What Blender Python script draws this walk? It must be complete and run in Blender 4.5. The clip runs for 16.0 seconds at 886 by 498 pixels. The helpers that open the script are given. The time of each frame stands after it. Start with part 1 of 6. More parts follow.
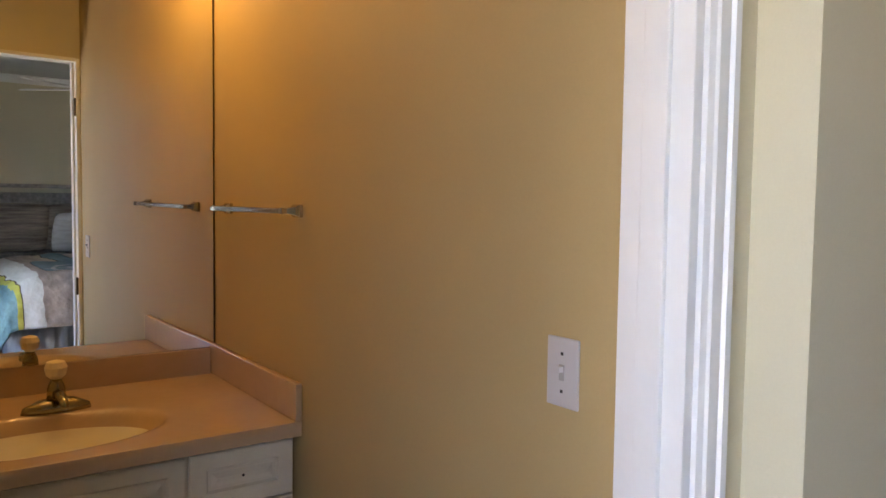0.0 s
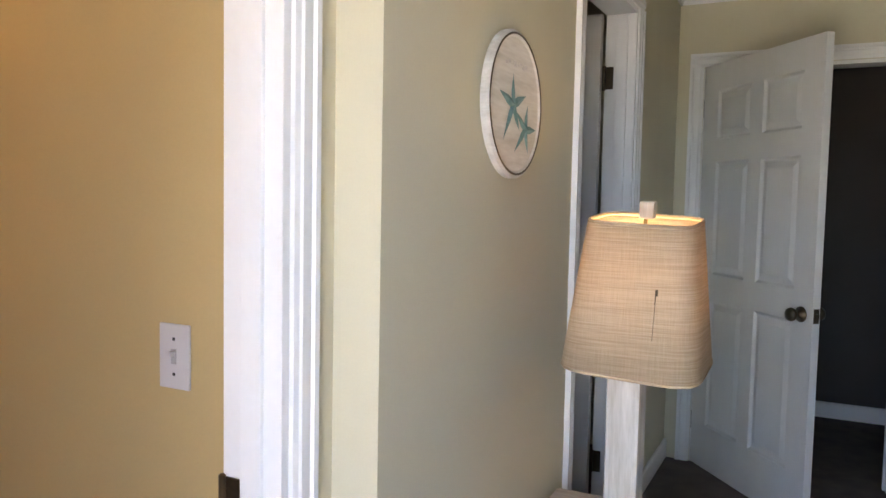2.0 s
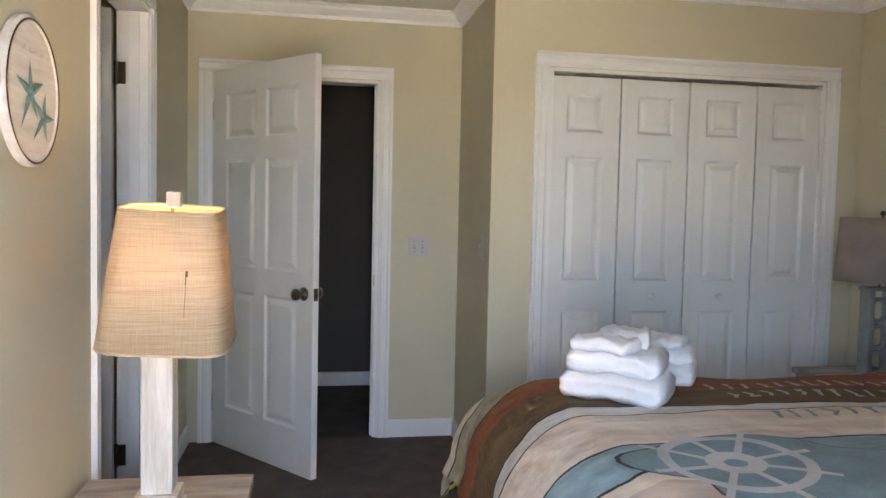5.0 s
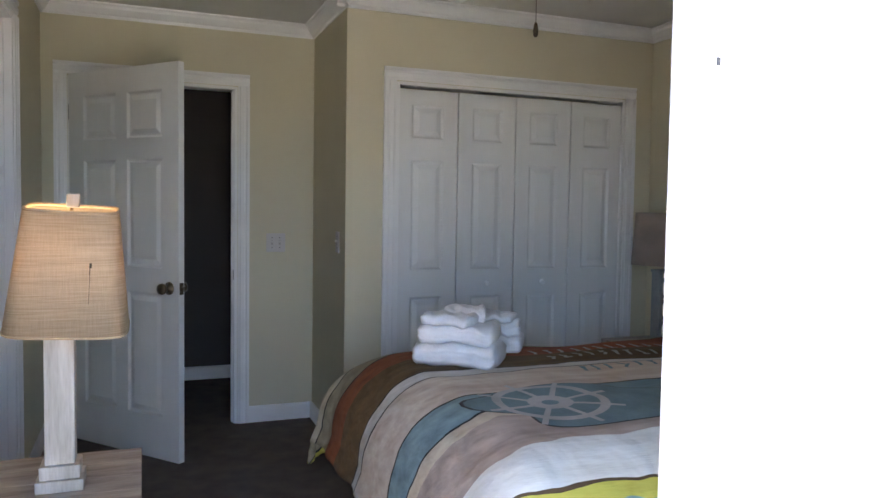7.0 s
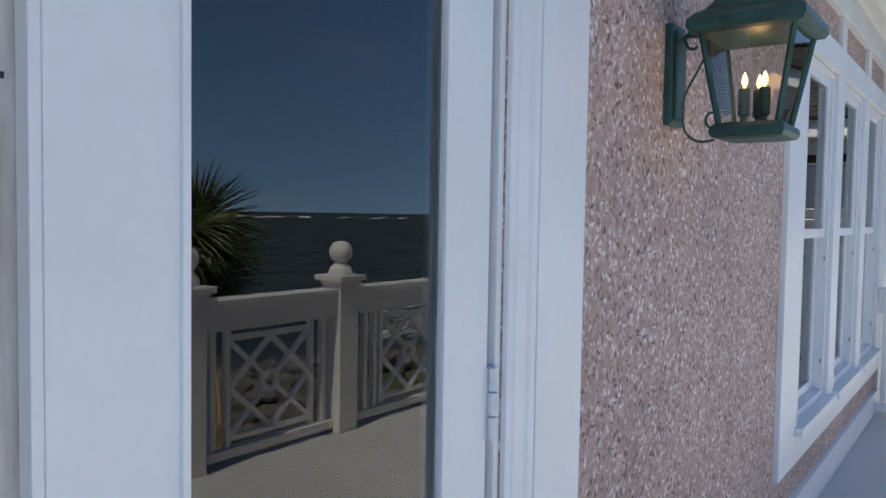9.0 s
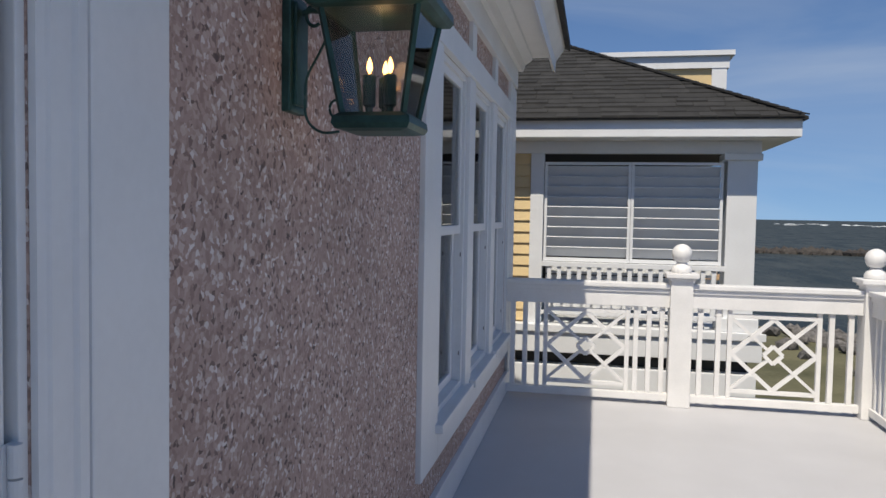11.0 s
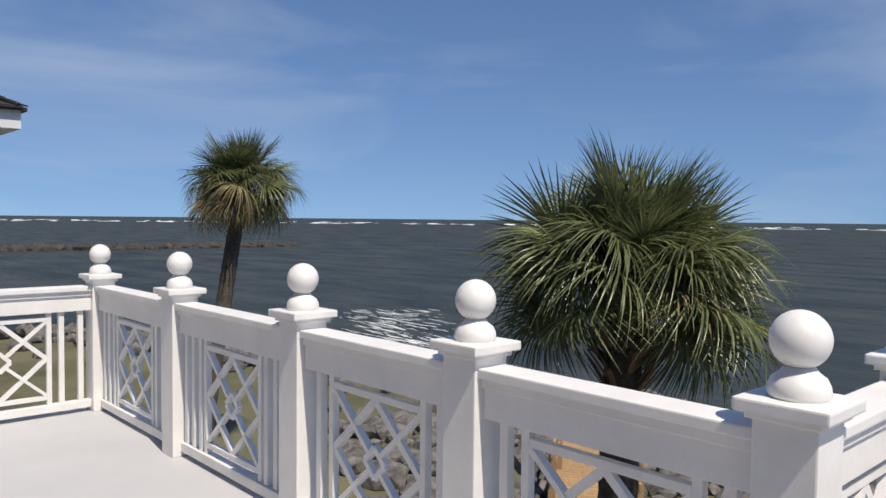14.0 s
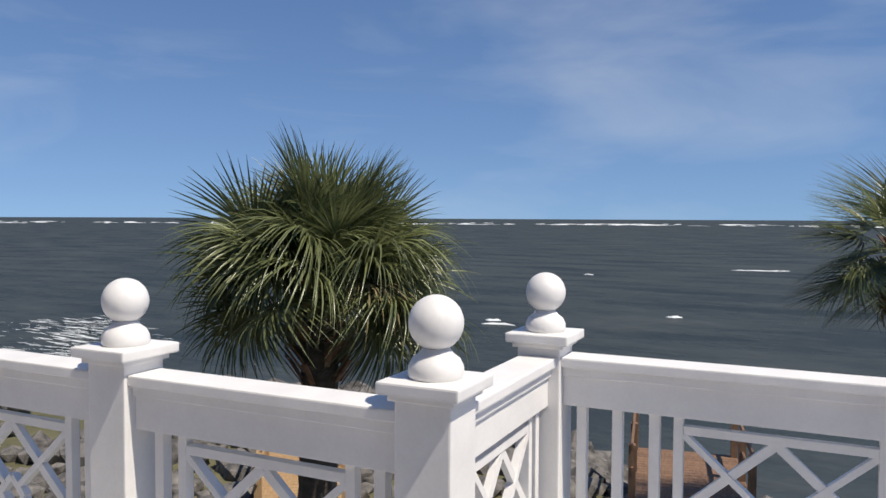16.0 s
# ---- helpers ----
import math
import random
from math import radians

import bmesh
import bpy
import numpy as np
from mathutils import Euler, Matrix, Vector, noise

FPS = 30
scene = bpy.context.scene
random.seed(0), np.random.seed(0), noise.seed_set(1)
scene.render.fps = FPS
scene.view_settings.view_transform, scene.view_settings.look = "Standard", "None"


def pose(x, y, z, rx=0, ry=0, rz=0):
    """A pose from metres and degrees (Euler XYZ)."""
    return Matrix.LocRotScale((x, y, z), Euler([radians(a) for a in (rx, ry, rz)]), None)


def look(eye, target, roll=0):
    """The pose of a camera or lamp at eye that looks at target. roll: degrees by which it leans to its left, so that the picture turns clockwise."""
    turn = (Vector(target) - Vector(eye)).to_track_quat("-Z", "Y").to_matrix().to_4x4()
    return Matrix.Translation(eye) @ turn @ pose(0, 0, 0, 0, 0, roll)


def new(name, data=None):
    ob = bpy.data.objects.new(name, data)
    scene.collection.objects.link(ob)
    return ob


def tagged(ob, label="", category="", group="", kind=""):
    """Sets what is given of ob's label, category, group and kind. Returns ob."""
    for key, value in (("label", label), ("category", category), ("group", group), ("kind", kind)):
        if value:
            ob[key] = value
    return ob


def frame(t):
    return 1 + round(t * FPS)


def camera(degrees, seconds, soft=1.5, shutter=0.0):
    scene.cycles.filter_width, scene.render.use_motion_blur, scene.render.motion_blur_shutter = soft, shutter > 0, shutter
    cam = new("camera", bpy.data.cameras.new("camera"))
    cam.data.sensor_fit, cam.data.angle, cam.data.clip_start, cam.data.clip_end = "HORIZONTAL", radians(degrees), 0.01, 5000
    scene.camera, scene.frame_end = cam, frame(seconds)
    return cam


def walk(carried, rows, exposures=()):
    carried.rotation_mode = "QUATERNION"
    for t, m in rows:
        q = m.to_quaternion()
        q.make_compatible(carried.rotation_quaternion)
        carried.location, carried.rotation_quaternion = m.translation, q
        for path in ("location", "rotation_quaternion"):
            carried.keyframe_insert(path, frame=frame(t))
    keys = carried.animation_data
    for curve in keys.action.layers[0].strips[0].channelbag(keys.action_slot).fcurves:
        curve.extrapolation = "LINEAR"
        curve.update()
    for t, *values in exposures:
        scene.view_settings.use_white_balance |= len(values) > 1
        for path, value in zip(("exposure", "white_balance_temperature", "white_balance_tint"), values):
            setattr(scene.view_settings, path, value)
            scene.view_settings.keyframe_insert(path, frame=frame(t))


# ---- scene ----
cam = camera(61.0, 16.0)
PATH = [
    (0, (0.099, -0.150, 1.339), (1.253, 1.478, 1.218), 0.72),
    (0.5, (0.062, -0.187, 1.347), (1.379, 1.312, 1.226), 0.79),
    (1, (0.021, -0.234, 1.348), (1.494, 1.113, 1.228), 0.78),
    (1.5, (0.016, -0.264, 1.349), (1.654, 0.875, 1.218), 0.80),
    (2, (0.005, -0.281, 1.350), (1.788, 0.615, 1.218), 1.13),
    (2.5, (-0.013, -0.293, 1.349), (1.882, 0.336, 1.224), 1.28),
    (3, (-0.035, -0.306, 1.348), (1.931, 0.043, 1.231), 1.25),
    (3.5, (-0.047, -0.309, 1.335), (1.948, -0.229, 1.225), 1.20),
    (4, (-0.065, -0.313, 1.320), (1.929, -0.421, 1.213), 1.20),
    (4.2, (-0.088, -0.315, 1.319), (1.903, -0.484, 1.214), 1.26),
    (6.3, (-0.485, -0.132, 1.334), (1.439, -0.666, 1.225), 0.84),
    (6.5, (-0.523, -0.118, 1.332), (1.388, -0.697, 1.225), 0.81),
    (7, (-0.612, -0.098, 1.322), (1.242, -0.839, 1.220), 0.94),
    (7.5, (-0.719, -0.086, 1.320), (1.035, -1.042, 1.220), 0.92),
    (8, (-0.793, -0.097, 1.316), (0.767, -1.344, 1.216), 0.90),
    (8.5, (-0.853, -0.145, 1.319), (0.510, -1.605, 1.220), 1.00),
    (9, (-0.880, -0.189, 1.319), (0.313, -1.792, 1.225), 0.92),
    (11.3, (-0.841, -0.546, 1.345), (-0.589, -2.528, 1.251), 0.89),
    (11.5, (-0.826, -0.566, 1.350), (-0.680, -2.559, 1.258), 0.78),
    (12, (-0.793, -0.577, 1.354), (-0.986, -2.566, 1.265), 0.86),
    (12.5, (-0.798, -0.574, 1.351), (-1.321, -2.503, 1.265), 0.74),
    (13, (-0.831, -0.577, 1.345), (-1.652, -2.399, 1.263), 0.68),
    (13.5, (-0.880, -0.571, 1.346), (-1.985, -2.236, 1.267), 0.64),
    (14, (-0.913, -0.583, 1.349), (-2.269, -2.052, 1.268), 0.58),
    (14.5, (-0.950, -0.571, 1.361), (-2.463, -1.876, 1.268), 0.35),
    (15, (-1.008, -0.537, 1.342), (-2.621, -1.716, 1.262), 0.45),
    (15.5, (-1.032, -0.526, 1.340), (-2.751, -1.546, 1.260), 0.42),
    (16, (-1.047, -0.486, 1.335), (-2.850, -1.348, 1.252), 0.25),
]

EXPOSURES = [(0.0, 4.45, 8500, 13), (1.0, 4.36, 8600, 13), (1.5, 4.45, 8650, 13), (2.0, 4.8, 8700, 13), (3.0, 5.08, 9200, 13), (4.2, 5.34, 9900, 14), (6.3, 5.14, 8500, 14), (7.0, 4.55, 8100, 13), (7.5, 2.95, 7400, 10), (8.0, 1.6, 7300, 6), (8.5, 1.2, 7150, 5),
             (9.0, 1.0, 7200, 4), (11.3, -0.08, 7100, 9), (12.5, -0.17, 7150, 10), (14.0, 0.1, 7100, 10), (16.0, 0.15, 7100, 10)]
walk(cam, [(t, look(eye, target, roll)) for t, eye, target, roll in PATH], EXPOSURES)

# ---- world, sun, large lights ----
SUN_TRAVEL = Vector((-0.09, -0.6, -1.0)).normalized()
world = bpy.data.worlds.new("sky_world")
scene.world = world
world.use_nodes = True
wn, wl = world.node_tree.nodes, world.node_tree.links
wn.clear()
w_out = wn.new("ShaderNodeOutputWorld")
w_bg = wn.new("ShaderNodeBackground")
w_sky = wn.new("ShaderNodeTexSky")
w_sky.sky_type = "NISHITA"
w_sky.sun_disc = False
w_sky.sun_elevation = math.asin(-SUN_TRAVEL.z)
w_sky.sun_rotation = math.atan2(-SUN_TRAVEL.x, -SUN_TRAVEL.y)
w_sky.air_density, w_sky.dust_density, w_sky.ozone_density = 0.9, 0.0, 5.0
w_co = wn.new("ShaderNodeTexCoord")
w_map = wn.new("ShaderNodeMapping")
w_map.inputs["Scale"].default_value = (1.2, 1.6, 6.0)
w_map.inputs["Rotation"].default_value = (0.25, -0.1, 0.4)
w_n = wn.new("ShaderNodeTexNoise")
w_n.inputs["Scale"].default_value = 1.5
w_n.inputs["Detail"].default_value = 9.0
w_n.inputs["Roughness"].default_value = 0.52
w_n.inputs["Distortion"].default_value = 0.5
w_r = wn.new("ShaderNodeValToRGB")
w_r.color_ramp.elements[0].position, w_r.color_ramp.elements[1].position = 0.46, 0.80
w_r.color_ramp.elements[1].color = (0.28, 0.28, 0.28, 1)
w_mix = wn.new("ShaderNodeMixRGB")
w_mix.inputs["Color2"].default_value = (6.6, 7.2, 8.0, 1)
wl.new(w_co.outputs["Generated"], w_map.inputs["Vector"])
wl.new(w_map.outputs["Vector"], w_n.inputs["Vector"])
wl.new(w_n.outputs["Fac"], w_r.inputs["Fac"])
wl.new(w_r.outputs["Color"], w_mix.inputs["Fac"])
w_tint = wn.new("ShaderNodeMixRGB")
w_tint.blend_type = "MULTIPLY"
w_tint.inputs["Fac"].default_value = 1.0
w_tint.inputs["Color2"].default_value = (0.76, 0.86, 1.02, 1)
w_lift = wn.new("ShaderNodeMapping")
w_lift.inputs["Scale"].default_value = (1.0, 1.0, 0.72)
w_lift.inputs["Location"].default_value = (0.0, 0.0, 0.11)
wl.new(w_co.outputs["Generated"], w_lift.inputs["Vector"])
wl.new(w_lift.outputs["Vector"], w_sky.inputs["Vector"])
wl.new(w_sky.outputs["Color"], w_tint.inputs["Color1"])
wl.new(w_tint.outputs["Color"], w_mix.inputs["Color1"])
wl.new(w_mix.outputs["Color"], w_bg.inputs["Color"])
w_bg.inputs["Strength"].default_value = 0.1
wl.new(w_bg.outputs["Background"], w_out.inputs["Surface"])

sun = new("sun", bpy.data.lights.new("sun", "SUN"))
sun.data.energy, sun.data.angle, sun.data.color = 4.6, radians(0.55), (1.0, 0.95, 0.88)
sun.rotation_mode = "QUATERNION"
sun.rotation_quaternion = SUN_TRAVEL.to_track_quat("-Z", "Y")


def point_lamp(name, place, watts, colour, radius):
    lamp = new(name, bpy.data.lights.new(name, "POINT"))
    lamp.data.energy, lamp.data.color, lamp.data.shadow_soft_size = watts, colour, radius
    lamp.location = place
    return lamp


# ---- materials ----
def material(name, colour, rough=0.5, metal=0.0, vary=0.12, scale=6.0, fine=80.0, bump=0.15, depth=0.003, second=None, coords="Object", stretch=(1, 1, 1), rand=0.0):
    """Two scales of colour variation and a fine bump."""
    m = bpy.data.materials.new(name)
    m.use_nodes = True
    n, l = m.node_tree.nodes, m.node_tree.links
    b = n["Principled BSDF"]
    b.inputs["Roughness"].default_value = rough
    b.inputs["Metallic"].default_value = metal
    co = n.new("ShaderNodeTexCoord")
    mp = n.new("ShaderNodeMapping")
    mp.inputs["Scale"].default_value = stretch
    l.new(co.outputs[coords], mp.inputs["Vector"])
    big, small = n.new("ShaderNodeTexNoise"), n.new("ShaderNodeTexNoise")
    big.inputs["Scale"].default_value, small.inputs["Scale"].default_value = scale, fine
    big.inputs["Detail"].default_value, small.inputs["Detail"].default_value = 5, 3
    for t in (big, small):
        l.new(mp.outputs["Vector"], t.inputs["Vector"])
    add = n.new("ShaderNodeMath")
    add.operation = "MULTIPLY_ADD"
    add.inputs[1].default_value = 0.35
    l.new(small.outputs["Fac"], add.inputs[0])
    l.new(big.outputs["Fac"], add.inputs[2])
    ramp = n.new("ShaderNodeValToRGB")
    c2 = second or tuple(min(1.0, c * (1 + vary)) for c in colour)
    c1 = colour if second else tuple(c * (1 - vary) for c in colour)
    ramp.color_ramp.elements[0].color, ramp.color_ramp.elements[1].color = (*c1, 1), (*c2, 1)
    ramp.color_ramp.elements[0].position, ramp.color_ramp.elements[1].position = 0.45, 0.9
    l.new(add.outputs["Value"], ramp.inputs["Fac"])
    last = ramp.outputs["Color"]
    if rand:
        info = n.new("ShaderNodeObjectInfo")
        geo = n.new("ShaderNodeNewGeometry")
        summed = n.new("ShaderNodeMath")
        summed.operation = "ADD"
        l.new(info.outputs["Random"], summed.inputs[0])
        l.new(geo.outputs["Random Per Island"], summed.inputs[1])
        mr = n.new("ShaderNodeMapRange")
        mr.inputs["From Max"].default_value = 2.0
        mr.inputs["To Min"].default_value, mr.inputs["To Max"].default_value = 1 - rand, 1 + rand
        l.new(summed.outputs["Value"], mr.inputs["Value"])
        hsv = n.new("ShaderNodeHueSaturation")
        l.new(mr.outputs["Result"], hsv.inputs["Value"])
        l.new(last, hsv.inputs["Color"])
        last = hsv.outputs["Color"]
    l.new(last, b.inputs["Base Color"])
    if bump:
        bp = n.new("ShaderNodeBump")
        bp.inputs["Strength"].default_value, bp.inputs["Distance"].default_value = bump, depth
        l.new(add.outputs["Value"], bp.inputs["Height"])
        l.new(bp.outputs["Normal"], b.inputs["Normal"])
    return m


def glow(name, colour, strength):
    m = bpy.data.materials.new(name)
    m.use_nodes = True
    b = m.node_tree.nodes["Principled BSDF"]
    b.inputs["Base Color"].default_value = (*colour, 1)
    b.inputs["Emission Color"].default_value = (*colour, 1)
    b.inputs["Emission Strength"].default_value = strength
    return m


def pane_material(name, ior, tint=(0.9, 0.94, 0.95)):
    m = bpy.data.materials.new(name)
    m.use_nodes = True
    n, l = m.node_tree.nodes, m.node_tree.links
    n.clear()
    out, mix = n.new("ShaderNodeOutputMaterial"), n.new("ShaderNodeMixShader")
    clear, gloss, fres = n.new("ShaderNodeBsdfTransparent"), n.new("ShaderNodeBsdfGlossy"), n.new("ShaderNodeFresnel")
    clear.inputs["Color"].default_value = (*tint, 1)
    gloss.inputs["Roughness"].default_value = 0.003
    fres.inputs["IOR"].default_value = ior
    l.new(fres.outputs["Fac"], mix.inputs["Fac"])
    l.new(clear.outputs["BSDF"], mix.inputs[1])
    l.new(gloss.outputs["BSDF"], mix.inputs[2])
    l.new(mix.outputs["Shader"], out.inputs["Surface"])
    return m


PAINT = material("cream_wall_paint", (0.60, 0.55, 0.40), 0.75, vary=0.05, scale=1.5, fine=220, bump=0.12, depth=0.001)
BATH_PAINT = material("tan_wall_paint", (0.47, 0.345, 0.165), 0.6, vary=0.05, scale=1.5, fine=220, bump=0.12, depth=0.001)
CEILING = material("ceiling_paint", (0.62, 0.61, 0.58), 0.85, vary=0.05, scale=3, fine=160, bump=0.25, depth=0.002)
TRIM = material("white_gloss_trim", (0.78, 0.78, 0.77), 0.35, vary=0.03, scale=4, fine=60, bump=0.04, depth=0.001)
DOOR_WHITE = material("white_door_paint", (0.72, 0.72, 0.70), 0.4, vary=0.04, scale=5, fine=120, bump=0.06, depth=0.001, stretch=(1, 1, 0.15))
RAIL_WHITE = material("white_rail_paint", (0.74, 0.73, 0.72), 0.45, vary=0.06, scale=7, fine=90, bump=0.12, depth=0.0015)
EXT_WHITE = material("weathered_white_paint", (0.70, 0.71, 0.72), 0.42, vary=0.05, scale=3, fine=50, bump=0.08, depth=0.0015)
CARPET = material("brown_carpet", (0.12, 0.09, 0.075), 0.95, vary=0.25, scale=9, fine=320, bump=0.9, depth=0.006)
DECK = material("grey_deck_paint", (0.47, 0.47, 0.49), 0.55, vary=0.05, scale=2.2, fine=140, bump=0.2, depth=0.001)
BRASS = material("aged_bronze", (0.10, 0.075, 0.05), 0.35, 0.9, vary=0.2, scale=20, bump=0.05)
CHROME = material("chrome", (0.46, 0.44, 0.41), 0.14, 1.0, vary=0.03, scale=10, bump=0.0)
PLATE = material("ivory_switch_plastic", (0.53, 0.50, 0.49), 0.35, vary=0.02, bump=0.0)
# brown paint taken darker: the dimness of the unlit hall is in this colour
HALL_DIMMED = material("dimmed_hall_paint", (0.075, 0.058, 0.05), 0.7, vary=0.08, scale=1.5, fine=200, bump=0.1, depth=0.001)
DARK = material("dark_slot", (0.03, 0.028, 0.026), 0.6, bump=0.0)
MARBLE = material("beige_cultured_marble", (0.48, 0.34, 0.225), 0.18, vary=0.06, scale=4, fine=30, bump=0.0)
VANITY = material("off_white_vanity_paint", (0.62, 0.58, 0.48), 0.45, vary=0.05, scale=5, bump=0.06, depth=0.001)
MIRROR = material("mirror_silver", (0.86, 0.88, 0.86), 0.01, 1.0, vary=0.0, bump=0.0)
BURLAP = material("burlap", (0.52, 0.38, 0.24), 0.9, vary=0.25, scale=14, fine=200, bump=0.7, depth=0.002, stretch=(1, 1, 3))
LAMP_WOOD = material("whitewashed_wood", (0.42, 0.40, 0.35), 0.7, second=(0.72, 0.70, 0.66), scale=8, fine=60, bump=0.3, depth=0.002, stretch=(3, 3, 0.35))
GREY_WOOD = material("grey_washed_planks", (0.20, 0.18, 0.165), 0.7, second=(0.42, 0.39, 0.36), scale=7, fine=70, bump=0.35, depth=0.002, stretch=(4, 0.5, 4), rand=0.12)
TOWEL = material("white_terry", (0.80, 0.80, 0.82), 0.95, vary=0.05, scale=30, fine=260, bump=0.9, depth=0.006)
SHEET = material("pale_bed_linen", (0.66, 0.66, 0.70), 0.9, vary=0.06, scale=8, fine=120, bump=0.5, depth=0.004)
GREEN_METAL = material("verdigris_metal", (0.025, 0.075, 0.065), 0.45, 0.3, vary=0.35, scale=16, fine=90, bump=0.3, depth=0.001)
SHINGLE = material("grey_asphalt_shingle", (0.027, 0.0265, 0.026), 0.95, vary=0.3, scale=6, fine=150, bump=0.8, depth=0.004, rand=0.45)
SIDING = material("yellow_lap_siding", (0.66, 0.50, 0.27), 0.6, vary=0.05, scale=3, fine=60, bump=0.1, depth=0.002, rand=0.04)
LOUVRE = material("grey_white_louvre", (0.60, 0.62, 0.64), 0.5, vary=0.05, scale=4, bump=0.05)
TRUNK = material("palm_bark", (0.075, 0.06, 0.048), 0.95, vary=0.4, scale=9, fine=40, bump=1.0, depth=0.02, stretch=(1, 1, 2.5))
LEAF = material("palm_leaf", (0.045, 0.07, 0.03), 0.32, second=(0.23, 0.25, 0.11), scale=3.0, fine=30, bump=0.1, depth=0.002, rand=0.4)
LEAF_DRY = material("dry_palm_leaf", (0.16, 0.13, 0.06), 0.7, second=(0.26, 0.21, 0.10), scale=3, fine=30, bump=0.2, depth=0.002, rand=0.35)
ROCK = material("granite_rip_rap", (0.035, 0.033, 0.031), 0.85, second=(0.20, 0.185, 0.17), scale=5, fine=40, bump=0.8, depth=0.02, rand=0.35)
SAND = material("sand_and_grass", (0.055, 0.055, 0.022), 0.95, second=(0.14, 0.13, 0.07), scale=0.35, fine=6, bump=0.6, depth=0.03)
JETTY = material("dark_wet_jetty_rock", (0.018, 0.015, 0.012), 0.7, second=(0.06, 0.05, 0.042), scale=2, fine=12, bump=0.6, depth=0.05, rand=0.3)
WET_WOOD = material("new_deck_lumber", (0.28, 0.17, 0.08), 0.7, second=(0.40, 0.26, 0.13), scale=6, fine=50, bump=0.3, depth=0.003, stretch=(1, 5, 1), rand=0.15)
FOAM = material("sea_foam", (0.72, 0.75, 0.76), 0.9, vary=0.1, scale=0.3, fine=4, bump=0.6, depth=0.1)
GLASS = pane_material("double_glazing", 2.0, (0.86, 0.92, 0.90))
LANTERN_GLASS = pane_material("lantern_glass", 1.45, (0.96, 0.94, 0.92))
BULB = glow("warm_bulb", (1.0, 0.62, 0.25), 0.6)
FLAME = glow("flame_bulb", (1.0, 0.50, 0.17), 7.0)


def make_water():
    m = bpy.data.materials.new("sea_water")
    m.use_nodes = True
    n, l = m.node_tree.nodes, m.node_tree.links
    n.remove(n["Principled BSDF"])
    dif, glo, both = n.new("ShaderNodeBsdfDiffuse"), n.new("ShaderNodeBsdfGlossy"), n.new("ShaderNodeMixShader")
    glo.inputs["Roughness"].default_value = 0.25
    both.inputs["Fac"].default_value = 0.13
    l.new(dif.outputs["BSDF"], both.inputs[1])
    l.new(glo.outputs["BSDF"], both.inputs[2])
    l.new(both.outputs["Shader"], n["Material Output"].inputs["Surface"])
    co, mp = n.new("ShaderNodeTexCoord"), n.new("ShaderNodeMapping")
    mp.inputs["Scale"].default_value = (1.0, 0.32, 1.0)
    mp.inputs["Rotation"].default_value = (0, 0, radians(-12))
    l.new(co.outputs["Object"], mp.inputs["Vector"])
    w1, w2 = n.new("ShaderNodeTexNoise"), n.new("ShaderNodeTexNoise")
    w1.inputs["Scale"].default_value, w2.inputs["Scale"].default_value = 0.22, 1.6
    w1.inputs["Detail"].default_value, w2.inputs["Detail"].default_value = 4, 6
    l.new(mp.outputs["Vector"], w1.inputs["Vector"])
    l.new(mp.outputs["Vector"], w2.inputs["Vector"])
    mix = n.new("ShaderNodeMath")
    mix.operation = "MULTIPLY_ADD"
    mix.inputs[1].default_value = 0.4
    l.new(w2.outputs["Fac"], mix.inputs[0])
    l.new(w1.outputs["Fac"], mix.inputs[2])
    ramp = n.new("ShaderNodeValToRGB")
    ramp.color_ramp.elements[0].color, ramp.color_ramp.elements[1].color = (0.020, 0.028, 0.029, 1), (0.058, 0.066, 0.062, 1)
    ramp.color_ramp.elements[0].position, ramp.color_ramp.elements[1].position = 0.5, 0.95
    l.new(mix.outputs["Value"], ramp.inputs["Fac"])
    l.new(ramp.outputs["Color"], dif.inputs["Color"])
    bp = n.new("ShaderNodeBump")
    bp.inputs["Strength"].default_value, bp.inputs["Distance"].default_value = 1.0, 0.9
    l.new(mix.outputs["Value"], bp.inputs["Height"])
    l.new(bp.outputs["Normal"], dif.inputs["Normal"])
    l.new(bp.outputs["Normal"], glo.inputs["Normal"])
    return m


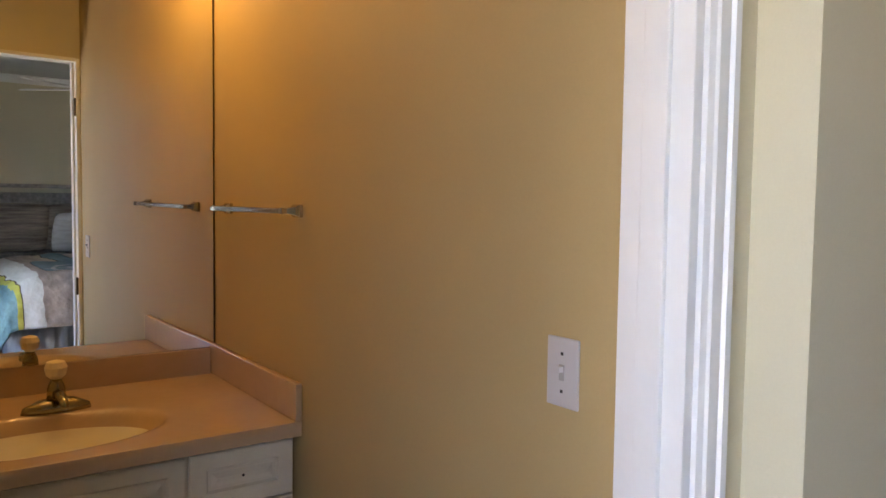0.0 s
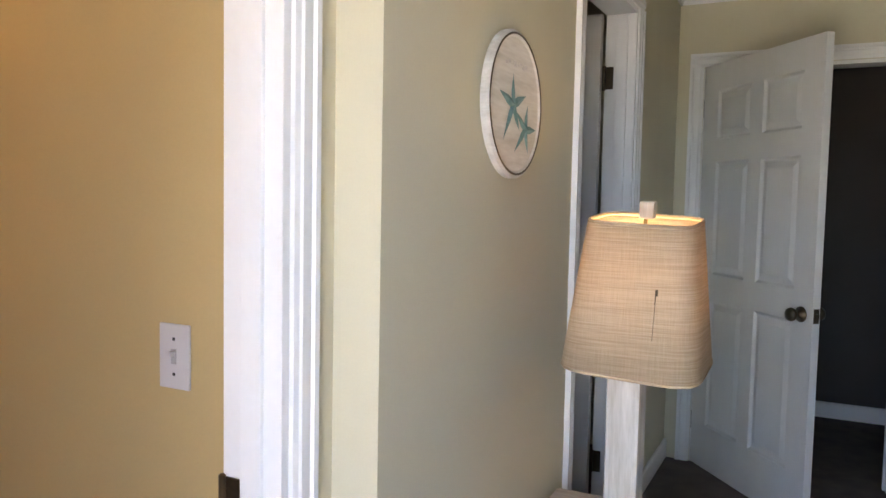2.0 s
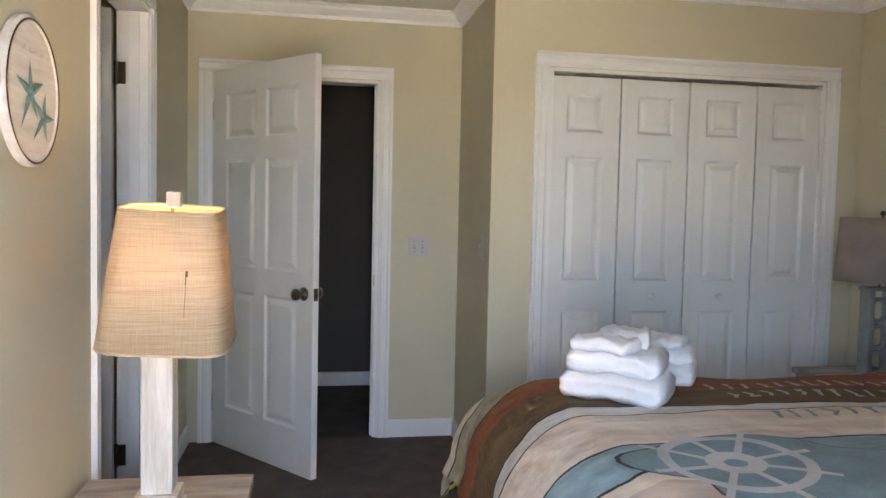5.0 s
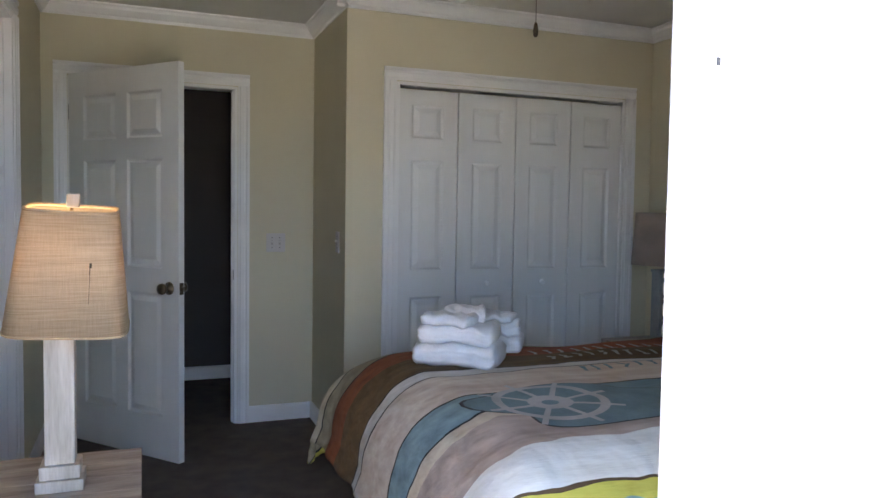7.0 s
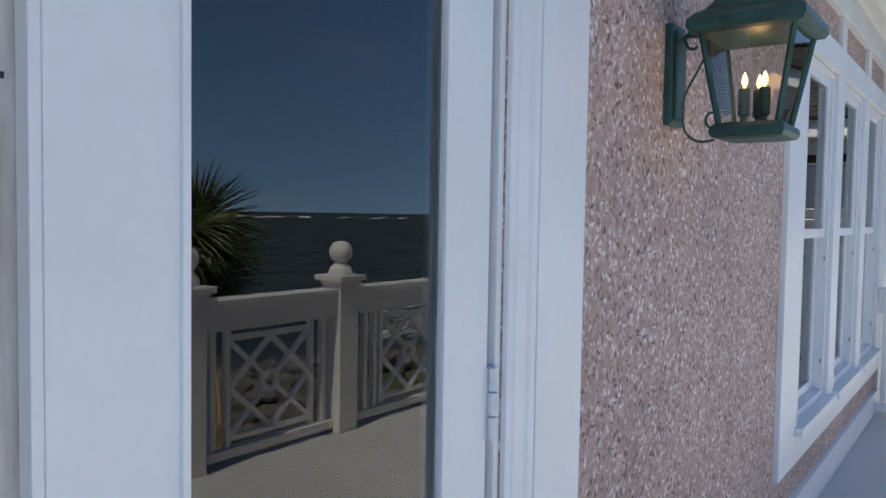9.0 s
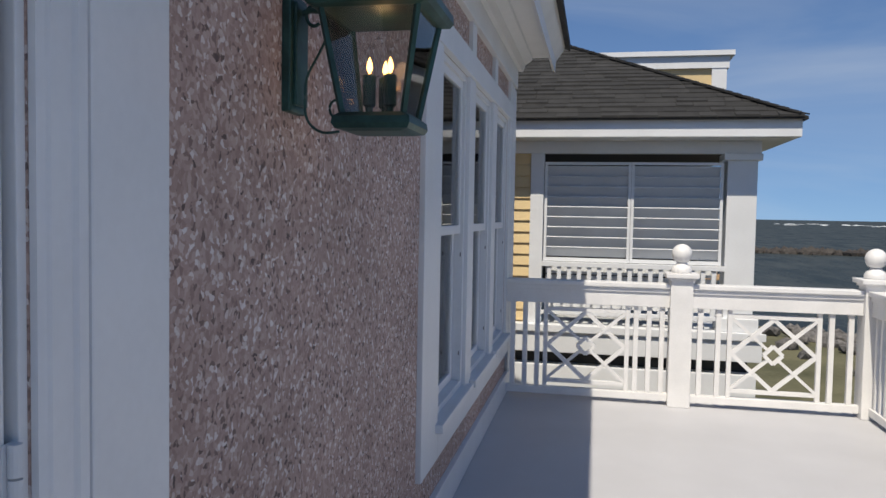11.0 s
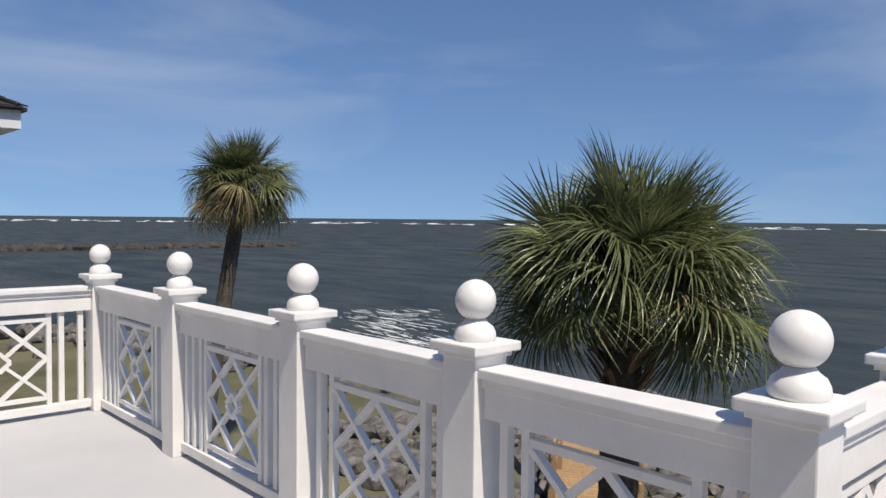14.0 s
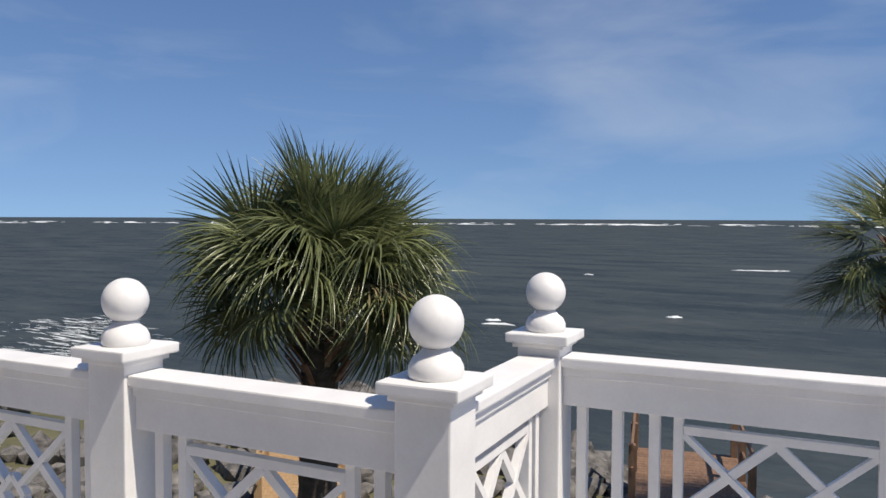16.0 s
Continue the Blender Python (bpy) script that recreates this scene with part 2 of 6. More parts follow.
def make_tabby():
    """Pinkish shell stucco: flakes of several colours in a matrix, with relief."""
    m = bpy.data.materials.new("tabby_shell_stucco")
    m.use_nodes = True
    n, l = m.node_tree.nodes, m.node_tree.links
    b = n["Principled BSDF"]
    b.inputs["Roughness"].default_value = 0.85
    co = n.new("ShaderNodeTexCoord")
    warp = n.new("ShaderNodeTexNoise")
    warp.inputs["Scale"].default_value = 40
    madd = n.new("ShaderNodeMixRGB")
    madd.blend_type = "ADD"
    madd.inputs["Fac"].default_value = 0.03
    l.new(co.outputs["Object"], warp.inputs["Vector"])
    l.new(co.outputs["Object"], madd.inputs["Color1"])
    l.new(warp.outputs["Color"], madd.inputs["Color2"])
    v = n.new("ShaderNodeTexVoronoi")
    v.inputs["Scale"].default_value = 102
    l.new(madd.outputs["Color"], v.inputs["Vector"])
    sep = n.new("ShaderNodeSeparateColor")
    l.new(v.outputs["Color"], sep.inputs["Color"])
    ramp = n.new("ShaderNodeValToRGB")
    e = ramp.color_ramp.elements
    e[0].position, e[0].color = 0.0, (0.15, 0.105, 0.095, 1)
    e[1].position, e[1].color = 1.0, (0.92, 0.86, 0.84, 1)
    for p, c in ((0.14, (0.45, 0.305, 0.265, 1)), (0.6, (0.57, 0.41, 0.355, 1)), (0.85, (0.64, 0.49, 0.435, 1))):
        k = e.new(p)
        k.color = c
    l.new(sep.outputs["Red"], ramp.inputs["Fac"])
    stain = n.new("ShaderNodeTexNoise")
    stain.inputs["Scale"].default_value = 3.0
    stain.inputs["Detail"].default_value = 4
    l.new(co.outputs["Object"], stain.inputs["Vector"])
    mul = n.new("ShaderNodeMixRGB")
    mul.blend_type = "MULTIPLY"
    mul.inputs["Fac"].default_value = 0.45
    l.new(ramp.outputs["Color"], mul.inputs["Color1"])
    l.new(stain.outputs["Fac"], mul.inputs["Color2"])
    l.new(mul.outputs["Color"], b.inputs["Base Color"])
    bp = n.new("ShaderNodeBump")
    bp.inputs["Strength"].default_value, bp.inputs["Distance"].default_value = 0.8, 0.006
    l.new(sep.outputs["Green"], bp.inputs["Height"])
    l.new(bp.outputs["Normal"], b.inputs["Normal"])
    return m


def make_comforter():
    """Plank stripes of a printed beach comforter, across its width."""
    m = bpy.data.materials.new("plank_print_comforter")
    m.use_nodes = True
    n, l = m.node_tree.nodes, m.node_tree.links
    b = n["Principled BSDF"]
    b.inputs["Roughness"].default_value = 0.9
    co = n.new("ShaderNodeTexCoord")
    sep = n.new("ShaderNodeSeparateXYZ")
    l.new(co.outputs["UV"], sep.inputs["Vector"])
    wob = n.new("ShaderNodeTexNoise")
    wob.inputs["Scale"].default_value = 5
    l.new(co.outputs["Object"], wob.inputs["Vector"])
    add = n.new("ShaderNodeMath")
    add.operation = "MULTIPLY_ADD"
    add.inputs[1].default_value = 0.034
    l.new(wob.outputs["Fac"], add.inputs[0])
    l.new(sep.outputs["X"], add.inputs[2])
    ramp = n.new("ShaderNodeValToRGB")
    ramp.color_ramp.interpolation = "CONSTANT"
    e = ramp.color_ramp.elements
    bands = [(0.0, (0.6, 0.54, 0.108)), (0.03, (0.03, 0.025, 0.02)), (0.036, (0.48, 0.42, 0.3)), (0.166, (0.624, 0.564, 0.432)), (0.2158, (0.05, 0.04, 0.03)), (0.2199, (0.36, 0.312, 0.216)), (0.2697, (0.03, 0.025, 0.02)), (0.2739, (0.27, 0.088, 0.036)), (0.3402, (0.144, 0.084, 0.036)), (0.4274, (0.03, 0.025, 0.02)), (0.4315, (0.6, 0.576, 0.528)), (0.4647, (0.06, 0.05, 0.04)), (0.4668, (0.648, 0.54, 0.444)), (0.5726, (0.05, 0.04, 0.03)), (0.5768, (0.204, 0.312, 0.336)), (0.6473, (0.04, 0.035, 0.03)), (0.6515, (0.624, 0.528, 0.396)), (0.6722, (0.48, 0.384, 0.324)), (0.765, (0.8, 0.792, 0.744)), (0.826, (0.1, 0.06, 0.03)), (0.832, (0.6, 0.54, 0.108)), (0.85, (0.192, 0.36, 0.372))]
    e[0].color = (*bands[0][1], 1)
    e[1].position, e[1].color = bands[-1][0], (*bands[-1][1], 1)
    for p, c in bands[1:-1]:
        k = e.new(p)
        k.color = (*c, 1)
    l.new(add.outputs["Value"], ramp.inputs["Fac"])
    grain = n.new("ShaderNodeTexNoise")
    grain.inputs["Scale"].default_value = 22
    grain.inputs["Detail"].default_value = 6
    mp = n.new("ShaderNodeMapping")
    mp.inputs["Scale"].default_value = (1.0, 0.15, 1.0)
    l.new(co.outputs["Object"], mp.inputs["Vector"])
    l.new(mp.outputs["Vector"], grain.inputs["Vector"])
    mul = n.new("ShaderNodeMixRGB")
    mul.blend_type = "OVERLAY"
    mul.inputs["Fac"].default_value = 0.55
    l.new(ramp.outputs["Color"], mul.inputs["Color1"])
    l.new(grain.outputs["Fac"], mul.inputs["Color2"])
    l.new(mul.outputs["Color"], b.inputs["Base Color"])
    bp = n.new("ShaderNodeBump")
    crease = n.new("ShaderNodeTexNoise")
    crease.inputs["Scale"].default_value, crease.inputs["Detail"].default_value, crease.inputs["Distortion"].default_value = 6.0, 2.5, 0.3
    l.new(co.outputs["Object"], crease.inputs["Vector"])
    both = n.new("ShaderNodeMath")
    both.operation = "MULTIPLY_ADD"
    both.inputs[1].default_value = 3.0
    l.new(crease.outputs["Fac"], both.inputs[0])
    l.new(grain.outputs["Fac"], both.inputs[2])
    bp.inputs["Strength"].default_value, bp.inputs["Distance"].default_value = 0.7, 0.012
    l.new(both.outputs["Value"], bp.inputs["Height"])
    l.new(bp.outputs["Normal"], b.inputs["Normal"])
    return m


def let_light_through(m, share):
    """Adds a translucent share to a material, in its own colour."""
    n, l = m.node_tree.nodes, m.node_tree.links
    b, out = n["Principled BSDF"], n["Material Output"]
    tr, mix = n.new("ShaderNodeBsdfTranslucent"), n.new("ShaderNodeMixShader")
    mix.inputs["Fac"].default_value = share
    l.new(b.inputs["Base Color"].links[0].from_socket, tr.inputs["Color"])
    l.new(b.outputs["BSDF"], mix.inputs[1])
    l.new(tr.outputs["BSDF"], mix.inputs[2])
    l.new(mix.outputs["Shader"], out.inputs["Surface"])


let_light_through(LEAF, 0.3)
let_light_through(LEAF_DRY, 0.25)
WATER, TABBY, COMFORTER = make_water(), make_tabby(), make_comforter()

# ---- mesh helpers ----
ORIGIN = {}


def box(bm, x0, x1, y0, y1, z0, z1, bevel=0.0):
    """An axis-aligned box, with chamfered edges where bevel is given."""
    x0, x1, y0, y1, z0, z1 = min(x0, x1), max(x0, x1), min(y0, y1), max(y0, y1), min(z0, z1), max(z0, z1)
    vs = [bm.verts.new((x, y, z)) for x in (x0, x1) for y in (y0, y1) for z in (z0, z1)]
    fs = [bm.faces.new([vs[i] for i in q]) for q in ((0, 1, 3, 2), (4, 6, 7, 5), (0, 4, 5, 1), (2, 3, 7, 6), (0, 2, 6, 4), (1, 5, 7, 3))]
    if bevel:
        edges = list({e for f in fs for e in f.edges})
        bmesh.ops.bevel(bm, geom=edges, offset=bevel, segments=2, profile=0.6, affect="EDGES")
    return vs


def bar(bm, a, b, wide, deep, up=(0, 0, 1)):
    """A straight bar from a to b."""
    a, b = Vector(a), Vector(b)
    d = (b - a).normalized()
    s = d.cross(Vector(up))
    s = s.normalized() if s.length > 1e-4 else Vector((1, 0, 0))
    u = s.cross(d).normalized()
    ends = []
    for p in (a, b):
        ends.append([bm.verts.new(p + s * (wide / 2 * i) + u * (deep / 2 * j)) for i, j in ((-1, -1), (1, -1), (1, 1), (-1, 1))])
    for k in range(4):
        bm.faces.new((ends[0][k], ends[0][(k + 1) % 4], ends[1][(k + 1) % 4], ends[1][k]))
    bm.faces.new(ends[0][::-1])
    bm.faces.new(ends[1])


def lathe(bm, profile, cx, cy, turns=24, squash=1.0, spin=0.0):
    """A turned shape from (radius, z) pairs round a vertical axis."""
    rings = []
    for r, z in profile:
        rings.append([bm.verts.new((cx + r * math.cos(spin + 2 * math.pi * k / turns), cy + squash * r * math.sin(spin + 2 * math.pi * k / turns), z)) for k in range(turns)])
    for a, b in zip(rings, rings[1:]):
        for k in range(turns):
            bm.faces.new((a[k], a[(k + 1) % turns], b[(k + 1) % turns], b[k]))
    bm.faces.new(rings[0][::-1])
    bm.faces.new(rings[-1])


def tube(bm, points, radius, sides=10, cap=True):
    """A round tube along points; radius may be a list."""
    pts = [Vector(p) for p in points]
    radii = radius if isinstance(radius, (list, tuple)) else [radius] * len(pts)
    rings = []
    for k, p in enumerate(pts):
        d = (pts[min(k + 1, len(pts) - 1)] - pts[max(k - 1, 0)]).normalized()
        s = d.cross(Vector((0, 0, 1)))
        s = s.normalized() if s.length > 1e-3 else Vector((1, 0, 0))
        u = s.cross(d)
        rings.append([bm.verts.new(p + (s * math.cos(a) + u * math.sin(a)) * radii[k]) for a in [2 * math.pi * i / sides for i in range(sides)]])
    for a, b in zip(rings, rings[1:]):
        for k in range(sides):
            bm.faces.new((a[k], a[(k + 1) % sides], b[(k + 1) % sides], b[k]))
    if cap:
        bm.faces.new(rings[0][::-1])
        bm.faces.new(rings[-1])


def extrude_profile(bm, profile, a, b, out):
    """A moulding: profile points (outward, up) swept from a to b; out is the outward direction."""
    a, b, out = Vector(a), Vector(b), Vector(out)
    rows = [[bm.verts.new(p + out * u + Vector((0, 0, v))) for u, v in profile] for p in (a, b)]
    k = len(profile)
    for i in range(k):
        bm.faces.new((rows[0][i], rows[0][(i + 1) % k], rows[1][(i + 1) % k], rows[1][i]))
    bm.faces.new(rows[0][::-1])
    bm.faces.new(rows[1])


def thing(name, place=(0, 0, 0), label="", category="", group="", kind="", turn=0.0):
    ob = new(name)
    ob.location = place
    ob.rotation_euler = (0, 0, turn)
    ORIGIN[ob.name] = Vector((0, 0, 0)) if turn else Vector(place)
    ob.empty_display_size = 0.1
    return tagged(ob, label, category, group, kind)


def part(name, bm, mat, parent=None, label="", smooth=False):
    """Links a bmesh (world metres, or the parent's own where it is turned) as one mesh under its thing."""
    bmesh.ops.recalc_face_normals(bm, faces=bm.faces)
    shift = ORIGIN[parent.name] if parent else Vector((0, 0, 0))
    if shift.length:
        bmesh.ops.translate(bm, vec=-shift, verts=bm.verts)
    me = bpy.data.meshes.new(name)
    bm.to_mesh(me)
    bm.free()
    me.materials.append(mat)
    if smooth:
        me.shade_smooth()
    ob = new(name, me)
    if parent:
        ob.parent = parent
        ORIGIN[ob.name] = shift
    return tagged(ob, label)


def setting(name, bm, mat, label, category, smooth=False):
    ob = part(name, bm, mat, None, "", smooth)
    ORIGIN[ob.name] = Vector((0, 0, 0))
    return tagged(ob, label, category, "", "structure")


def slab(name, mat, label, category, *dims):
    bm = bmesh.new()
    box(bm, *dims)
    return setting(name, bm, mat, label, category)


def wall_along(bm, axis, a0, a1, c0, c1, z0, z1, holes=()):
    """A wall along x or y from a0 to a1 and c0 to c1 thick, with rectangular holes (from, to, bottom, top)."""
    cuts = sorted({a0, a1, *[v for h in holes for v in h[:2]]})
    for p, q in zip(cuts, cuts[1:]):
        spans = sorted((h[2], h[3]) for h in holes if h[0] <= p + 1e-6 and h[1] >= q - 1e-6)
        z = z0
        for lo, hi in spans + [(z1, z1)]:
            if lo > z + 1e-6:
                box(bm, p, q, c0, c1, z, lo) if axis == "x" else box(bm, c0, c1, p, q, z, lo)
            z = max(z, hi)

# ---- bedroom, bath and hall: the shell ----
FAC, INNER, CEIL = -0.202, -0.06, 2.441
PLAQUE_Y, FAR_X, CLOSET_X, SOUTH_Y = 0.419, 4.073, 3.264, -3.02
BATH_Y, TOWEL_X, MIRROR_Y = 0.519, 1.02, 2.62

slab("floor", CARPET, "dark brown cut-pile carpet floor of bedroom and hall", "floor", INNER, 5.5, -6.2, 2.9, -0.15, 0.0)
slab("ceiling", CEILING, "off-white textured bedroom ceiling", "ceiling", INNER, 5.5, -6.2, 2.9, CEIL, CEIL + 0.12)

bm = bmesh.new()
wall_along(bm, "x", 1.15, FAR_X, PLAQUE_Y, PLAQUE_Y + 0.12, 0, CEIL, [(2.35, 3.10, 0, 2.125)])
wall_north = setting("wall_north", bm, PAINT, "cream painted bedroom wall with a doorway", "wall")
bm = bmesh.new()
wall_along(bm, "x", INNER, 1.15, BATH_Y, BATH_Y + 0.124, 0, CEIL, [(0.10, 1.014, 0, 2.10)])
box(bm, 1.15, 1.20, PLAQUE_Y + 0.12, BATH_Y + 0.124, 0, CEIL)
setting("wall_bath", bm, PAINT, "cream painted wall round the bathroom doorway", "wall")
slab("wall_towel", BATH_PAINT, "tan painted bathroom wall with a towel bar", "wall", TOWEL_X, TOWEL_X + 0.12, BATH_Y + 0.124, MIRROR_Y + 0.1, 0, CEIL)
slab("wall_mirror", BATH_PAINT, "tan painted bathroom wall behind the mirror", "wall", INNER, TOWEL_X, MIRROR_Y, MIRROR_Y + 0.1, 0, CEIL)
bm = bmesh.new()
wall_along(bm, "y", SOUTH_Y, PLAQUE_Y + 1.6, FAR_X, FAR_X + 0.12, 0, CEIL, [(-0.625, 0.284, 0, 2.04)])
setting("wall_east", bm, PAINT, "cream painted far wall with the hall doorway", "wall")
bm = bmesh.new()
wall_along(bm, "y", SOUTH_Y, -1.09, CLOSET_X, CLOSET_X + 0.10, 0, CEIL, [(-2.82, -1.368, 0, 2.01)])
setting("wall_closet", bm, PAINT, "cream painted wall round the closet doors", "wall")
slab("wall_closet_side", PAINT, "cream painted return wall of the closet", "wall", CLOSET_X + 0.10, FAR_X, -1.19, -1.09, 0, CEIL)
slab("wall_south", PAINT, "cream painted wall behind the bed", "wall", INNER, FAR_X + 0.12, SOUTH_Y - 0.12, SOUTH_Y, 0, CEIL)
bm = bmesh.new()
wall_along(bm, "y", -6.2, 2.72, INNER - 0.07, INNER, 0, CEIL, [(-1.27, 0.25, 0, 2.06), (-4.23, -3.58, 0.52, 2.0), (-5.09, -4.44, 0.52, 2.0), (-5.95, -5.30, 0.52, 2.0)])
setting("wall_west_inside", bm, PAINT, "cream painted inner face of the seaward wall", "wall")
# hall walls carry the hall's dimness in their colour
slab("wall_hall", HALL_DIMMED, "brown hall wall beyond the doorway, darkened to look unlit", "wall", 5.37, 5.5, -3.0, 2.0, 0, CEIL)
slab("wall_hall_end", HALL_DIMMED, "brown end wall of the hall, darkened to look unlit", "wall", FAR_X + 0.12, 5.37, -2.0, -1.9, 0, CEIL)
slab("wall_hall_start", HALL_DIMMED, "brown end wall of the hall, darkened to look unlit", "wall", FAR_X + 0.12, 5.37, 1.5, 1.6, 0, CEIL)
slab("wall_dressing", PAINT, "cream wall of the small dressing room", "wall", 1.145, FAR_X, 1.9, 2.0, 0, CEIL)
slab("wall_next_room", PAINT, "cream back wall of the neighbouring room", "wall", 3.0, 3.1, -6.2, SOUTH_Y - 0.12, 0, CEIL)
slab("wall_house_end", PAINT, "cream end wall of the house", "wall", INNER, 3.1, -6.3, -6.2, 0, CEIL)

CROWN = [(0, 0.0), (0.012, 0.0), (0.016, 0.014), (0.028, 0.020), (0.05, 0.045), (0.056, 0.06), (0.07, 0.064), (0.07, 0.074), (0, 0.074)]
BASE = [(0, 0), (0.014, 0), (0.014, 0.085), (0.009, 0.097), (0, 0.10)]


def moulding(name, profile, runs, z, label, mat=TRIM):
    for a, b, out in runs:
        bm = bmesh.new()
        extrude_profile(bm, profile, (*a, z), (*b, z), (*out, 0))
        setting(name, bm, mat, label, name.replace("_", " "))


moulding("crown_moulding", CROWN, [((1.16, PLAQUE_Y - 0.001), (FAR_X, PLAQUE_Y - 0.001), (0, -1)), ((FAR_X - 0.001, PLAQUE_Y), (FAR_X - 0.001, -1.09), (-1, 0)), ((FAR_X, -1.089), (CLOSET_X - 0.06, -1.089), (0, 1)),
                                   ((CLOSET_X - 0.001, -1.03), (CLOSET_X - 0.001, SOUTH_Y), (-1, 0)), ((CLOSET_X, SOUTH_Y + 0.001), (INNER, SOUTH_Y + 0.001), (0, 1))], CEIL - 0.074, "white painted crown moulding at the ceiling")
moulding("baseboard", BASE, [((1.16, PLAQUE_Y - 0.001), (2.27, PLAQUE_Y - 0.001), (0, -1)), ((3.175, PLAQUE_Y - 0.001), (FAR_X, PLAQUE_Y - 0.001), (0, -1)), ((FAR_X - 0.001, -0.70), (FAR_X - 0.001, -1.09), (-1, 0)),
                             ((FAR_X, -1.089), (CLOSET_X, -1.089), (0, 1)), ((CLOSET_X - 0.001, -1.09), (CLOSET_X - 0.001, -1.30), (-1, 0)), ((CLOSET_X - 0.001, -2.9), (CLOSET_X - 0.001, SOUTH_Y), (-1, 0)),
                             ((CLOSET_X, SOUTH_Y + 0.001), (INNER, SOUTH_Y + 0.001), (0, 1)), ((5.369, 1.5), (5.369, -1.9), (-1, 0)), ((TOWEL_X - 0.001, 0.68), (TOWEL_X - 0.001, 1.9), (-1, 0))], 0.001, "white painted baseboard")


def casing_piece(bm, a, b, side, out, wide=0.068):
    """One length of stepped door casing from a to b (inner edge), growing towards side, standing off along out."""
    a, b, s, o = Vector(a), Vector(b), Vector(side), Vector(out)
    prof = [(0.0, 0.0), (0.0, 0.010), (0.012, 0.013), (0.016, 0.017), (wide * 0.55, 0.017), (wide * 0.6, 0.013), (wide * 0.72, 0.013), (wide * 0.78, 0.019), (wide, 0.019), (wide, 0.0)]
    rows = [[bm.verts.new(p + s * u + o * v) for u, v in prof] for p in (a, b)]
    k = len(prof)
    for i in range(k):
        bm.faces.new((rows[0][i], rows[0][(i + 1) % k], rows[1][(i + 1) % k], rows[1][i]))
    bm.faces.new(rows[0][::-1])
    bm.faces.new(rows[1])


def doorway_trim(name, axis, lo, hi, top, plane, out, deep, label, wide=0.068, stop=0.045):
    """Casing, jambs and door stops for an opening in a wall along axis; plane is the near face, out +1 or -1 the side the casing stands on."""
    root = thing(name, ((lo + hi) / 2, plane, 0) if axis == "x" else (plane, (lo + hi) / 2, 0), label, "door frame", "", "structure")

    def at(u, v, z):
        return (u, v, z) if axis == "x" else (v, u, z)
    o = at(0, out, 0)
    for n_, a, b, s in (("casing_side", at(lo - 0.006, plane, 0), at(lo - 0.006, plane, top + 0.006), at(-1, 0, 0)), ("casing_side", at(hi + 0.006, plane, 0), at(hi + 0.006, plane, top + 0.006), at(1, 0, 0)),
                        ("casing_head", at(lo - 0.006 - wide, plane, top + 0.006), at(hi + 0.006 + wide, plane, top + 0.006), (0, 0, 1))):
        bm = bmesh.new()
        casing_piece(bm, a, b, s, o, wide)
        part(n_, bm, TRIM, root)
    far = plane - out * deep
    for u0, u1 in ((lo - 0.004, lo + 0.016), (hi - 0.016, hi + 0.004)):
        bm = bmesh.new()
        a, b = at(u0, plane + out * 0.003, 0), at(u1, far - out * 0.002, top)
        box(bm, a[0], b[0], a[1], b[1], 0.0, top, 0.002)
        part("jamb", bm, TRIM, root)
    bm = bmesh.new()
    a, b = at(lo + 0.016, plane + out * 0.003, 0), at(hi - 0.016, far - out * 0.002, 0)
    box(bm, a[0], b[0], a[1], b[1], top - 0.016, top + 0.003, 0.002)
    part("jamb_head", bm, TRIM, root)
    for u0, u1 in ((lo + 0.0165, lo + 0.027), (hi - 0.027, hi - 0.0165)):
        bm = bmesh.new()
        a, b = at(u0, plane - out * (deep - 0.045), 0), at(u1, plane - out * (deep - 0.045 - stop), 0)
        box(bm, a[0], b[0], a[1], b[1], 0.0, top - 0.017, 0.002)
        part("door_stop", bm, TRIM, root)
    return root


bath_frame = doorway_trim("door_frame_1", "x", 0.10, 1.014, 2.10, BATH_Y, -1, 0.124, "white moulded casing and jamb of the bathroom doorway", wide=0.062)
dress_frame = doorway_trim("door_frame_2", "x", 2.35, 3.10, 2.125, PLAQUE_Y, -1, 0.12, "white moulded casing and jamb of the dressing room doorway")
hall_frame = doorway_trim("door_frame_3", "y", -0.625, 0.284, 2.04, FAR_X, -1, 0.12, "white moulded casing and jamb of the hall doorway")
closet_frame = doorway_trim("door_frame_4", "y", -2.82, -1.368, 2.01, CLOSET_X, -1, 0.10, "white moulded casing of the closet opening", stop=0.02)


def hinge(root, x, y, z, mat=BRASS, flat_y=True, tall=0.09):
    bm = bmesh.new()
    if flat_y:
        box(bm, x - 0.003, x + 0.0005, y - 0.018, y + 0.018, z - tall / 2, z + tall / 2, 0.001)
    else:
        box(bm, x - 0.018, x + 0.018, y - 0.003, y + 0.0005, z - tall / 2, z + tall / 2, 0.001)
    lathe(bm, [(0.003, z - tall / 2 - 0.006), (0.0065, z - tall / 2 - 0.003), (0.0065, z + tall / 2 + 0.003), (0.003, z + tall / 2 + 0.006)], x - 0.006, y + 0.019, 10)
    part("hinge", bm, mat, root, "aged bronze hinge")


for z in (0.26, 1.062, 1.856):
    hinge(dress_frame, 3.083, 0.523, z)
for z in (0.25, 0.93 - 0.12, 1.83):
    hinge(bath_frame, 0.997, 0.622, z)


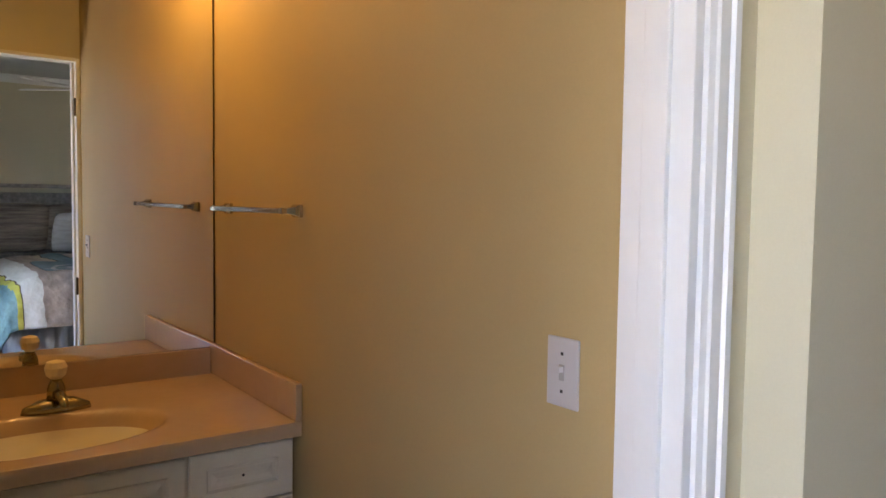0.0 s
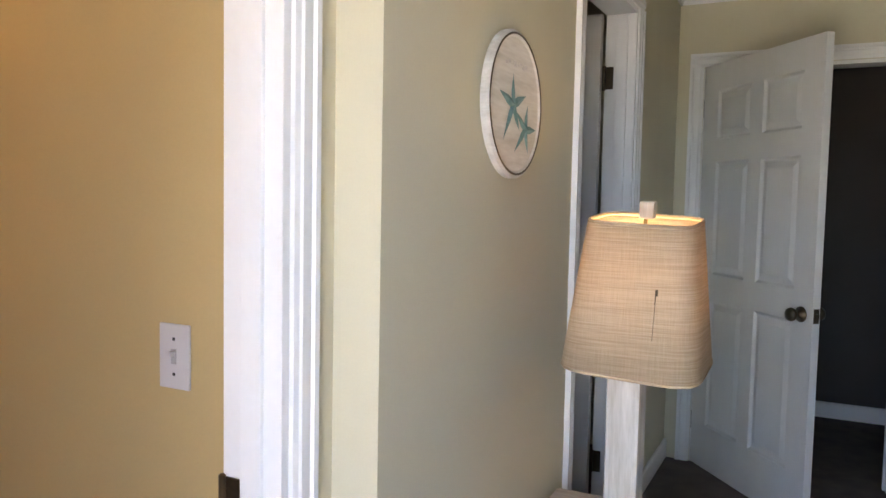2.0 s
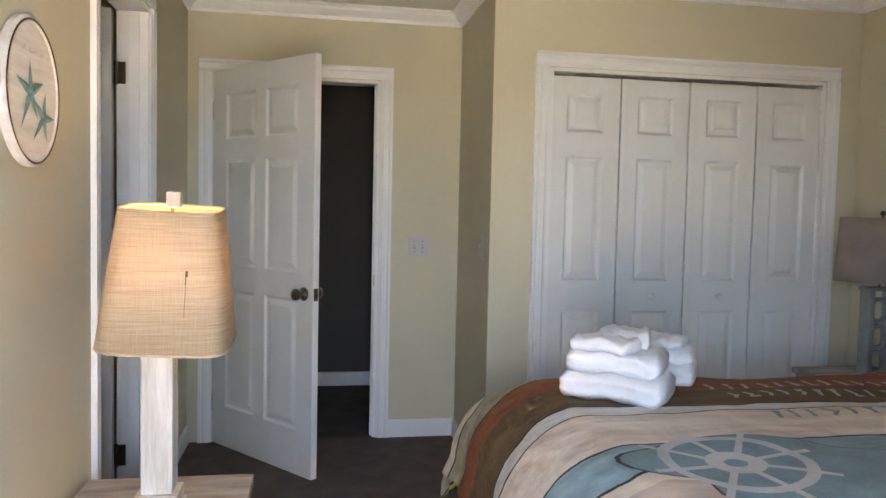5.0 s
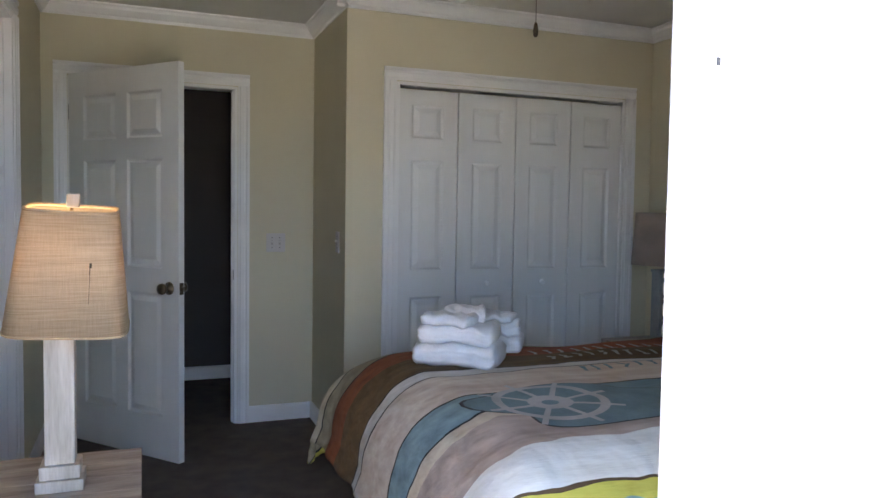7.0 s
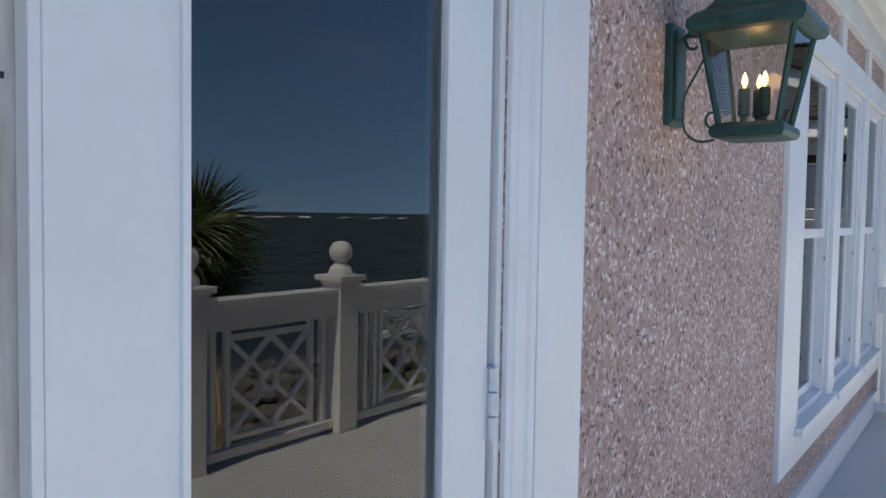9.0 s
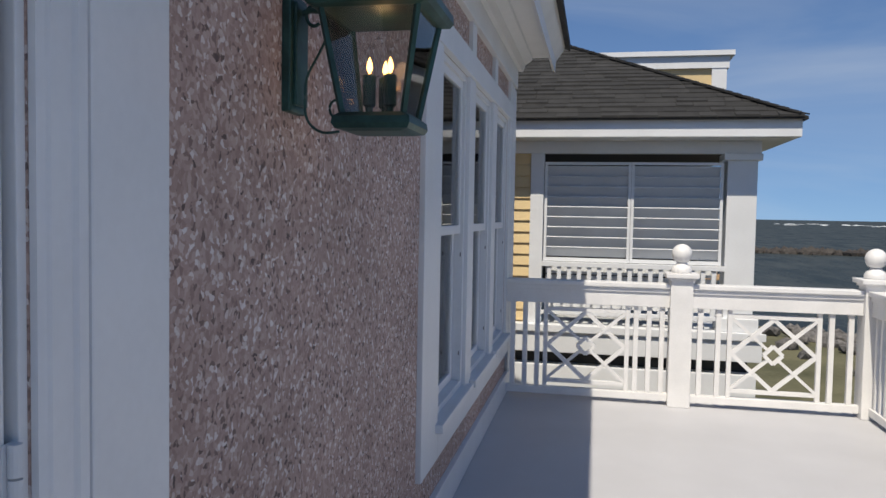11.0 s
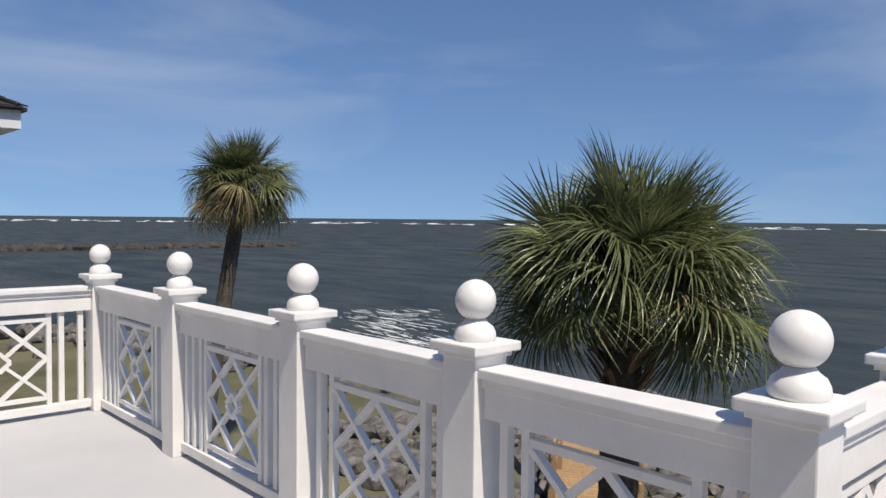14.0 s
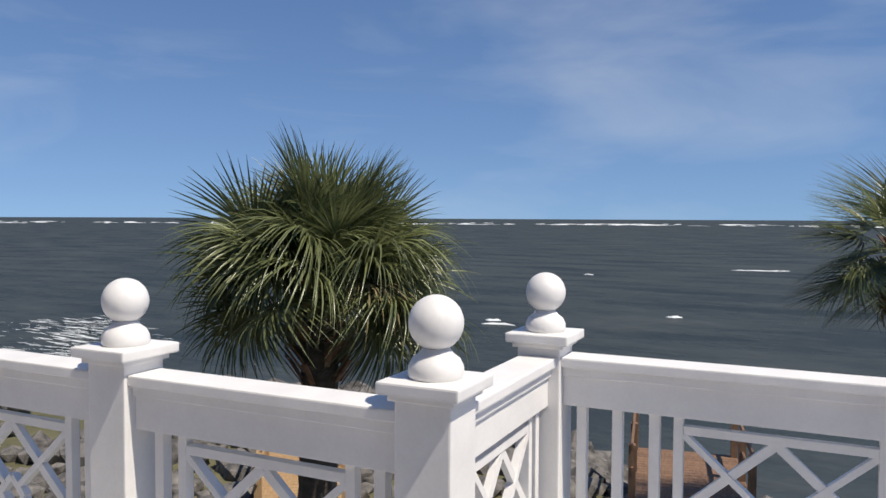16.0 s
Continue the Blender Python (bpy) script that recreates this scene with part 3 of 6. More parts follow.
def panel_door(root_name, place, turn, wide, tall, thick, columns, rows, label, category="door", group="", knob=None, kind="structure"):
    """A moulded panel door in its own axes: x from the hinge along its width, y its thickness, z up."""
    root = thing(root_name, place, label, category, group, kind, turn=turn if turn else 1e-9)
    bm = bmesh.new()
    xs = [0, wide]
    for a, b in columns:
        xs += [a, b]
    zs = [0, tall]
    for a, b in rows:
        zs += [a, b]
    xs, zs = sorted(set(xs)), sorted(set(zs))

    def is_panel(i, j):
        return any(abs(xs[i] - a) < 1e-6 for a, b in columns) and any(abs(zs[j] - a) < 1e-6 for a, b in rows)
    for side, y in ((-1, -thick / 2), (1, thick / 2)):
        grid = {(i, j): bm.verts.new((x, y, z)) for i, x in enumerate(xs) for j, z in enumerate(zs)}
        for i in range(len(xs) - 1):
            for j in range(len(zs) - 1):
                f = bm.faces.new((grid[i, j], grid[i + 1, j], grid[i + 1, j + 1], grid[i, j + 1]))
                if is_panel(i, j):
                    last = f
                    ring = [grid[i, j], grid[i + 1, j], grid[i + 1, j + 1], grid[i, j + 1]]
                    bm.faces.remove(last)
                    for inset, drop in ((0.012, 0.010), (0.020, 0.010), (0.045, 0.002)):
                        x0, x1, z0, z1 = xs[i] + inset, xs[i + 1] - inset, zs[j] + inset, zs[j + 1] - inset
                        nxt = [bm.verts.new((x, y - side * drop, z)) for x, z in ((x0, z0), (x1, z0), (x1, z1), (x0, z1))]
                        for k in range(4):
                            bm.faces.new((ring[k], ring[(k + 1) % 4], nxt[(k + 1) % 4], nxt[k]))
                        ring = nxt
                    bm.faces.new(ring)
    for x in (0, wide):
        bm.faces.new([bm.verts.new(p) for p in ((x, -thick / 2, 0), (x, thick / 2, 0), (x, thick / 2, tall), (x, -thick / 2, tall))])
    for z in (0, tall):
        bm.faces.new([bm.verts.new(p) for p in ((0, -thick / 2, z), (wide, -thick / 2, z), (wide, thick / 2, z), (0, thick / 2, z))])
    bmesh.ops.remove_doubles(bm, verts=bm.verts, dist=1e-5)
    part("door_leaf", bm, DOOR_WHITE, root)
    return root


# hall door, standing half open
HALL_TURN = math.atan2(-0.278 - 0.266, 3.39 - 4.058)
hall_door = panel_door("door_1", (4.058, 0.266, 0.012), HALL_TURN, 0.862, 2.03, 0.035, [(0.125, 0.39), (0.478, 0.743)], [(0.22, 0.86), (0.99, 1.55), (1.66, 1.90)],
                       "half-open white six-panel door to the hall with bronze knobs")
for side in (-1, 1):
    bm = bmesh.new()
    prof = [(0.033, 0.0), (0.033, 0.006), (0.014, 0.010), (0.012, 0.028), (0.024, 0.036), (0.029, 0.048), (0.026, 0.060), (0.010, 0.066)]
    lathe(bm, prof, 0, 0, 20)
    bmesh.ops.rotate(bm, cent=(0, 0, 0), matrix=Matrix.Rotation(radians(90 if side < 0 else -90), 3, "X"), verts=bm.verts)
    bmesh.ops.translate(bm, vec=(0.862 - 0.065, side * 0.018, 0.893), verts=bm.verts)
    part("knob", bm, BRASS, hall_door, "dark bronze door knob", True)
bm = bmesh.new()
box(bm, 0.8615, 0.864, -0.012, 0.012, 0.863, 0.923)
box(bm, 0.862, 0.874, -0.006, 0.006, 0.883, 0.903)
part("latch", bm, BRASS, hall_door, "bronze latch plate")
for z in (0.22, 1.0, 1.82):
    bm = bmesh.new()
    box(bm, -0.004, 0.0, -0.0175, 0.0175, z - 0.045, z + 0.045)
    lathe(bm, [(0.006, z - 0.048), (0.006, z + 0.048)], -0.006, 0.02, 8)
    part("hinge", bm, BRASS, hall_door, "aged bronze hinge")
bm = bmesh.new()
box(bm, 4.088, 4.118, -0.6115, -0.607, 0.88, 0.94)
part("strike_plate", bm, BRASS, hall_frame)

# dressing room door, swung back inside
panel_door("door_2", (3.075, 0.555, 0.012), radians(88), 0.745, 2.10, 0.035, [(0.11, 0.33), (0.415, 0.635)], [(0.22, 0.86), (0.99, 1.55), (1.66, 1.90)], "white six-panel door swung back into the dressing room")

# four closet leaves, slightly folded in pairs
LEAF_W = 1.444 / 4
for k in range(4):
    y = -1.372 - k * LEAF_W
    fold = (0.6, -0.6, 0.6, -0.6)[k]
    off = 0.0 if k % 2 == 0 else LEAF_W * math.sin(radians(0.6))
    leaf = panel_door("closet_door", (CLOSET_X + 0.028 - off, y - 0.001, 0.012), radians(-90 - fold), LEAF_W - 0.008, 1.964, 0.03, [(0.085, LEAF_W - 0.088)], [(0.16, 0.83), (0.98, 1.58), (1.70, 1.885)],
                      "white panelled bifold closet door leaf", "closet door", "bifold closet doors")
    if k in (1, 2):
        bm = bmesh.new()
        lathe(bm, [(0.008, 0), (0.007, 0.012), (0.015, 0.018), (0.017, 0.026), (0.012, 0.032), (0.003, 0.034)], 0, 0, 16)
        bmesh.ops.rotate(bm, cent=(0, 0, 0), matrix=Matrix.Rotation(radians(90), 3, "X"), verts=bm.verts)
        bmesh.ops.translate(bm, vec=(LEAF_W / 2, -0.015, 0.905), verts=bm.verts)
        part("knob", bm, TRIM, leaf, "small round white knob", True)
bm = bmesh.new()
box(bm, CLOSET_X + 0.012, CLOSET_X + 0.045, -2.80, -1.388, 1.9985, 2.005)
setting("closet_track", bm, BRASS, "dark metal track over the closet doors", "track")


STONE = material("greyed_plastic", (0.36, 0.34, 0.32), 0.5, bump=0.0)


def switch_plate(place, out, wide, tall, toggles, label):
    """A wall plate; out is 'x' (faces -x) or 'y+' (faces +y) or 'y' (faces -y)."""
    turn = {"x": radians(-90), "y": 0.0, "y+": radians(180)}[out]
    root = thing("light_switch", place, label, "light switch", "", "", turn=turn if turn else 1e-9)
    bm = bmesh.new()
    box(bm, -wide / 2, wide / 2, -0.006, 0.0, -tall / 2, tall / 2, 0.0025)
    part("plate", bm, PLATE, root)
    for u in toggles:
        bm = bmesh.new()
        box(bm, u - 0.006, u + 0.006, -0.0075, -0.005, -0.014, 0.014)
        part("toggle_slot", bm, STONE, root)
        bm = bmesh.new()
        box(bm, u - 0.0045, u + 0.0045, -0.017, -0.006, 0.001, 0.011, 0.001)
        part("toggle", bm, PLATE, root)
        for s in (-1, 1):
            bm = bmesh.new()
            box(bm, u - 0.0028, u + 0.0028, -0.0072, -0.005, s * tall * 0.27 - 0.0028, s * tall * 0.27 + 0.0028)
            part("screw", bm, DARK, root)


switch_plate((TOWEL_X, 0.78, 1.049), "x", 0.075, 0.122, (0.0,), "almond toggle light switch on the bathroom wall")
switch_plate((FAR_X, -0.859, 1.108), "x", 0.115, 0.115, (-0.023, 0.023), "white double toggle light switch beside the hall door")
switch_plate((3.42, -1.09, 1.14), "y+", 0.07, 0.115, (0.0,), "white toggle light switch on the closet return wall")

# round starfish plaque
plaque = thing("wall_plaque", (1.735, PLAQUE_Y, 1.583), "round whitewashed wall plaque painted with two teal starfish", "wall decor")
bm = bmesh.new()
lathe(bm, [(0.167, 0.0), (0.179, 0.004), (0.179, 0.018), (0.173, 0.024), (0.165, 0.024), (0.161, 0.020), (0.001, 0.020)], 0, 0, 56)
M_PLAQUE = Matrix.Translation((1.735, PLAQUE_Y - 0.001, 1.583)) @ Matrix.Rotation(radians(90), 4, "X")
bmesh.ops.transform(bm, matrix=M_PLAQUE, verts=bm.verts)
PLAQUE_WHITE = material("distressed_white_board", (0.50, 0.47, 0.42), 0.7, second=(0.72, 0.70, 0.66), scale=9, fine=60, bump=0.3, depth=0.001, stretch=(0.4, 1, 3))
TEAL = material("teal_paint", (0.06, 0.16, 0.17), 0.6, second=(0.17, 0.29, 0.29), scale=30, fine=90, bump=0.2, depth=0.001)
part("board", bm, PLAQUE_WHITE, plaque)
bm = bmesh.new()
tube(bm, [Vector((1.735, PLAQUE_Y - 0.0245, 1.583)) + Vector((math.cos(a), 0, math.sin(a))) * 0.169 for a in [2 * math.pi * k / 48 for k in range(49)]], 0.003, 6)
part("rim_line", bm, BRASS, plaque, "dark line round the rim")
for cx, cz, r, spin in ((1.712, 1.580, 0.092, 92), (1.796, 1.527, 0.080, 76)):
    bm = bmesh.new()
    ctr = bm.verts.new((cx, PLAQUE_Y - 0.030, cz))
    ring = []
    for k in range(20):
        a = radians(spin + 18 * k)
        q = (k % 4)
        rr = r * (1.0, 0.40, 0.20, 0.40)[q] * (1.0 + 0.18 * ((k * 7) % 3 - 1) if q == 0 else 1.0)
        ring.append(bm.verts.new((cx + rr * math.cos(a), PLAQUE_Y - 0.0235, cz + rr * math.sin(a))))
    for k in range(20):
        bm.faces.new((ctr, ring[k], ring[(k + 1) % 20]))
    part("starfish", bm, TEAL, plaque, "teal painted starfish")
bm = bmesh.new()
for k in range(9):
    u = 1.665 + 0.018 * k
    box(bm, u, u + 0.011, PLAQUE_Y - 0.0225, PLAQUE_Y - 0.020, 1.672 + 0.004 * (k % 3), 1.68 + 0.006 * (k % 2))
part("faint_lettering", bm, PLATE, plaque, "faint unreadable lettering")

# ---- seaward facade ----
WINDOWS = [(-4.25, -3.56), (-5.11, -4.42), (-5.97, -5.28)]
W_SILL, W_HEAD = 0.46, 2.02
bm = bmesh.new()
wall_along(bm, "y", -6.32, 2.9, FAC, INNER - 0.07, -4.4, 2.60, [(-1.27, 0.25, 0, 2.08)] + [(a, b, W_SILL, W_HEAD) for a, b in WINDOWS])
setting("wall_west", bm, TABBY, "pinkish tabby shell stucco facade facing the sea", "wall")
slab("wall_south_outside", TABBY, "tabby shell stucco end wall of the house", "wall", FAC + 0.07, 5.6, -6.42, -6.32, -4.4, 2.60)
slab("wall_east_outside", TABBY, "tabby shell stucco back wall of the house", "wall", 5.5, 5.6, -6.32, 3.0, -4.4, 2.60)
slab("wall_north_outside", TABBY, "tabby shell stucco north wall of the house", "wall", FAC, 5.5, 2.9, 3.0, -4.4, 2.60)


def trim_board(name, label, *dims, mat=EXT_WHITE, bevel=0.004):
    bm = bmesh.new()
    box(bm, *dims, bevel)
    return setting(name, bm, mat, label, "trim")


T0, T1 = FAC - 0.022, FAC + 0.004
trim_board("trim_door_side", "wide flat white trim board beside the balcony door", T0, T1, -1.535, -1.355, 0.0, 2.30)
trim_board("trim_door_side", "wide flat white trim board beside the balcony door", T0, T1, 0.33, 0.57, 0.0, 2.30)
trim_board("trim_door_head", "flat white trim board over the balcony door", T0, T1, -1.353, 0.328, 2.12, 2.30)
trim_board("trim_window_side", "white window casing board", T0, T1, -3.56, -3.255, 0.30, W_HEAD + 0.14)
trim_board("trim_window_side", "white window casing board", T0, T1, -6.11, -5.97, 0.30, W_HEAD + 0.14)
trim_board("trim_window_head", "white window head board", T0 - 0.006, T1, -6.13, -3.235, W_HEAD, W_HEAD + 0.12)
trim_board("trim_window_sill", "white board under the window sill", T0, T1, -5.968, -3.562, 0.30, W_SILL - 0.04)
trim_board("trim_base", "white skirting board at the foot of the facade", T0 - 0.004, T1, -6.32, -1.535, 0.002, 0.15)
trim_board("trim_base", "white skirting board at the foot of the facade", T0 - 0.004, T1, 0.572, 2.9, 0.002, 0.15)
trim_board("trim_corner", "white corner board of the house", T0 - 0.002, T1, -6.34, -6.12, 0.152, 2.28)
trim_board("trim_frieze", "white frieze board under the eave", T0 - 0.01, T1, -6.34, 2.9, 2.30, 2.60)
for y in (-4.335, -5.195, -6.05, -3.31):
    trim_board("trim_stile", "short white board between stucco panels over the windows", T0, T1, y - 0.06, y + 0.06, W_HEAD + 0.122, 2.298)

# soffit, fascia, gutter and roof edge
trim_board("soffit", "white boarded soffit under the eave", -0.46, FAC - 0.034, -6.37, 2.95, 2.535, 2.555, bevel=0.0)
trim_board("soffit_vent", "grey vent strip in the soffit", -0.345, -0.315, -6.32, 2.9, 2.527, 2.534, mat=LOUVRE, bevel=0.0)
bm = bmesh.new()
extrude_profile(bm, [(0, 0), (0.03, 0.0), (0.045, 0.03), (0.05, 0.05), (0.10, 0.085), (0.10, 0.10), (0, 0.10)], (FAC - 0.034, -6.37, 2.433), (FAC - 0.034, 2.95, 2.433), (-1, 0, 0))
setting("trim_crown", bm, EXT_WHITE, "white crown moulding under the soffit", "trim")
bm = bmesh.new()
extrude_profile(bm, [(0.0, 0.0), (0.02, -0.02), (0.03, -0.09), (0.05, -0.10), (0.055, -0.02), (0.11, 0.06), (0.125, 0.10), (0.0, 0.12)], (-0.46, -6.40, 2.53), (-0.46, 2.95, 2.53), (-1, 0, 0))
setting("fascia", bm, EXT_WHITE, "white moulded fascia board of the eave", "trim")
bm = bmesh.new()
rise = 0.5
for y0, y1 in ((-6.47, 3.0),):
    vs = [bm.verts.new(p) for p in ((-0.62, y0, 2.60), (-0.62, y1, 2.60), (2.8, y1, 2.60 + 3.42 * rise), (2.8, y0, 2.60 + 3.42 * rise), (-0.62, y0, 2.655), (-0.62, y1, 2.655), (2.8, y1, 2.655 + 3.42 * rise), (2.8, y0, 2.655 + 3.42 * rise))]
    for q in ((0, 1, 2, 3), (4, 7, 6, 5), (0, 4, 5, 1), (2, 6, 7, 3), (0, 3, 7, 4), (1, 5, 6, 2)):
        bm.faces.new([vs[i] for i in q])
    vs = [bm.verts.new(p) for p in ((2.8, y0, 2.60 + 3.42 * rise), (2.8, y1, 2.60 + 3.42 * rise), (6.2, y1, 2.60), (6.2, y0, 2.60), (2.8, y0, 2.655 + 3.42 * rise), (2.8, y1, 2.655 + 3.42 * rise), (6.2, y1, 2.655), (6.2, y0, 2.655))]
    for q in ((0, 1, 2, 3), (4, 7, 6, 5), (0, 4, 5, 1), (2, 6, 7, 3), (0, 3, 7, 4), (1, 5, 6, 2)):
        bm.faces.new([vs[i] for i in q])
setting("roof", bm, SHINGLE, "dark shingled roof of the house", "roof")
trim_board("gable", "white gable wall", 0.2, 5.4, -6.40, -6.34, 2.61, 3.0, bevel=0.0)


# triple double-hung window
def sash_window(name, y0, y1):
    root = thing(name, (FAC, (y0 + y1) / 2, W_SILL), "white double-hung window in the facade with dark glass", "window", "triple window", "structure")
    d0, d1 = FAC + 0.002, FAC + 0.085
    for nm, dims in (("side_frame", (d0, d1, y1 - 0.03, y1, W_SILL, W_HEAD)), ("side_frame", (d0, d1, y0, y0 + 0.03, W_SILL, W_HEAD)), ("head_frame", (d0, d1, y0 + 0.031, y1 - 0.031, W_HEAD - 0.03, W_HEAD)),
                     ("bottom_frame", (d0, d1, y0 + 0.031, y1 - 0.031, W_SILL, W_SILL + 0.03))):
        bm = bmesh.new()
        box(bm, *dims, 0.003)
        part(nm, bm, EXT_WHITE, root)
    mid = 1.255
    for nm, x, lo, hi in (("upper_sash", FAC + 0.030, mid - 0.02, W_HEAD - 0.031), ("lower_sash", FAC + 0.062, W_SILL + 0.031, mid + 0.02)):
        bm = bmesh.new()
        for dims in ((y0 + 0.032, y0 + 0.072, lo, hi), (y1 - 0.072, y1 - 0.032, lo, hi), (y0 + 0.073, y1 - 0.073, lo, lo + 0.042), (y0 + 0.073, y1 - 0.073, hi - 0.04, hi)):
            box(bm, x - 0.014, x + 0.014, *dims, 0.003)
        s = part(nm, bm, EXT_WHITE, root)
        bm = bmesh.new()
        box(bm, x - 0.003, x + 0.003, y0 + 0.070, y1 - 0.070, lo + 0.040, hi - 0.038)
        pane = part("pane", bm, GLASS, s, "dark reflecting window pane")
        pane.visible_shadow = False
    bm = bmesh.new()
    box(bm, FAC - 0.055, FAC + 0.03, y0 - 0.05, y1 + 0.05, W_SILL - 0.038, W_SILL + 0.001, 0.005)
    part("sill", bm, EXT_WHITE, root)
    bm = bmesh.new()
    for z in (0.62, 1.12):
        box(bm, FAC + 0.012, FAC + 0.016, y0 + 0.0295, y0 + 0.034, z, z + 0.02)
    part("latch", bm, DARK, root)


for k, (a, b) in enumerate(WINDOWS):
    sash_window("window_%d" % (k + 1), a, b)
for y in (-4.335, -5.195):
    trim_board("window_mullion", "white mullion between two windows", FAC - 0.018, FAC + 0.004, y - 0.088, y + 0.088, W_SILL - 0.036, W_HEAD - 0.001)
slab("blind_wall", PAINT, "plain partition in the neighbouring room", "wall", 1.4, 1.5, -6.2, SOUTH_Y - 0.12, 0, CEIL)

# fixed leaf of the French door
DX = FAC + 0.01
leaf = thing("french_door", (DX, -0.89, 0), "closed white glazed French door leaf with peeling edge paint", "door", "", "structure")
for nm, dims in (("hinge_stile", (DX, DX + 0.045, -1.243, -1.116, 0.03, 2.06)), ("lock_stile", (DX, DX + 0.045, -0.660, -0.515, 0.03, 2.06)), ("bottom_rail", (DX, DX + 0.045, -1.115, -0.661, 0.03, 0.27)), ("top_rail", (DX, DX + 0.045, -1.115, -0.661, 1.94, 2.06))):
    bm = bmesh.new()
    box(bm, *dims, 0.002)
    part(nm, bm, EXT_WHITE, leaf)
for dims in ((DX - 0.006, DX + 0.004, -1.122, -1.1125, 0.262, 1.948), (DX - 0.006, DX + 0.004, -0.664, -0.654, 0.262, 1.948), (DX - 0.006, DX + 0.004, -1.112, -0.6645, 0.262, 0.276), (DX - 0.006, DX + 0.004, -1.112, -0.6645, 1.934, 1.948)):
    bm = bmesh.new()
    box(bm, *dims, 0.002)
    part("glazing_bead", bm, EXT_WHITE, leaf)
bm = bmesh.new()
box(bm, DX + 0.012, DX + 0.018, -1.118, -0.658, 0.268, 1.942)
bmesh.ops.rotate(bm, cent=(DX + 0.015, -0.894, 1.1), matrix=Matrix.Rotation(radians(-0.3), 3, "Z"), verts=bm.verts)
glass = part("pane", bm, GLASS, leaf, "reflecting door glass")
glass.visible_shadow = False
CORD = material("white_blind_cord", (0.62, 0.63, 0.64), 0.6, bump=0.0)
for y in (-0.968, -0.978, -1.045):
    bm = bmesh.new()
    tube(bm, [(DX + 0.025, y, 0.9 if y > -1 else 0.3), (DX + 0.025, y, 1.93)], 0.0014, 6)
    part("blind_cord", bm, CORD, leaf)
PEEL = material("peeling_edge_paint", (0.66, 0.64, 0.62), 0.55, second=(0.36, 0.31, 0.27), scale=26, fine=120, bump=0.5, depth=0.002, stretch=(1, 1, 0.12))
for nm, dims, m_ in (("edge_strip", (DX + 0.001, DX + 0.026, -0.515, -0.503, 0.03, 2.06), EXT_WHITE), ("weather_strip", (DX + 0.0265, DX + 0.0272, -0.513, -0.470, 0.03, 2.06), PEEL), ("astragal", (DX + 0.0275, DX + 0.036, -0.513, -0.457, 0.03, 2.06), PEEL), ("inner_edge", (DX + 0.0365, DX + 0.046, -0.515, -0.49, 0.03, 2.06), EXT_WHITE)):
    bm = bmesh.new()
    box(bm, *dims, 0.002)
    part(nm, bm, m_, leaf)
bm = bmesh.new()
box(bm, DX + 0.0255, DX + 0.0268, -0.494, -0.491, 1.432, 1.438)
part("nail", bm, DARK, leaf)
for z in (0.30, 1.0, 1.78):
    bm = bmesh.new()
    box(bm, DX - 0.002, DX + 0.001, -1.262, -1.236, z - 0.062, z + 0.062)
    for k in range(3):
        lathe(bm, [(0.0085, z - 0.062 + k * 0.042), (0.0085, z - 0.062 + k * 0.042 + 0.039)], DX - 0.008, -1.250, 12)
    part("hinge", bm, LOUVRE, leaf, "painted butt hinge")
dframe = thing("door_frame_5", (FAC, -0.5, 0), "white moulded outer frame of the balcony door", "door frame", "", "structure")
for y0, y1 in ((-1.29, -1.256), (0.22, 0.25)):
    bm = bmesh.new()
    box(bm, FAC + 0.002, INNER + 0.005, y0, y1, 0.0, 2.085, 0.002)
    part("jamb", bm, EXT_WHITE, dframe)
bm = bmesh.new()
box(bm, FAC + 0.002, INNER + 0.005, -1.255, 0.219, 2.063, 2.085, 0.002)
part("jamb_head", bm, EXT_WHITE, dframe)
for y0, s in ((-1.272, -1), (0.235, 1)):
    bm = bmesh.new()
    casing_piece(bm, (FAC - 0.001, y0, 0.0), (FAC - 0.001, y0, 2.118), (0, s, 0), (-1, 0, 0), 0.08)
    part("brick_mould", bm, EXT_WHITE, dframe)
bm = bmesh.new()
box(bm, FAC - 0.02, INNER + 0.02, -1.25, 0.21, 0.003, 0.028, 0.004)
part("threshold", bm, LOUVRE, dframe, "grey metal threshold")

# ---- balcony ----
bm = bmesh.new()
box(bm, -2.86, FAC, -6.14, -1.23, -0.06, 0.0)
box(bm, -3.75, FAC, -1.23, 2.9, -0.06, 0.0)
setting("balcony_floor", bm, DECK, "light grey painted balcony deck", "floor")
bm = bmesh.new()
box(bm, -2.84, FAC - 0.01, -6.12, -1.21, -0.42, -0.061)
box(bm, -3.73, FAC - 0.01, -1.21, 2.88, -0.42, -0.061)
setting("balcony_edge", bm, EXT_WHITE, "white edge beam under the balcony", "trim")


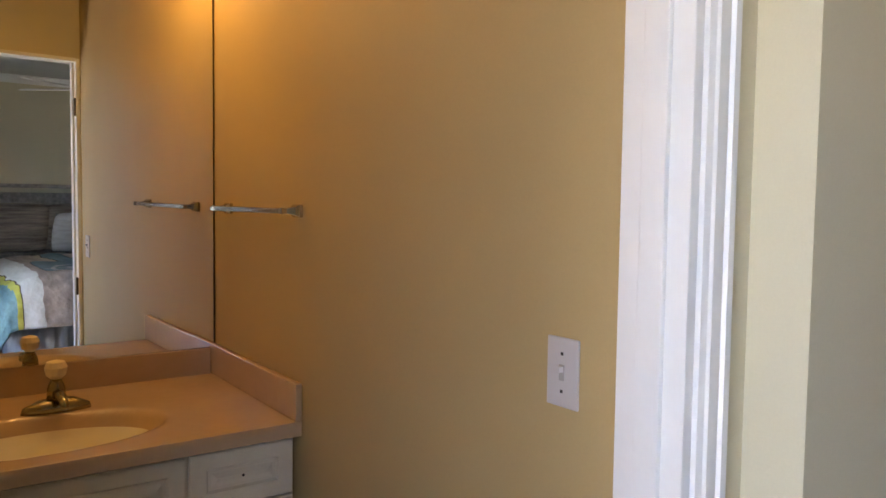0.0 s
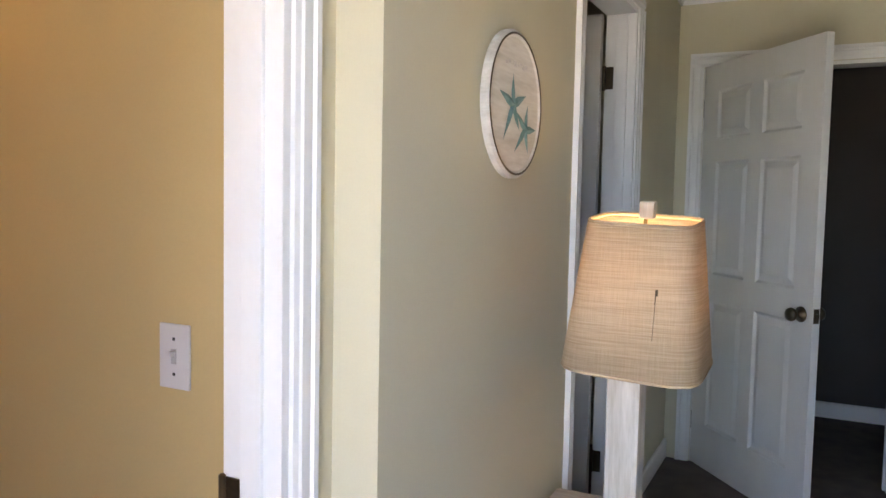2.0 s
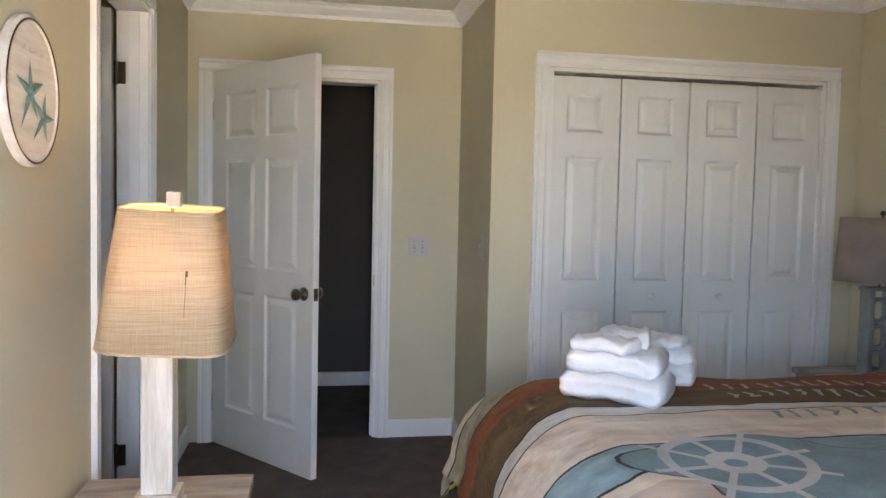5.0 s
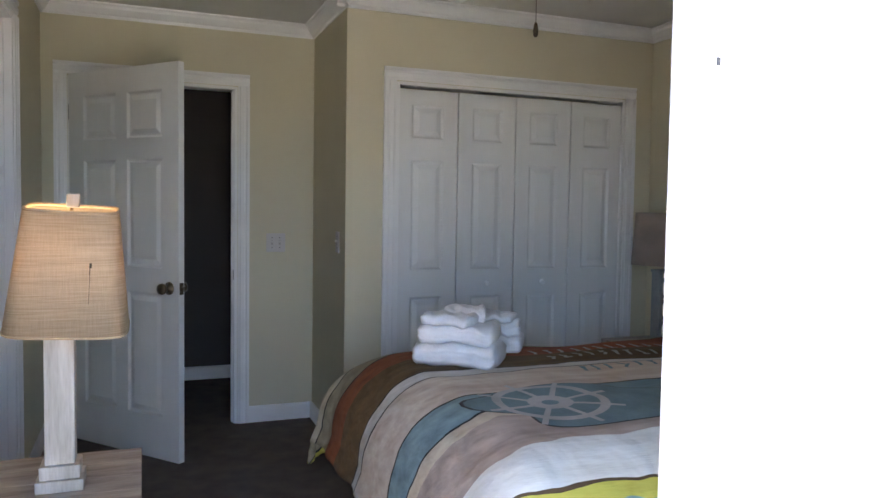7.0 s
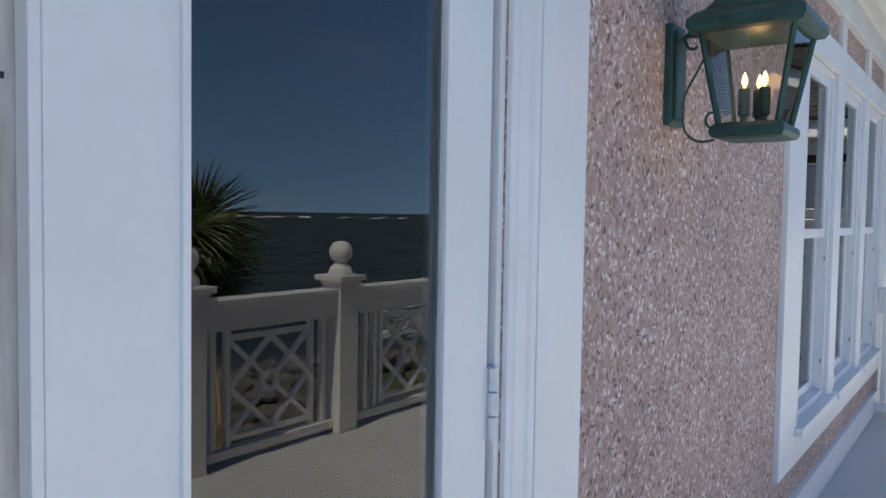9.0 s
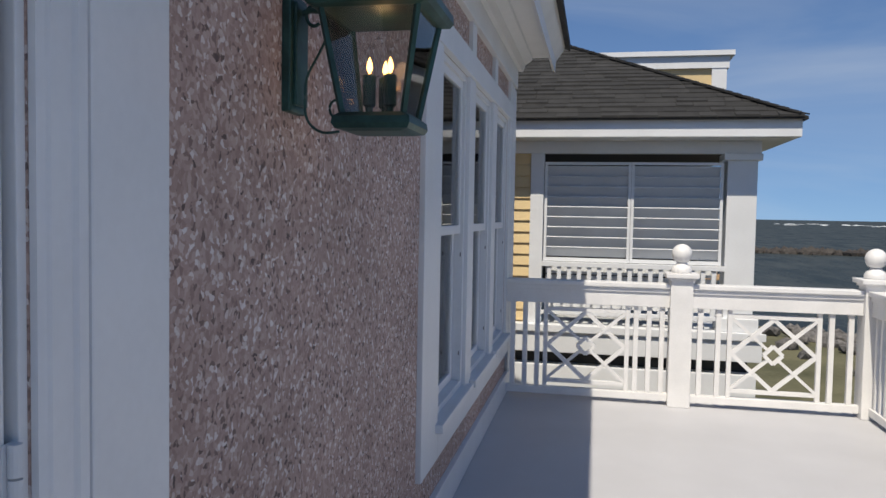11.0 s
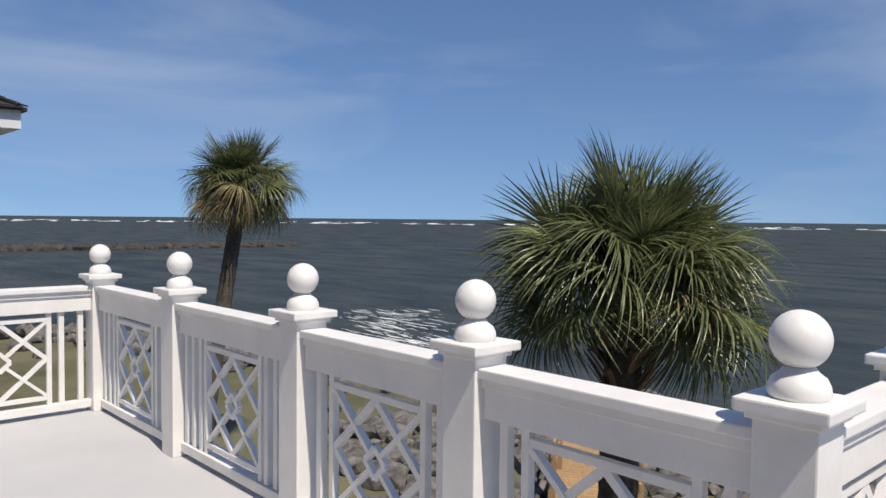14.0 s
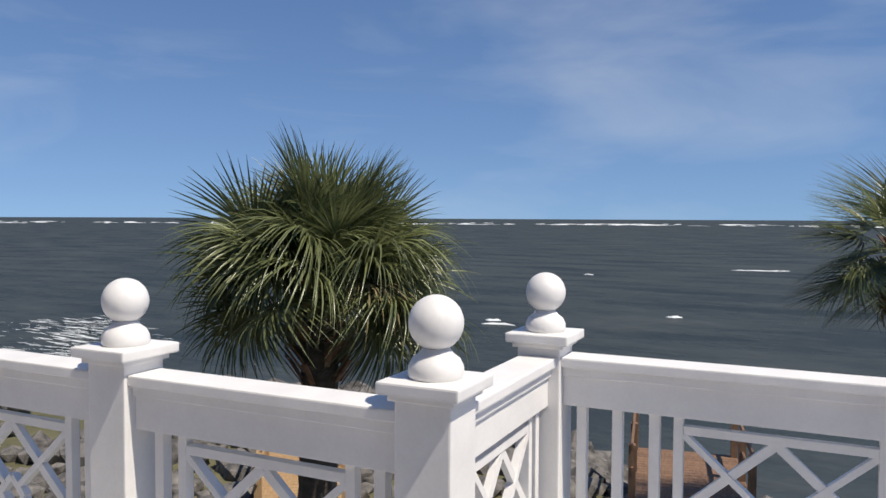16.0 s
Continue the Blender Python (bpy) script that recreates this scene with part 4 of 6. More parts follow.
def newel(x, y):
    root = thing("railing_post", (x, y, 0), "white painted railing post with a ball finial", "post", "railing posts")
    bm = bmesh.new()
    box(bm, x - 0.076, x + 0.076, y - 0.076, y + 0.076, 0, 0.90, 0.006)
    part("shaft", bm, RAIL_WHITE, root)
    bm = bmesh.new()
    box(bm, x - 0.089, x + 0.089, y - 0.089, y + 0.089, 0.893, 0.911, 0.004)
    box(bm, x - 0.110, x + 0.110, y - 0.110, y + 0.110, 0.911, 0.943, 0.006)
    part("cap", bm, RAIL_WHITE, root)
    bm = bmesh.new()
    lathe(bm, [(0.067, 0.942), (0.071, 0.952), (0.069, 0.972), (0.060, 0.990), (0.044, 1.002), (0.034, 1.016)], x, y, 24)
    part("neck", bm, RAIL_WHITE, root, "", True)
    bm = bmesh.new()
    bmesh.ops.create_uvsphere(bm, u_segments=32, v_segments=20, radius=0.069, matrix=Matrix.Translation((x, y, 1.078)))
    part("ball", bm, RAIL_WHITE, root, "round ball finial", True)
    return root


def railing(x0, y0, x1, y1):
    """A railing bay between two points, in its own axes: x along the rail."""
    run = math.hypot(x1 - x0, y1 - y0)
    root = thing("balcony_railing", (x0, y0, 0), "white railing bay with balusters and a lattice fret panel", "railing", "balcony railing", "", turn=math.atan2(y1 - y0, x1 - x0) or 1e-9)
    bm = bmesh.new()
    box(bm, 0, run, -0.065, 0.065, 0.832, 0.866, 0.006)
    part("handrail", bm, RAIL_WHITE, root)
    bm = bmesh.new()
    box(bm, 0, run, -0.048, 0.048, 0.800, 0.8315, 0.004)
    box(bm, 0, run, -0.036, 0.036, 0.698, 0.7995, 0.003)
    part("top_board", bm, RAIL_WHITE, root)
    bm = bmesh.new()
    box(bm, 0, run, -0.03, 0.03, 0.03, 0.082, 0.004)
    part("bottom_rail", bm, RAIL_WHITE, root)
    w = min(0.61, run - 0.2)
    a, b = (run - w) / 2, (run + w) / 2
    c, zc, h = run / 2, 0.41, 0.6
    spots = []
    n_side = max(1, int(round(a / 0.105)))
    for k in range(n_side):
        u = a * (k + 0.5) / n_side
        spots += [u, run - u]
    for u in spots:
        bm = bmesh.new()
        box(bm, u - 0.017, u + 0.017, -0.017, 0.017, 0.083, 0.6975, 0.002)
        part("baluster", bm, RAIL_WHITE, root)
    z0, z1 = 0.115, 0.668
    for nm, dims in (("fret_side", (a, a + 0.03, -0.016, 0.016, 0.083, 0.6975)), ("fret_side", (b - 0.03, b, -0.016, 0.016, 0.083, 0.6975)), ("fret_rail", (a + 0.0305, b - 0.0305, -0.015, 0.015, z0, z0 + 0.028)), ("fret_rail", (a + 0.0305, b - 0.0305, -0.015, 0.015, z1 - 0.028, z1))):
        bm = bmesh.new()
        box(bm, *dims, 0.002)
        part(nm, bm, RAIL_WHITE, root)
    x_l, x_r, z_b, z_t, zm = a + 0.03, b - 0.03, z0 + 0.028, z1 - 0.028, (z0 + z1) / 2
    s = 0.062
    diamond = [(c, z_t), (x_r, zm), (c, z_b), (x_l, zm)]
    small = [(c, zm + s), (c + s, zm), (c, zm - s), (c - s, zm)]
    lines = [(diamond[k], diamond[(k + 1) % 4], 0.014) for k in range(4)] + [(small[k], small[(k + 1) % 4], 0.012) for k in range(4)]
    for k, corner in enumerate(((x_r, z_t), (x_r, z_b), (x_l, z_b), (x_l, z_t))):
        p, q = small[k], small[(k + 1) % 4]
        lines.append((corner, ((p[0] + q[0]) / 2, (p[1] + q[1]) / 2), 0.010))
    for k, (p, q, deep) in enumerate(lines):
        bm = bmesh.new()
        bar(bm, (p[0], 0, p[1]), (q[0], 0, q[1]), deep * 2, 0.0215 + 0.0009 * k, up=(0, 1, 0))
        part("fret_bar", bm, RAIL_WHITE, root)
    return root


RX, SY, JX, FY = -2.698, -6.02, -3.558, -1.293
POSTS = [(-1.45, SY), (RX, SY), (RX, -4.71), (RX, -3.423), (RX, -2.353), (RX, FY), (JX, FY + 0.004), (JX, 0.20), (JX, 1.45), (JX, 2.70)]
for x, y in POSTS:
    newel(x, y)
railing(FAC - 0.024, SY, -1.45 + 0.076, SY)
for (ax, ay), (bx, by) in zip(POSTS, POSTS[1:]):
    d = Vector((bx - ax, by - ay)).normalized() * 0.076
    railing(ax + d.x, ay + d.y, bx - d.x, by - d.y)
railing(JX + 0.07, 2.70, FAC - 0.03, 2.70)

# wall lantern
LY, LX = -2.035, -0.406
lantern = thing("wall_lantern", (FAC, LY, 1.659), "lit verdigris green coach lantern on the stucco wall", "wall lamp")
bm = bmesh.new()
box(bm, FAC - 0.020, FAC + 0.002, LY - 0.045, LY + 0.045, 1.544, 1.789, 0.005)
box(bm, FAC - 0.028, FAC - 0.019, LY - 0.032, LY + 0.032, 1.559, 1.774, 0.003)
part("back_plate", bm, GREEN_METAL, lantern)
LB, LT, LZ0, LZ1 = 0.064, 0.100, 1.537, 1.747
Q = math.sqrt(2)
bm = bmesh.new()
lathe(bm, [(0.055 * Q, 1.501), (0.076 * Q, 1.505), (0.082 * Q, 1.515), (0.080 * Q, 1.529), (0.068 * Q, 1.538)], LX, LY, 4, spin=math.pi / 4)
part("base_tray", bm, GREEN_METAL, lantern)
for sx in (-1, 1):
    for sy in (-1, 1):
        bm = bmesh.new()
        bar(bm, (LX + sx * LB, LY + sy * LB, LZ0 - 0.004), (LX + sx * LT, LY + sy * LT, LZ1), 0.010, 0.010)
        part("corner_bar", bm, GREEN_METAL, lantern)
bm = bmesh.new()
lathe(bm, [(0.104 * Q, 1.739), (0.120 * Q, 1.743), (0.127 * Q, 1.754), (0.126 * Q, 1.771), (0.112 * Q, 1.785), (0.092 * Q, 1.797), (0.078 * Q, 1.817), (0.072 * Q, 1.847), (0.074 * Q, 1.859), (0.05 * Q, 1.879), (0.02, 1.904), (0.014, 1.929)], LX, LY, 4, spin=math.pi / 4)
part("roof_cap", bm, GREEN_METAL, lantern)
for k in range(4):
    a0, a1 = math.pi / 4 + k * math.pi / 2, math.pi / 4 + (k + 1) * math.pi / 2
    bm = bmesh.new()
    vs = [bm.verts.new((LX + r * Q * math.cos(a), LY + r * Q * math.sin(a), z)) for r, z, a in ((LB, LZ0, a0), (LB, LZ0, a1), (LT, LZ1 - 0.002, a1), (LT, LZ1 - 0.002, a0))]
    vs += [bm.verts.new((LX + (v.co.x - LX) * 0.975, LY + (v.co.y - LY) * 0.975, v.co.z)) for v in vs]
    for q in ((0, 1, 2, 3), (4, 7, 6, 5), (0, 4, 5, 1), (1, 5, 6, 2), (2, 6, 7, 3), (3, 7, 4, 0)):
        bm.faces.new([vs[i] for i in q])
    g = part("pane", bm, LANTERN_GLASS, lantern, "clear lantern glass")
    g.visible_shadow = False
for k in range(3):
    a = 2 * math.pi * k / 3 + 0.5
    cx, cy = LX + 0.026 * math.cos(a), LY + 0.026 * math.sin(a)
    bm = bmesh.new()
    lathe(bm, [(0.008, 1.538), (0.008, 1.554), (0.014, 1.559), (0.014, 1.619), (0.009, 1.622)], cx, cy, 12)
    part("candle_sleeve", bm, GREEN_METAL, lantern)
    bm = bmesh.new()
    lathe(bm, [(0.002, 1.623), (0.0068, 1.635), (0.0055, 1.645), (0.001, 1.657)], cx, cy, 10)
    part("flame_bulb", bm, FLAME, lantern, "glowing flame-shaped bulb", True)


def scroll(pts, rad, nm):
    bm = bmesh.new()
    ends = [pts[0], *pts, pts[-1]]
    fine = []
    for p0, p1, p2, p3 in zip(ends, ends[1:], ends[2:], ends[3:]):
        for k in range(4):
            f = k / 4
            fine.append(tuple(0.5 * (2 * b + (c - a) * f + (2 * a - 5 * b + 4 * c - d) * f * f + (3 * b - a - 3 * c + d) * f ** 3) for a, b, c, d in zip(p0, p1, p2, p3)))
    pts = fine + [pts[-1]]
    tube(bm, [(FAC - 0.024 - u, LY, v) for u, v in pts], rad, 8)
    part(nm, bm, GREEN_METAL, lantern)


scroll([(0.0, 1.754), (0.02, 1.761), (0.045, 1.759), (0.066, 1.757)], 0.006, "top_arm")
scroll([(0.030 + 0.018 * math.cos(a), 1.751 + 0.022 * math.sin(a)) for a in [0.45 * k for k in range(13)]], 0.004, "top_scroll")
scroll([(0.066, 1.719), (0.04, 1.669), (0.014, 1.619), (0.010, 1.559), (0.02, 1.524), (0.05, 1.504), (0.088, 1.506)], 0.003, "lower_stay")
scroll([(0.080 + 0.014 * math.cos(a), 1.554 + 0.018 * math.sin(a)) for a in [0.45 * k for k in range(13)]], 0.003, "lower_scroll")
point_lamp("lantern_light", (LX, LY, 1.694), 0.07, (1.0, 0.62, 0.30), 0.02)

# ---- neighbouring house ----
house = thing("neighbour_house", (0.0, -9.0, -4.2), "yellow-sided beach house with louvred porch and grey shingle roof", "house")


def hpart(nm, mat, *dims, bevel=0.0, parent=None, label=""):
    bm = bmesh.new()
    box(bm, *dims, bevel)
    return part(nm, bm, mat, parent or house, label)


HY = -8.45
hpart("porch_beam", EXT_WHITE, -2.34, 3.0, HY - 0.1, HY + 0.02, 2.02, 2.149)
hpart("soffit", EXT_WHITE, -2.60, 3.2, -8.42, -8.12, 2.150, 2.165)
hpart("fascia", EXT_WHITE, -2.63, 3.2, -8.12, -8.08, 2.155, 2.335, bevel=0.005)
hpart("fascia", EXT_WHITE, -2.63, -2.59, -12.0, -8.125, 2.155, 2.335, bevel=0.005)
hpart("soffit", EXT_WHITE, -2.585, -2.3, -12.0, -8.43, 2.150, 2.165)
hpart("column", EXT_WHITE, -2.31, -2.02, HY - 0.26, HY + 0.03, 0.14, 2.02, bevel=0.008)
hpart("column_cap", EXT_WHITE, -2.35, -1.98, HY - 0.30, HY + 0.07, 1.95, 2.019, bevel=0.01)
hpart("column_base", EXT_WHITE, -2.36, -1.97, HY - 0.31, HY + 0.08, 0.20, 0.34, bevel=0.01)
hpart("post", EXT_WHITE, -0.16, -0.02, HY - 0.12, HY + 0.025, 0.14, 2.02, bevel=0.006)
hpart("porch_floor", EXT_WHITE, -2.4, 3.0, -12.0, HY + 0.10, -0.10, 0.20, bevel=0.008)
hpart("porch_band", EXT_WHITE, -2.43, 3.0, HY + 0.101, HY + 0.13, 0.12, 0.20, bevel=0.008)
hpart("porch_gap", DARK, -2.3, 3.0, HY - 0.2, HY - 0.1, -0.24, -0.101)
hpart("porch_skirt", EXT_WHITE, -2.36, 3.0, HY - 0.25, HY + 0.06, -0.9, -0.241, bevel=0.008)
hpart("lower_wall", SIDING, -2.2, 3.0, -12.0, HY - 0.3, -4.2, -0.9)
# the shade inside the porch is painted into this dark colour
PORCH_SHADE = material("shaded_porch_interior", (0.05, 0.042, 0.036), 0.8, vary=0.2, scale=5, fine=60, bump=0.2, depth=0.002)
hpart("porch_ceiling", PORCH_SHADE, -2.3, 3.0, -12.0, HY - 0.1, 2.09, 2.124)
hpart("back_wall", PORCH_SHADE, -2.2, 3.0, -12.1, -12.0, 0.2, 2.12)
# siding boards on the side wall
hpart("side_wall", SIDING, -0.019, 3.0, HY - 0.12, HY - 0.02, 0.2, 2.02)
for k in range(15):
    z = 0.22 + 0.12 * k
    bm = bmesh.new()
    vs = [bm.verts.new(p) for p in ((-0.018, HY - 0.02, z), (3.0, HY - 0.02, z), (3.0, HY + 0.008, z), (-0.018, HY + 0.008, z), (-0.018, HY - 0.02, z + 0.118), (3.0, HY - 0.02, z + 0.118), (3.0, HY - 0.012, z + 0.118), (-0.018, HY - 0.012, z + 0.118))]
    for q in ((0, 1, 2, 3), (4, 7, 6, 5), (0, 4, 5, 1), (1, 5, 6, 2), (2, 6, 7, 3), (3, 7, 4, 0)):
        bm.faces.new([vs[i] for i in q])
    part("siding_board", bm, SIDING, house)
# louvred shutter panels
for x0, x1 in ((-1.07, -0.17), (-1.99, -1.073)):
    shutter = hpart("shutter_frame", EXT_WHITE, x0, x1, HY - 0.03, HY, 0.87, 0.91, bevel=0.003)
    for dims in ((x0, x1, 1.90, 1.93), (x0, x0 + 0.03, 0.911, 1.899), (x1 - 0.03, x1, 0.911, 1.899)):
        hpart("stile", EXT_WHITE, dims[0], dims[1], HY - 0.03, HY, dims[2], dims[3], bevel=0.003, parent=shutter)
    for k in range(9):
        z = 0.922 + 0.1075 * k
        bm = bmesh.new()
        vs = [bm.verts.new(p) for p in ((x0 + 0.031, HY - 0.056, z), (x1 - 0.031, HY - 0.056, z), (x1 - 0.031, HY - 0.004, z + 0.100), (x0 + 0.031, HY - 0.004, z + 0.100), (x0 + 0.031, HY - 0.064, z + 0.008), (x1 - 0.031, HY - 0.064, z + 0.008), (x1 - 0.031, HY - 0.012, z + 0.108), (x0 + 0.031, HY - 0.012, z + 0.108))]
        for q in ((0, 1, 2, 3), (4, 7, 6, 5), (0, 4, 5, 1), (1, 5, 6, 2), (2, 6, 7, 3), (3, 7, 4, 0)):
            bm.faces.new([vs[i] for i in q])
        part("louvre", bm, LOUVRE, shutter)
for k in range(5):
    hpart("lower_slat", EXT_WHITE, -1.97, -0.19, HY - 0.16, HY - 0.12, 0.36 + 0.092 * k, 0.438 + 0.092 * k, bevel=0.003)
hpart("porch_handrail", EXT_WHITE, -2.02, -0.16, HY - 0.02, HY + 0.05, 0.815, 0.865, bevel=0.004)
hpart("porch_bottom_rail", EXT_WHITE, -2.02, -0.16, HY - 0.01, HY + 0.04, 0.30, 0.34, bevel=0.004)
for k in range(17):
    x = -0.24 - 0.105 * k
    hpart("porch_baluster", EXT_WHITE, x - 0.022, x + 0.022, HY - 0.005, HY + 0.035, 0.341, 0.8145)
# roof: hip with courses of shingles
PITCH = 0.52
rx0, ry0, rz0 = -2.67, -8.03, 2.345
bm = bmesh.new()
ridge = 2.6
pts = [(rx0, ry0, rz0), (3.2, ry0, rz0), (3.2, ry0 - ridge, rz0 + ridge * PITCH), (rx0 + ridge, ry0 - ridge, rz0 + ridge * PITCH), (rx0, ry0 - 2 * ridge, rz0), (3.2, ry0 - 2 * ridge, rz0)]
top = [bm.verts.new(p) for p in pts]
low = [bm.verts.new((p[0], p[1], p[2] - 0.03)) for p in pts]
for q in ((0, 1, 2, 3), (0, 3, 4), (3, 2, 5, 4)):
    bm.faces.new([top[i] for i in q])
    bm.faces.new([low[i] for i in q][::-1])
for a, b in ((0, 1), (1, 2), (2, 5), (5, 4), (4, 0)):
    bm.faces.new((top[a], low[a], low[b], top[b]))
roof = part("roof", bm, SHINGLE, house, "weathered grey asphalt shingle roof")
# upper storey box with parapet
hpart("upper_wall", SIDING, -2.32, 3.0, -13.4, -11.0, 2.2, 3.42)
hpart("upper_frieze", EXT_WHITE, -2.40, 3.05, -13.45, -10.95, 3.36, 3.52)
hpart("upper_cornice", EXT_WHITE, -2.46, 3.1, -13.5, -10.90, 3.521, 3.585)
hpart("upper_base", EXT_WHITE, -2.36, 3.02, -13.42, -10.97, 2.85, 3.08)
hpart("upper_corner", EXT_WHITE, -2.37, -2.18, -11.03, -10.96, 3.081, 3.359)
rng = random.Random(5)
count, rest = 0, []
for row in range(21):
    d = 0.02 + row * 0.125
    x = rx0 + d + 0.02 + rng.uniform(-0.2, 0.0)
    while x < 1.2:
        w = rng.choice((0.16, 0.22, 0.30, 0.38))
        x_a, x_b = max(x, rx0 + d + 0.02), min(x + w, 1.3)
        if x_b - x_a > 0.05:
            bm = bmesh.new()
            y0, y1 = ry0 - d + 0.03, ry0 - d - 0.10
            lift = rng.choice((0.010, 0.016, 0.024))
            zz = lambda y, e: rz0 + (ry0 - y) * PITCH + e
            vs = [bm.verts.new(p) for p in ((x_a, y0, zz(y0, 0.0)), (x_b, y0, zz(y0, 0.0)), (x_b, y1, zz(y1, 0.0)), (x_a, y1, zz(y1, 0.0)), (x_a, y0, zz(y0, lift)), (x_b, y0, zz(y0, lift)), (x_b, y1, zz(y1, 0.003)), (x_a, y1, zz(y1, 0.003)))]
            for q in ((0, 3, 2, 1), (4, 5, 6, 7), (0, 1, 5, 4), (1, 2, 6, 5), (3, 0, 4, 7)):
                bm.faces.new([vs[i] for i in q])
            if count < 300:
                part("shingle", bm, SHINGLE, roof)
            else:
                rest.append([tuple(v.co) for v in vs])
                bm.free()
            count += 1
        x += w + 0.006
bm = bmesh.new()
for corners in rest:
    vs = [bm.verts.new(p) for p in corners]
    for q in ((0, 3, 2, 1), (4, 5, 6, 7), (0, 1, 5, 4), (1, 2, 6, 5), (3, 0, 4, 7)):
        bm.faces.new([vs[i] for i in q])
tagged(part("upper_shingles", bm, SHINGLE, roof), kind="stuff")
# hip cap shingles
for k in range(34):
    d = 0.03 + 0.076 * k
    bm = bmesh.new()
    a, b = Vector((rx0 + d, ry0 - d, rz0 + d * PITCH + 0.012)), Vector((rx0 + d + 0.10, ry0 - d - 0.10, rz0 + (d + 0.10) * PITCH + 0.004))
    bar(bm, a, b, 0.16, 0.014)
    part("hip_cap", bm, SHINGLE, roof)
house.location += Vector((-0.13, -0.20, -0.03))

# ---- ground, shore and sea ----
SEA_Z = -5.0
bm = bmesh.new()
xs = [60, 20, 6, -4, -8, -12, -16, -20, -24, -28, -34, -45, -80, -400, -3500]
ys = [3500, 400, 80, 40, 20, 10, 5, 0, -5, -10, -15, -20, -25, -30, -34, -38, -44, -52, -62, -80, -400, -3500]


def shore_x(y):
    return min(10, -24 + 5.5 * min(1, max(0, (y + 9) / 6)) + 0.3 * max(0, -14 - y) + 0.2 * max(0, -34 - y))


def ground_z(x, y):
    shore = shore_x(y)
    t_ = min(1, max(0, (x - (shore - 8)) / 12))
    return -7.0 + t_ * 2.75 + 0.1 * noise.noise(Vector((x * 0.2, y * 0.2, 0)))


grid = [[bm.verts.new((x, y, ground_z(x, y))) for y in ys] for x in xs]
for i in range(len(xs) - 1):
    for j in range(len(ys) - 1):
        bm.faces.new((grid[i][j], grid[i + 1][j], grid[i + 1][j + 1], grid[i][j + 1]))
setting("ground", bm, SAND, "sandy grass and beach around the houses", "ground", True)
bm = bmesh.new()
vs = [bm.verts.new(p) for p in ((40, 4000, SEA_Z), (40, -4000, SEA_Z), (-4500, -4000, SEA_Z), (-4500, 4000, SEA_Z))]
bm.faces.new(vs)
setting("water", bm, WATER, "choppy grey-green sea reaching the horizon", "water")

rng = random.Random(11)


def breaker(bm, cx, cy, long, wide, tall):
    n_ = 10
    rows = []
    for k in range(n_ + 1):
        u = k / n_
        s = math.sin(math.pi * u) ** 0.6 * rng.uniform(0.55, 1.0)
        y = cy + (u - 0.5) * long
        x = cx + wide * 0.5 * math.sin(5 * u + cx)
        rows.append([bm.verts.new((x + wide * s * 0.5 * e, y, SEA_Z + 0.02 + h * tall * s)) for e, h in ((-1, 0), (-0.3, 1), (0.4, 0.7), (1, 0))])
    for a, b in zip(rows, rows[1:]):
        for k in range(3):
            bm.faces.new((a[k], a[k + 1], b[k + 1], b[k]))


bm = bmesh.new()
for k in range(300):
    a = rng.uniform(-1.0, 1.75)
    d = rng.uniform(700, 900)
    long = rng.choice((6, 10, 16, 28)) * rng.uniform(0.6, 1.5)
    breaker(bm, -d * math.cos(a * 0.75), -d * math.sin(a * 0.75) * 1.2, long, 6, rng.uniform(0.2, 0.75))
tagged(setting("distant_breakers", bm, FOAM, "white breakers on a distant sandbar", "waves"), kind="stuff")
bm = bmesh.new()
for k in range(520):
    far, aside = 37 + 15 * rng.random() ** 1.4, rng.gauss(0.3, 1.6)
    big = rng.random() ** 2.5
    breaker(bm, -1.0 - 0.62 * far - 0.785 * aside, -0.4 - 0.785 * far + 0.62 * aside, 0.2 + 1.5 * big, 0.015 + 0.13 * big, 0.003 + 0.008 * big)
tagged(setting("surf", bm, FOAM, "white surf running up to the rocks", "waves"), kind="stuff")
bm = bmesh.new()
for x, y, long in ((-100, -5.7, 6.5), (-101, -3.0, 3.0), (-84, -22, 1.4), (-50.6, -7.8, 1.3), (-42.5, -16.6, 2.6), (-44, -17.6, 1.2), (-65, -150, 14), (-68, -154, 9)):
    breaker(bm, x, y, long * 0.85, 0.28, 0.14)
tagged(setting("wavelets", bm, FOAM, "small whitecaps on the water", "waves"), kind="stuff")


def rock_mesh(bm, x, y, z, r):
    ret = bmesh.ops.create_icosphere(bm, subdivisions=1, radius=r)
    sx, sy, sz = rng.uniform(0.7, 1.3), rng.uniform(0.7, 1.3), rng.uniform(0.45, 0.9)
    for v in ret["verts"]:
        v.co = Vector((v.co.x * sx, v.co.y * sy, v.co.z * sz)) * rng.uniform(0.75, 1.2) + Vector((x, y, z))


bm = bmesh.new()
for k in range(1500):
    y = rng.uniform(-40, 14)
    shore = shore_x(y)
    x = shore + abs(rng.gauss(0, 1)) * (3.0 if y < -6 else 1.6) + 0.5
    rock_mesh(bm, x, y, ground_z(x, y) + 0.05 + rng.uniform(0, 0.2), rng.uniform(0.2, 0.55))
for k in range(420):
    x, y = rng.uniform(-21, -10.5), rng.uniform(-17, -5)
    rock_mesh(bm, x, y, ground_z(x, y) + 0.1, rng.uniform(0.12, 0.5))
for k in range(420):
    x, y = rng.uniform(-12.5, -6.0), rng.uniform(-12, -4.5)
    rock_mesh(bm, x, y, ground_z(x, y) + 0.08, rng.uniform(0.12, 0.42))
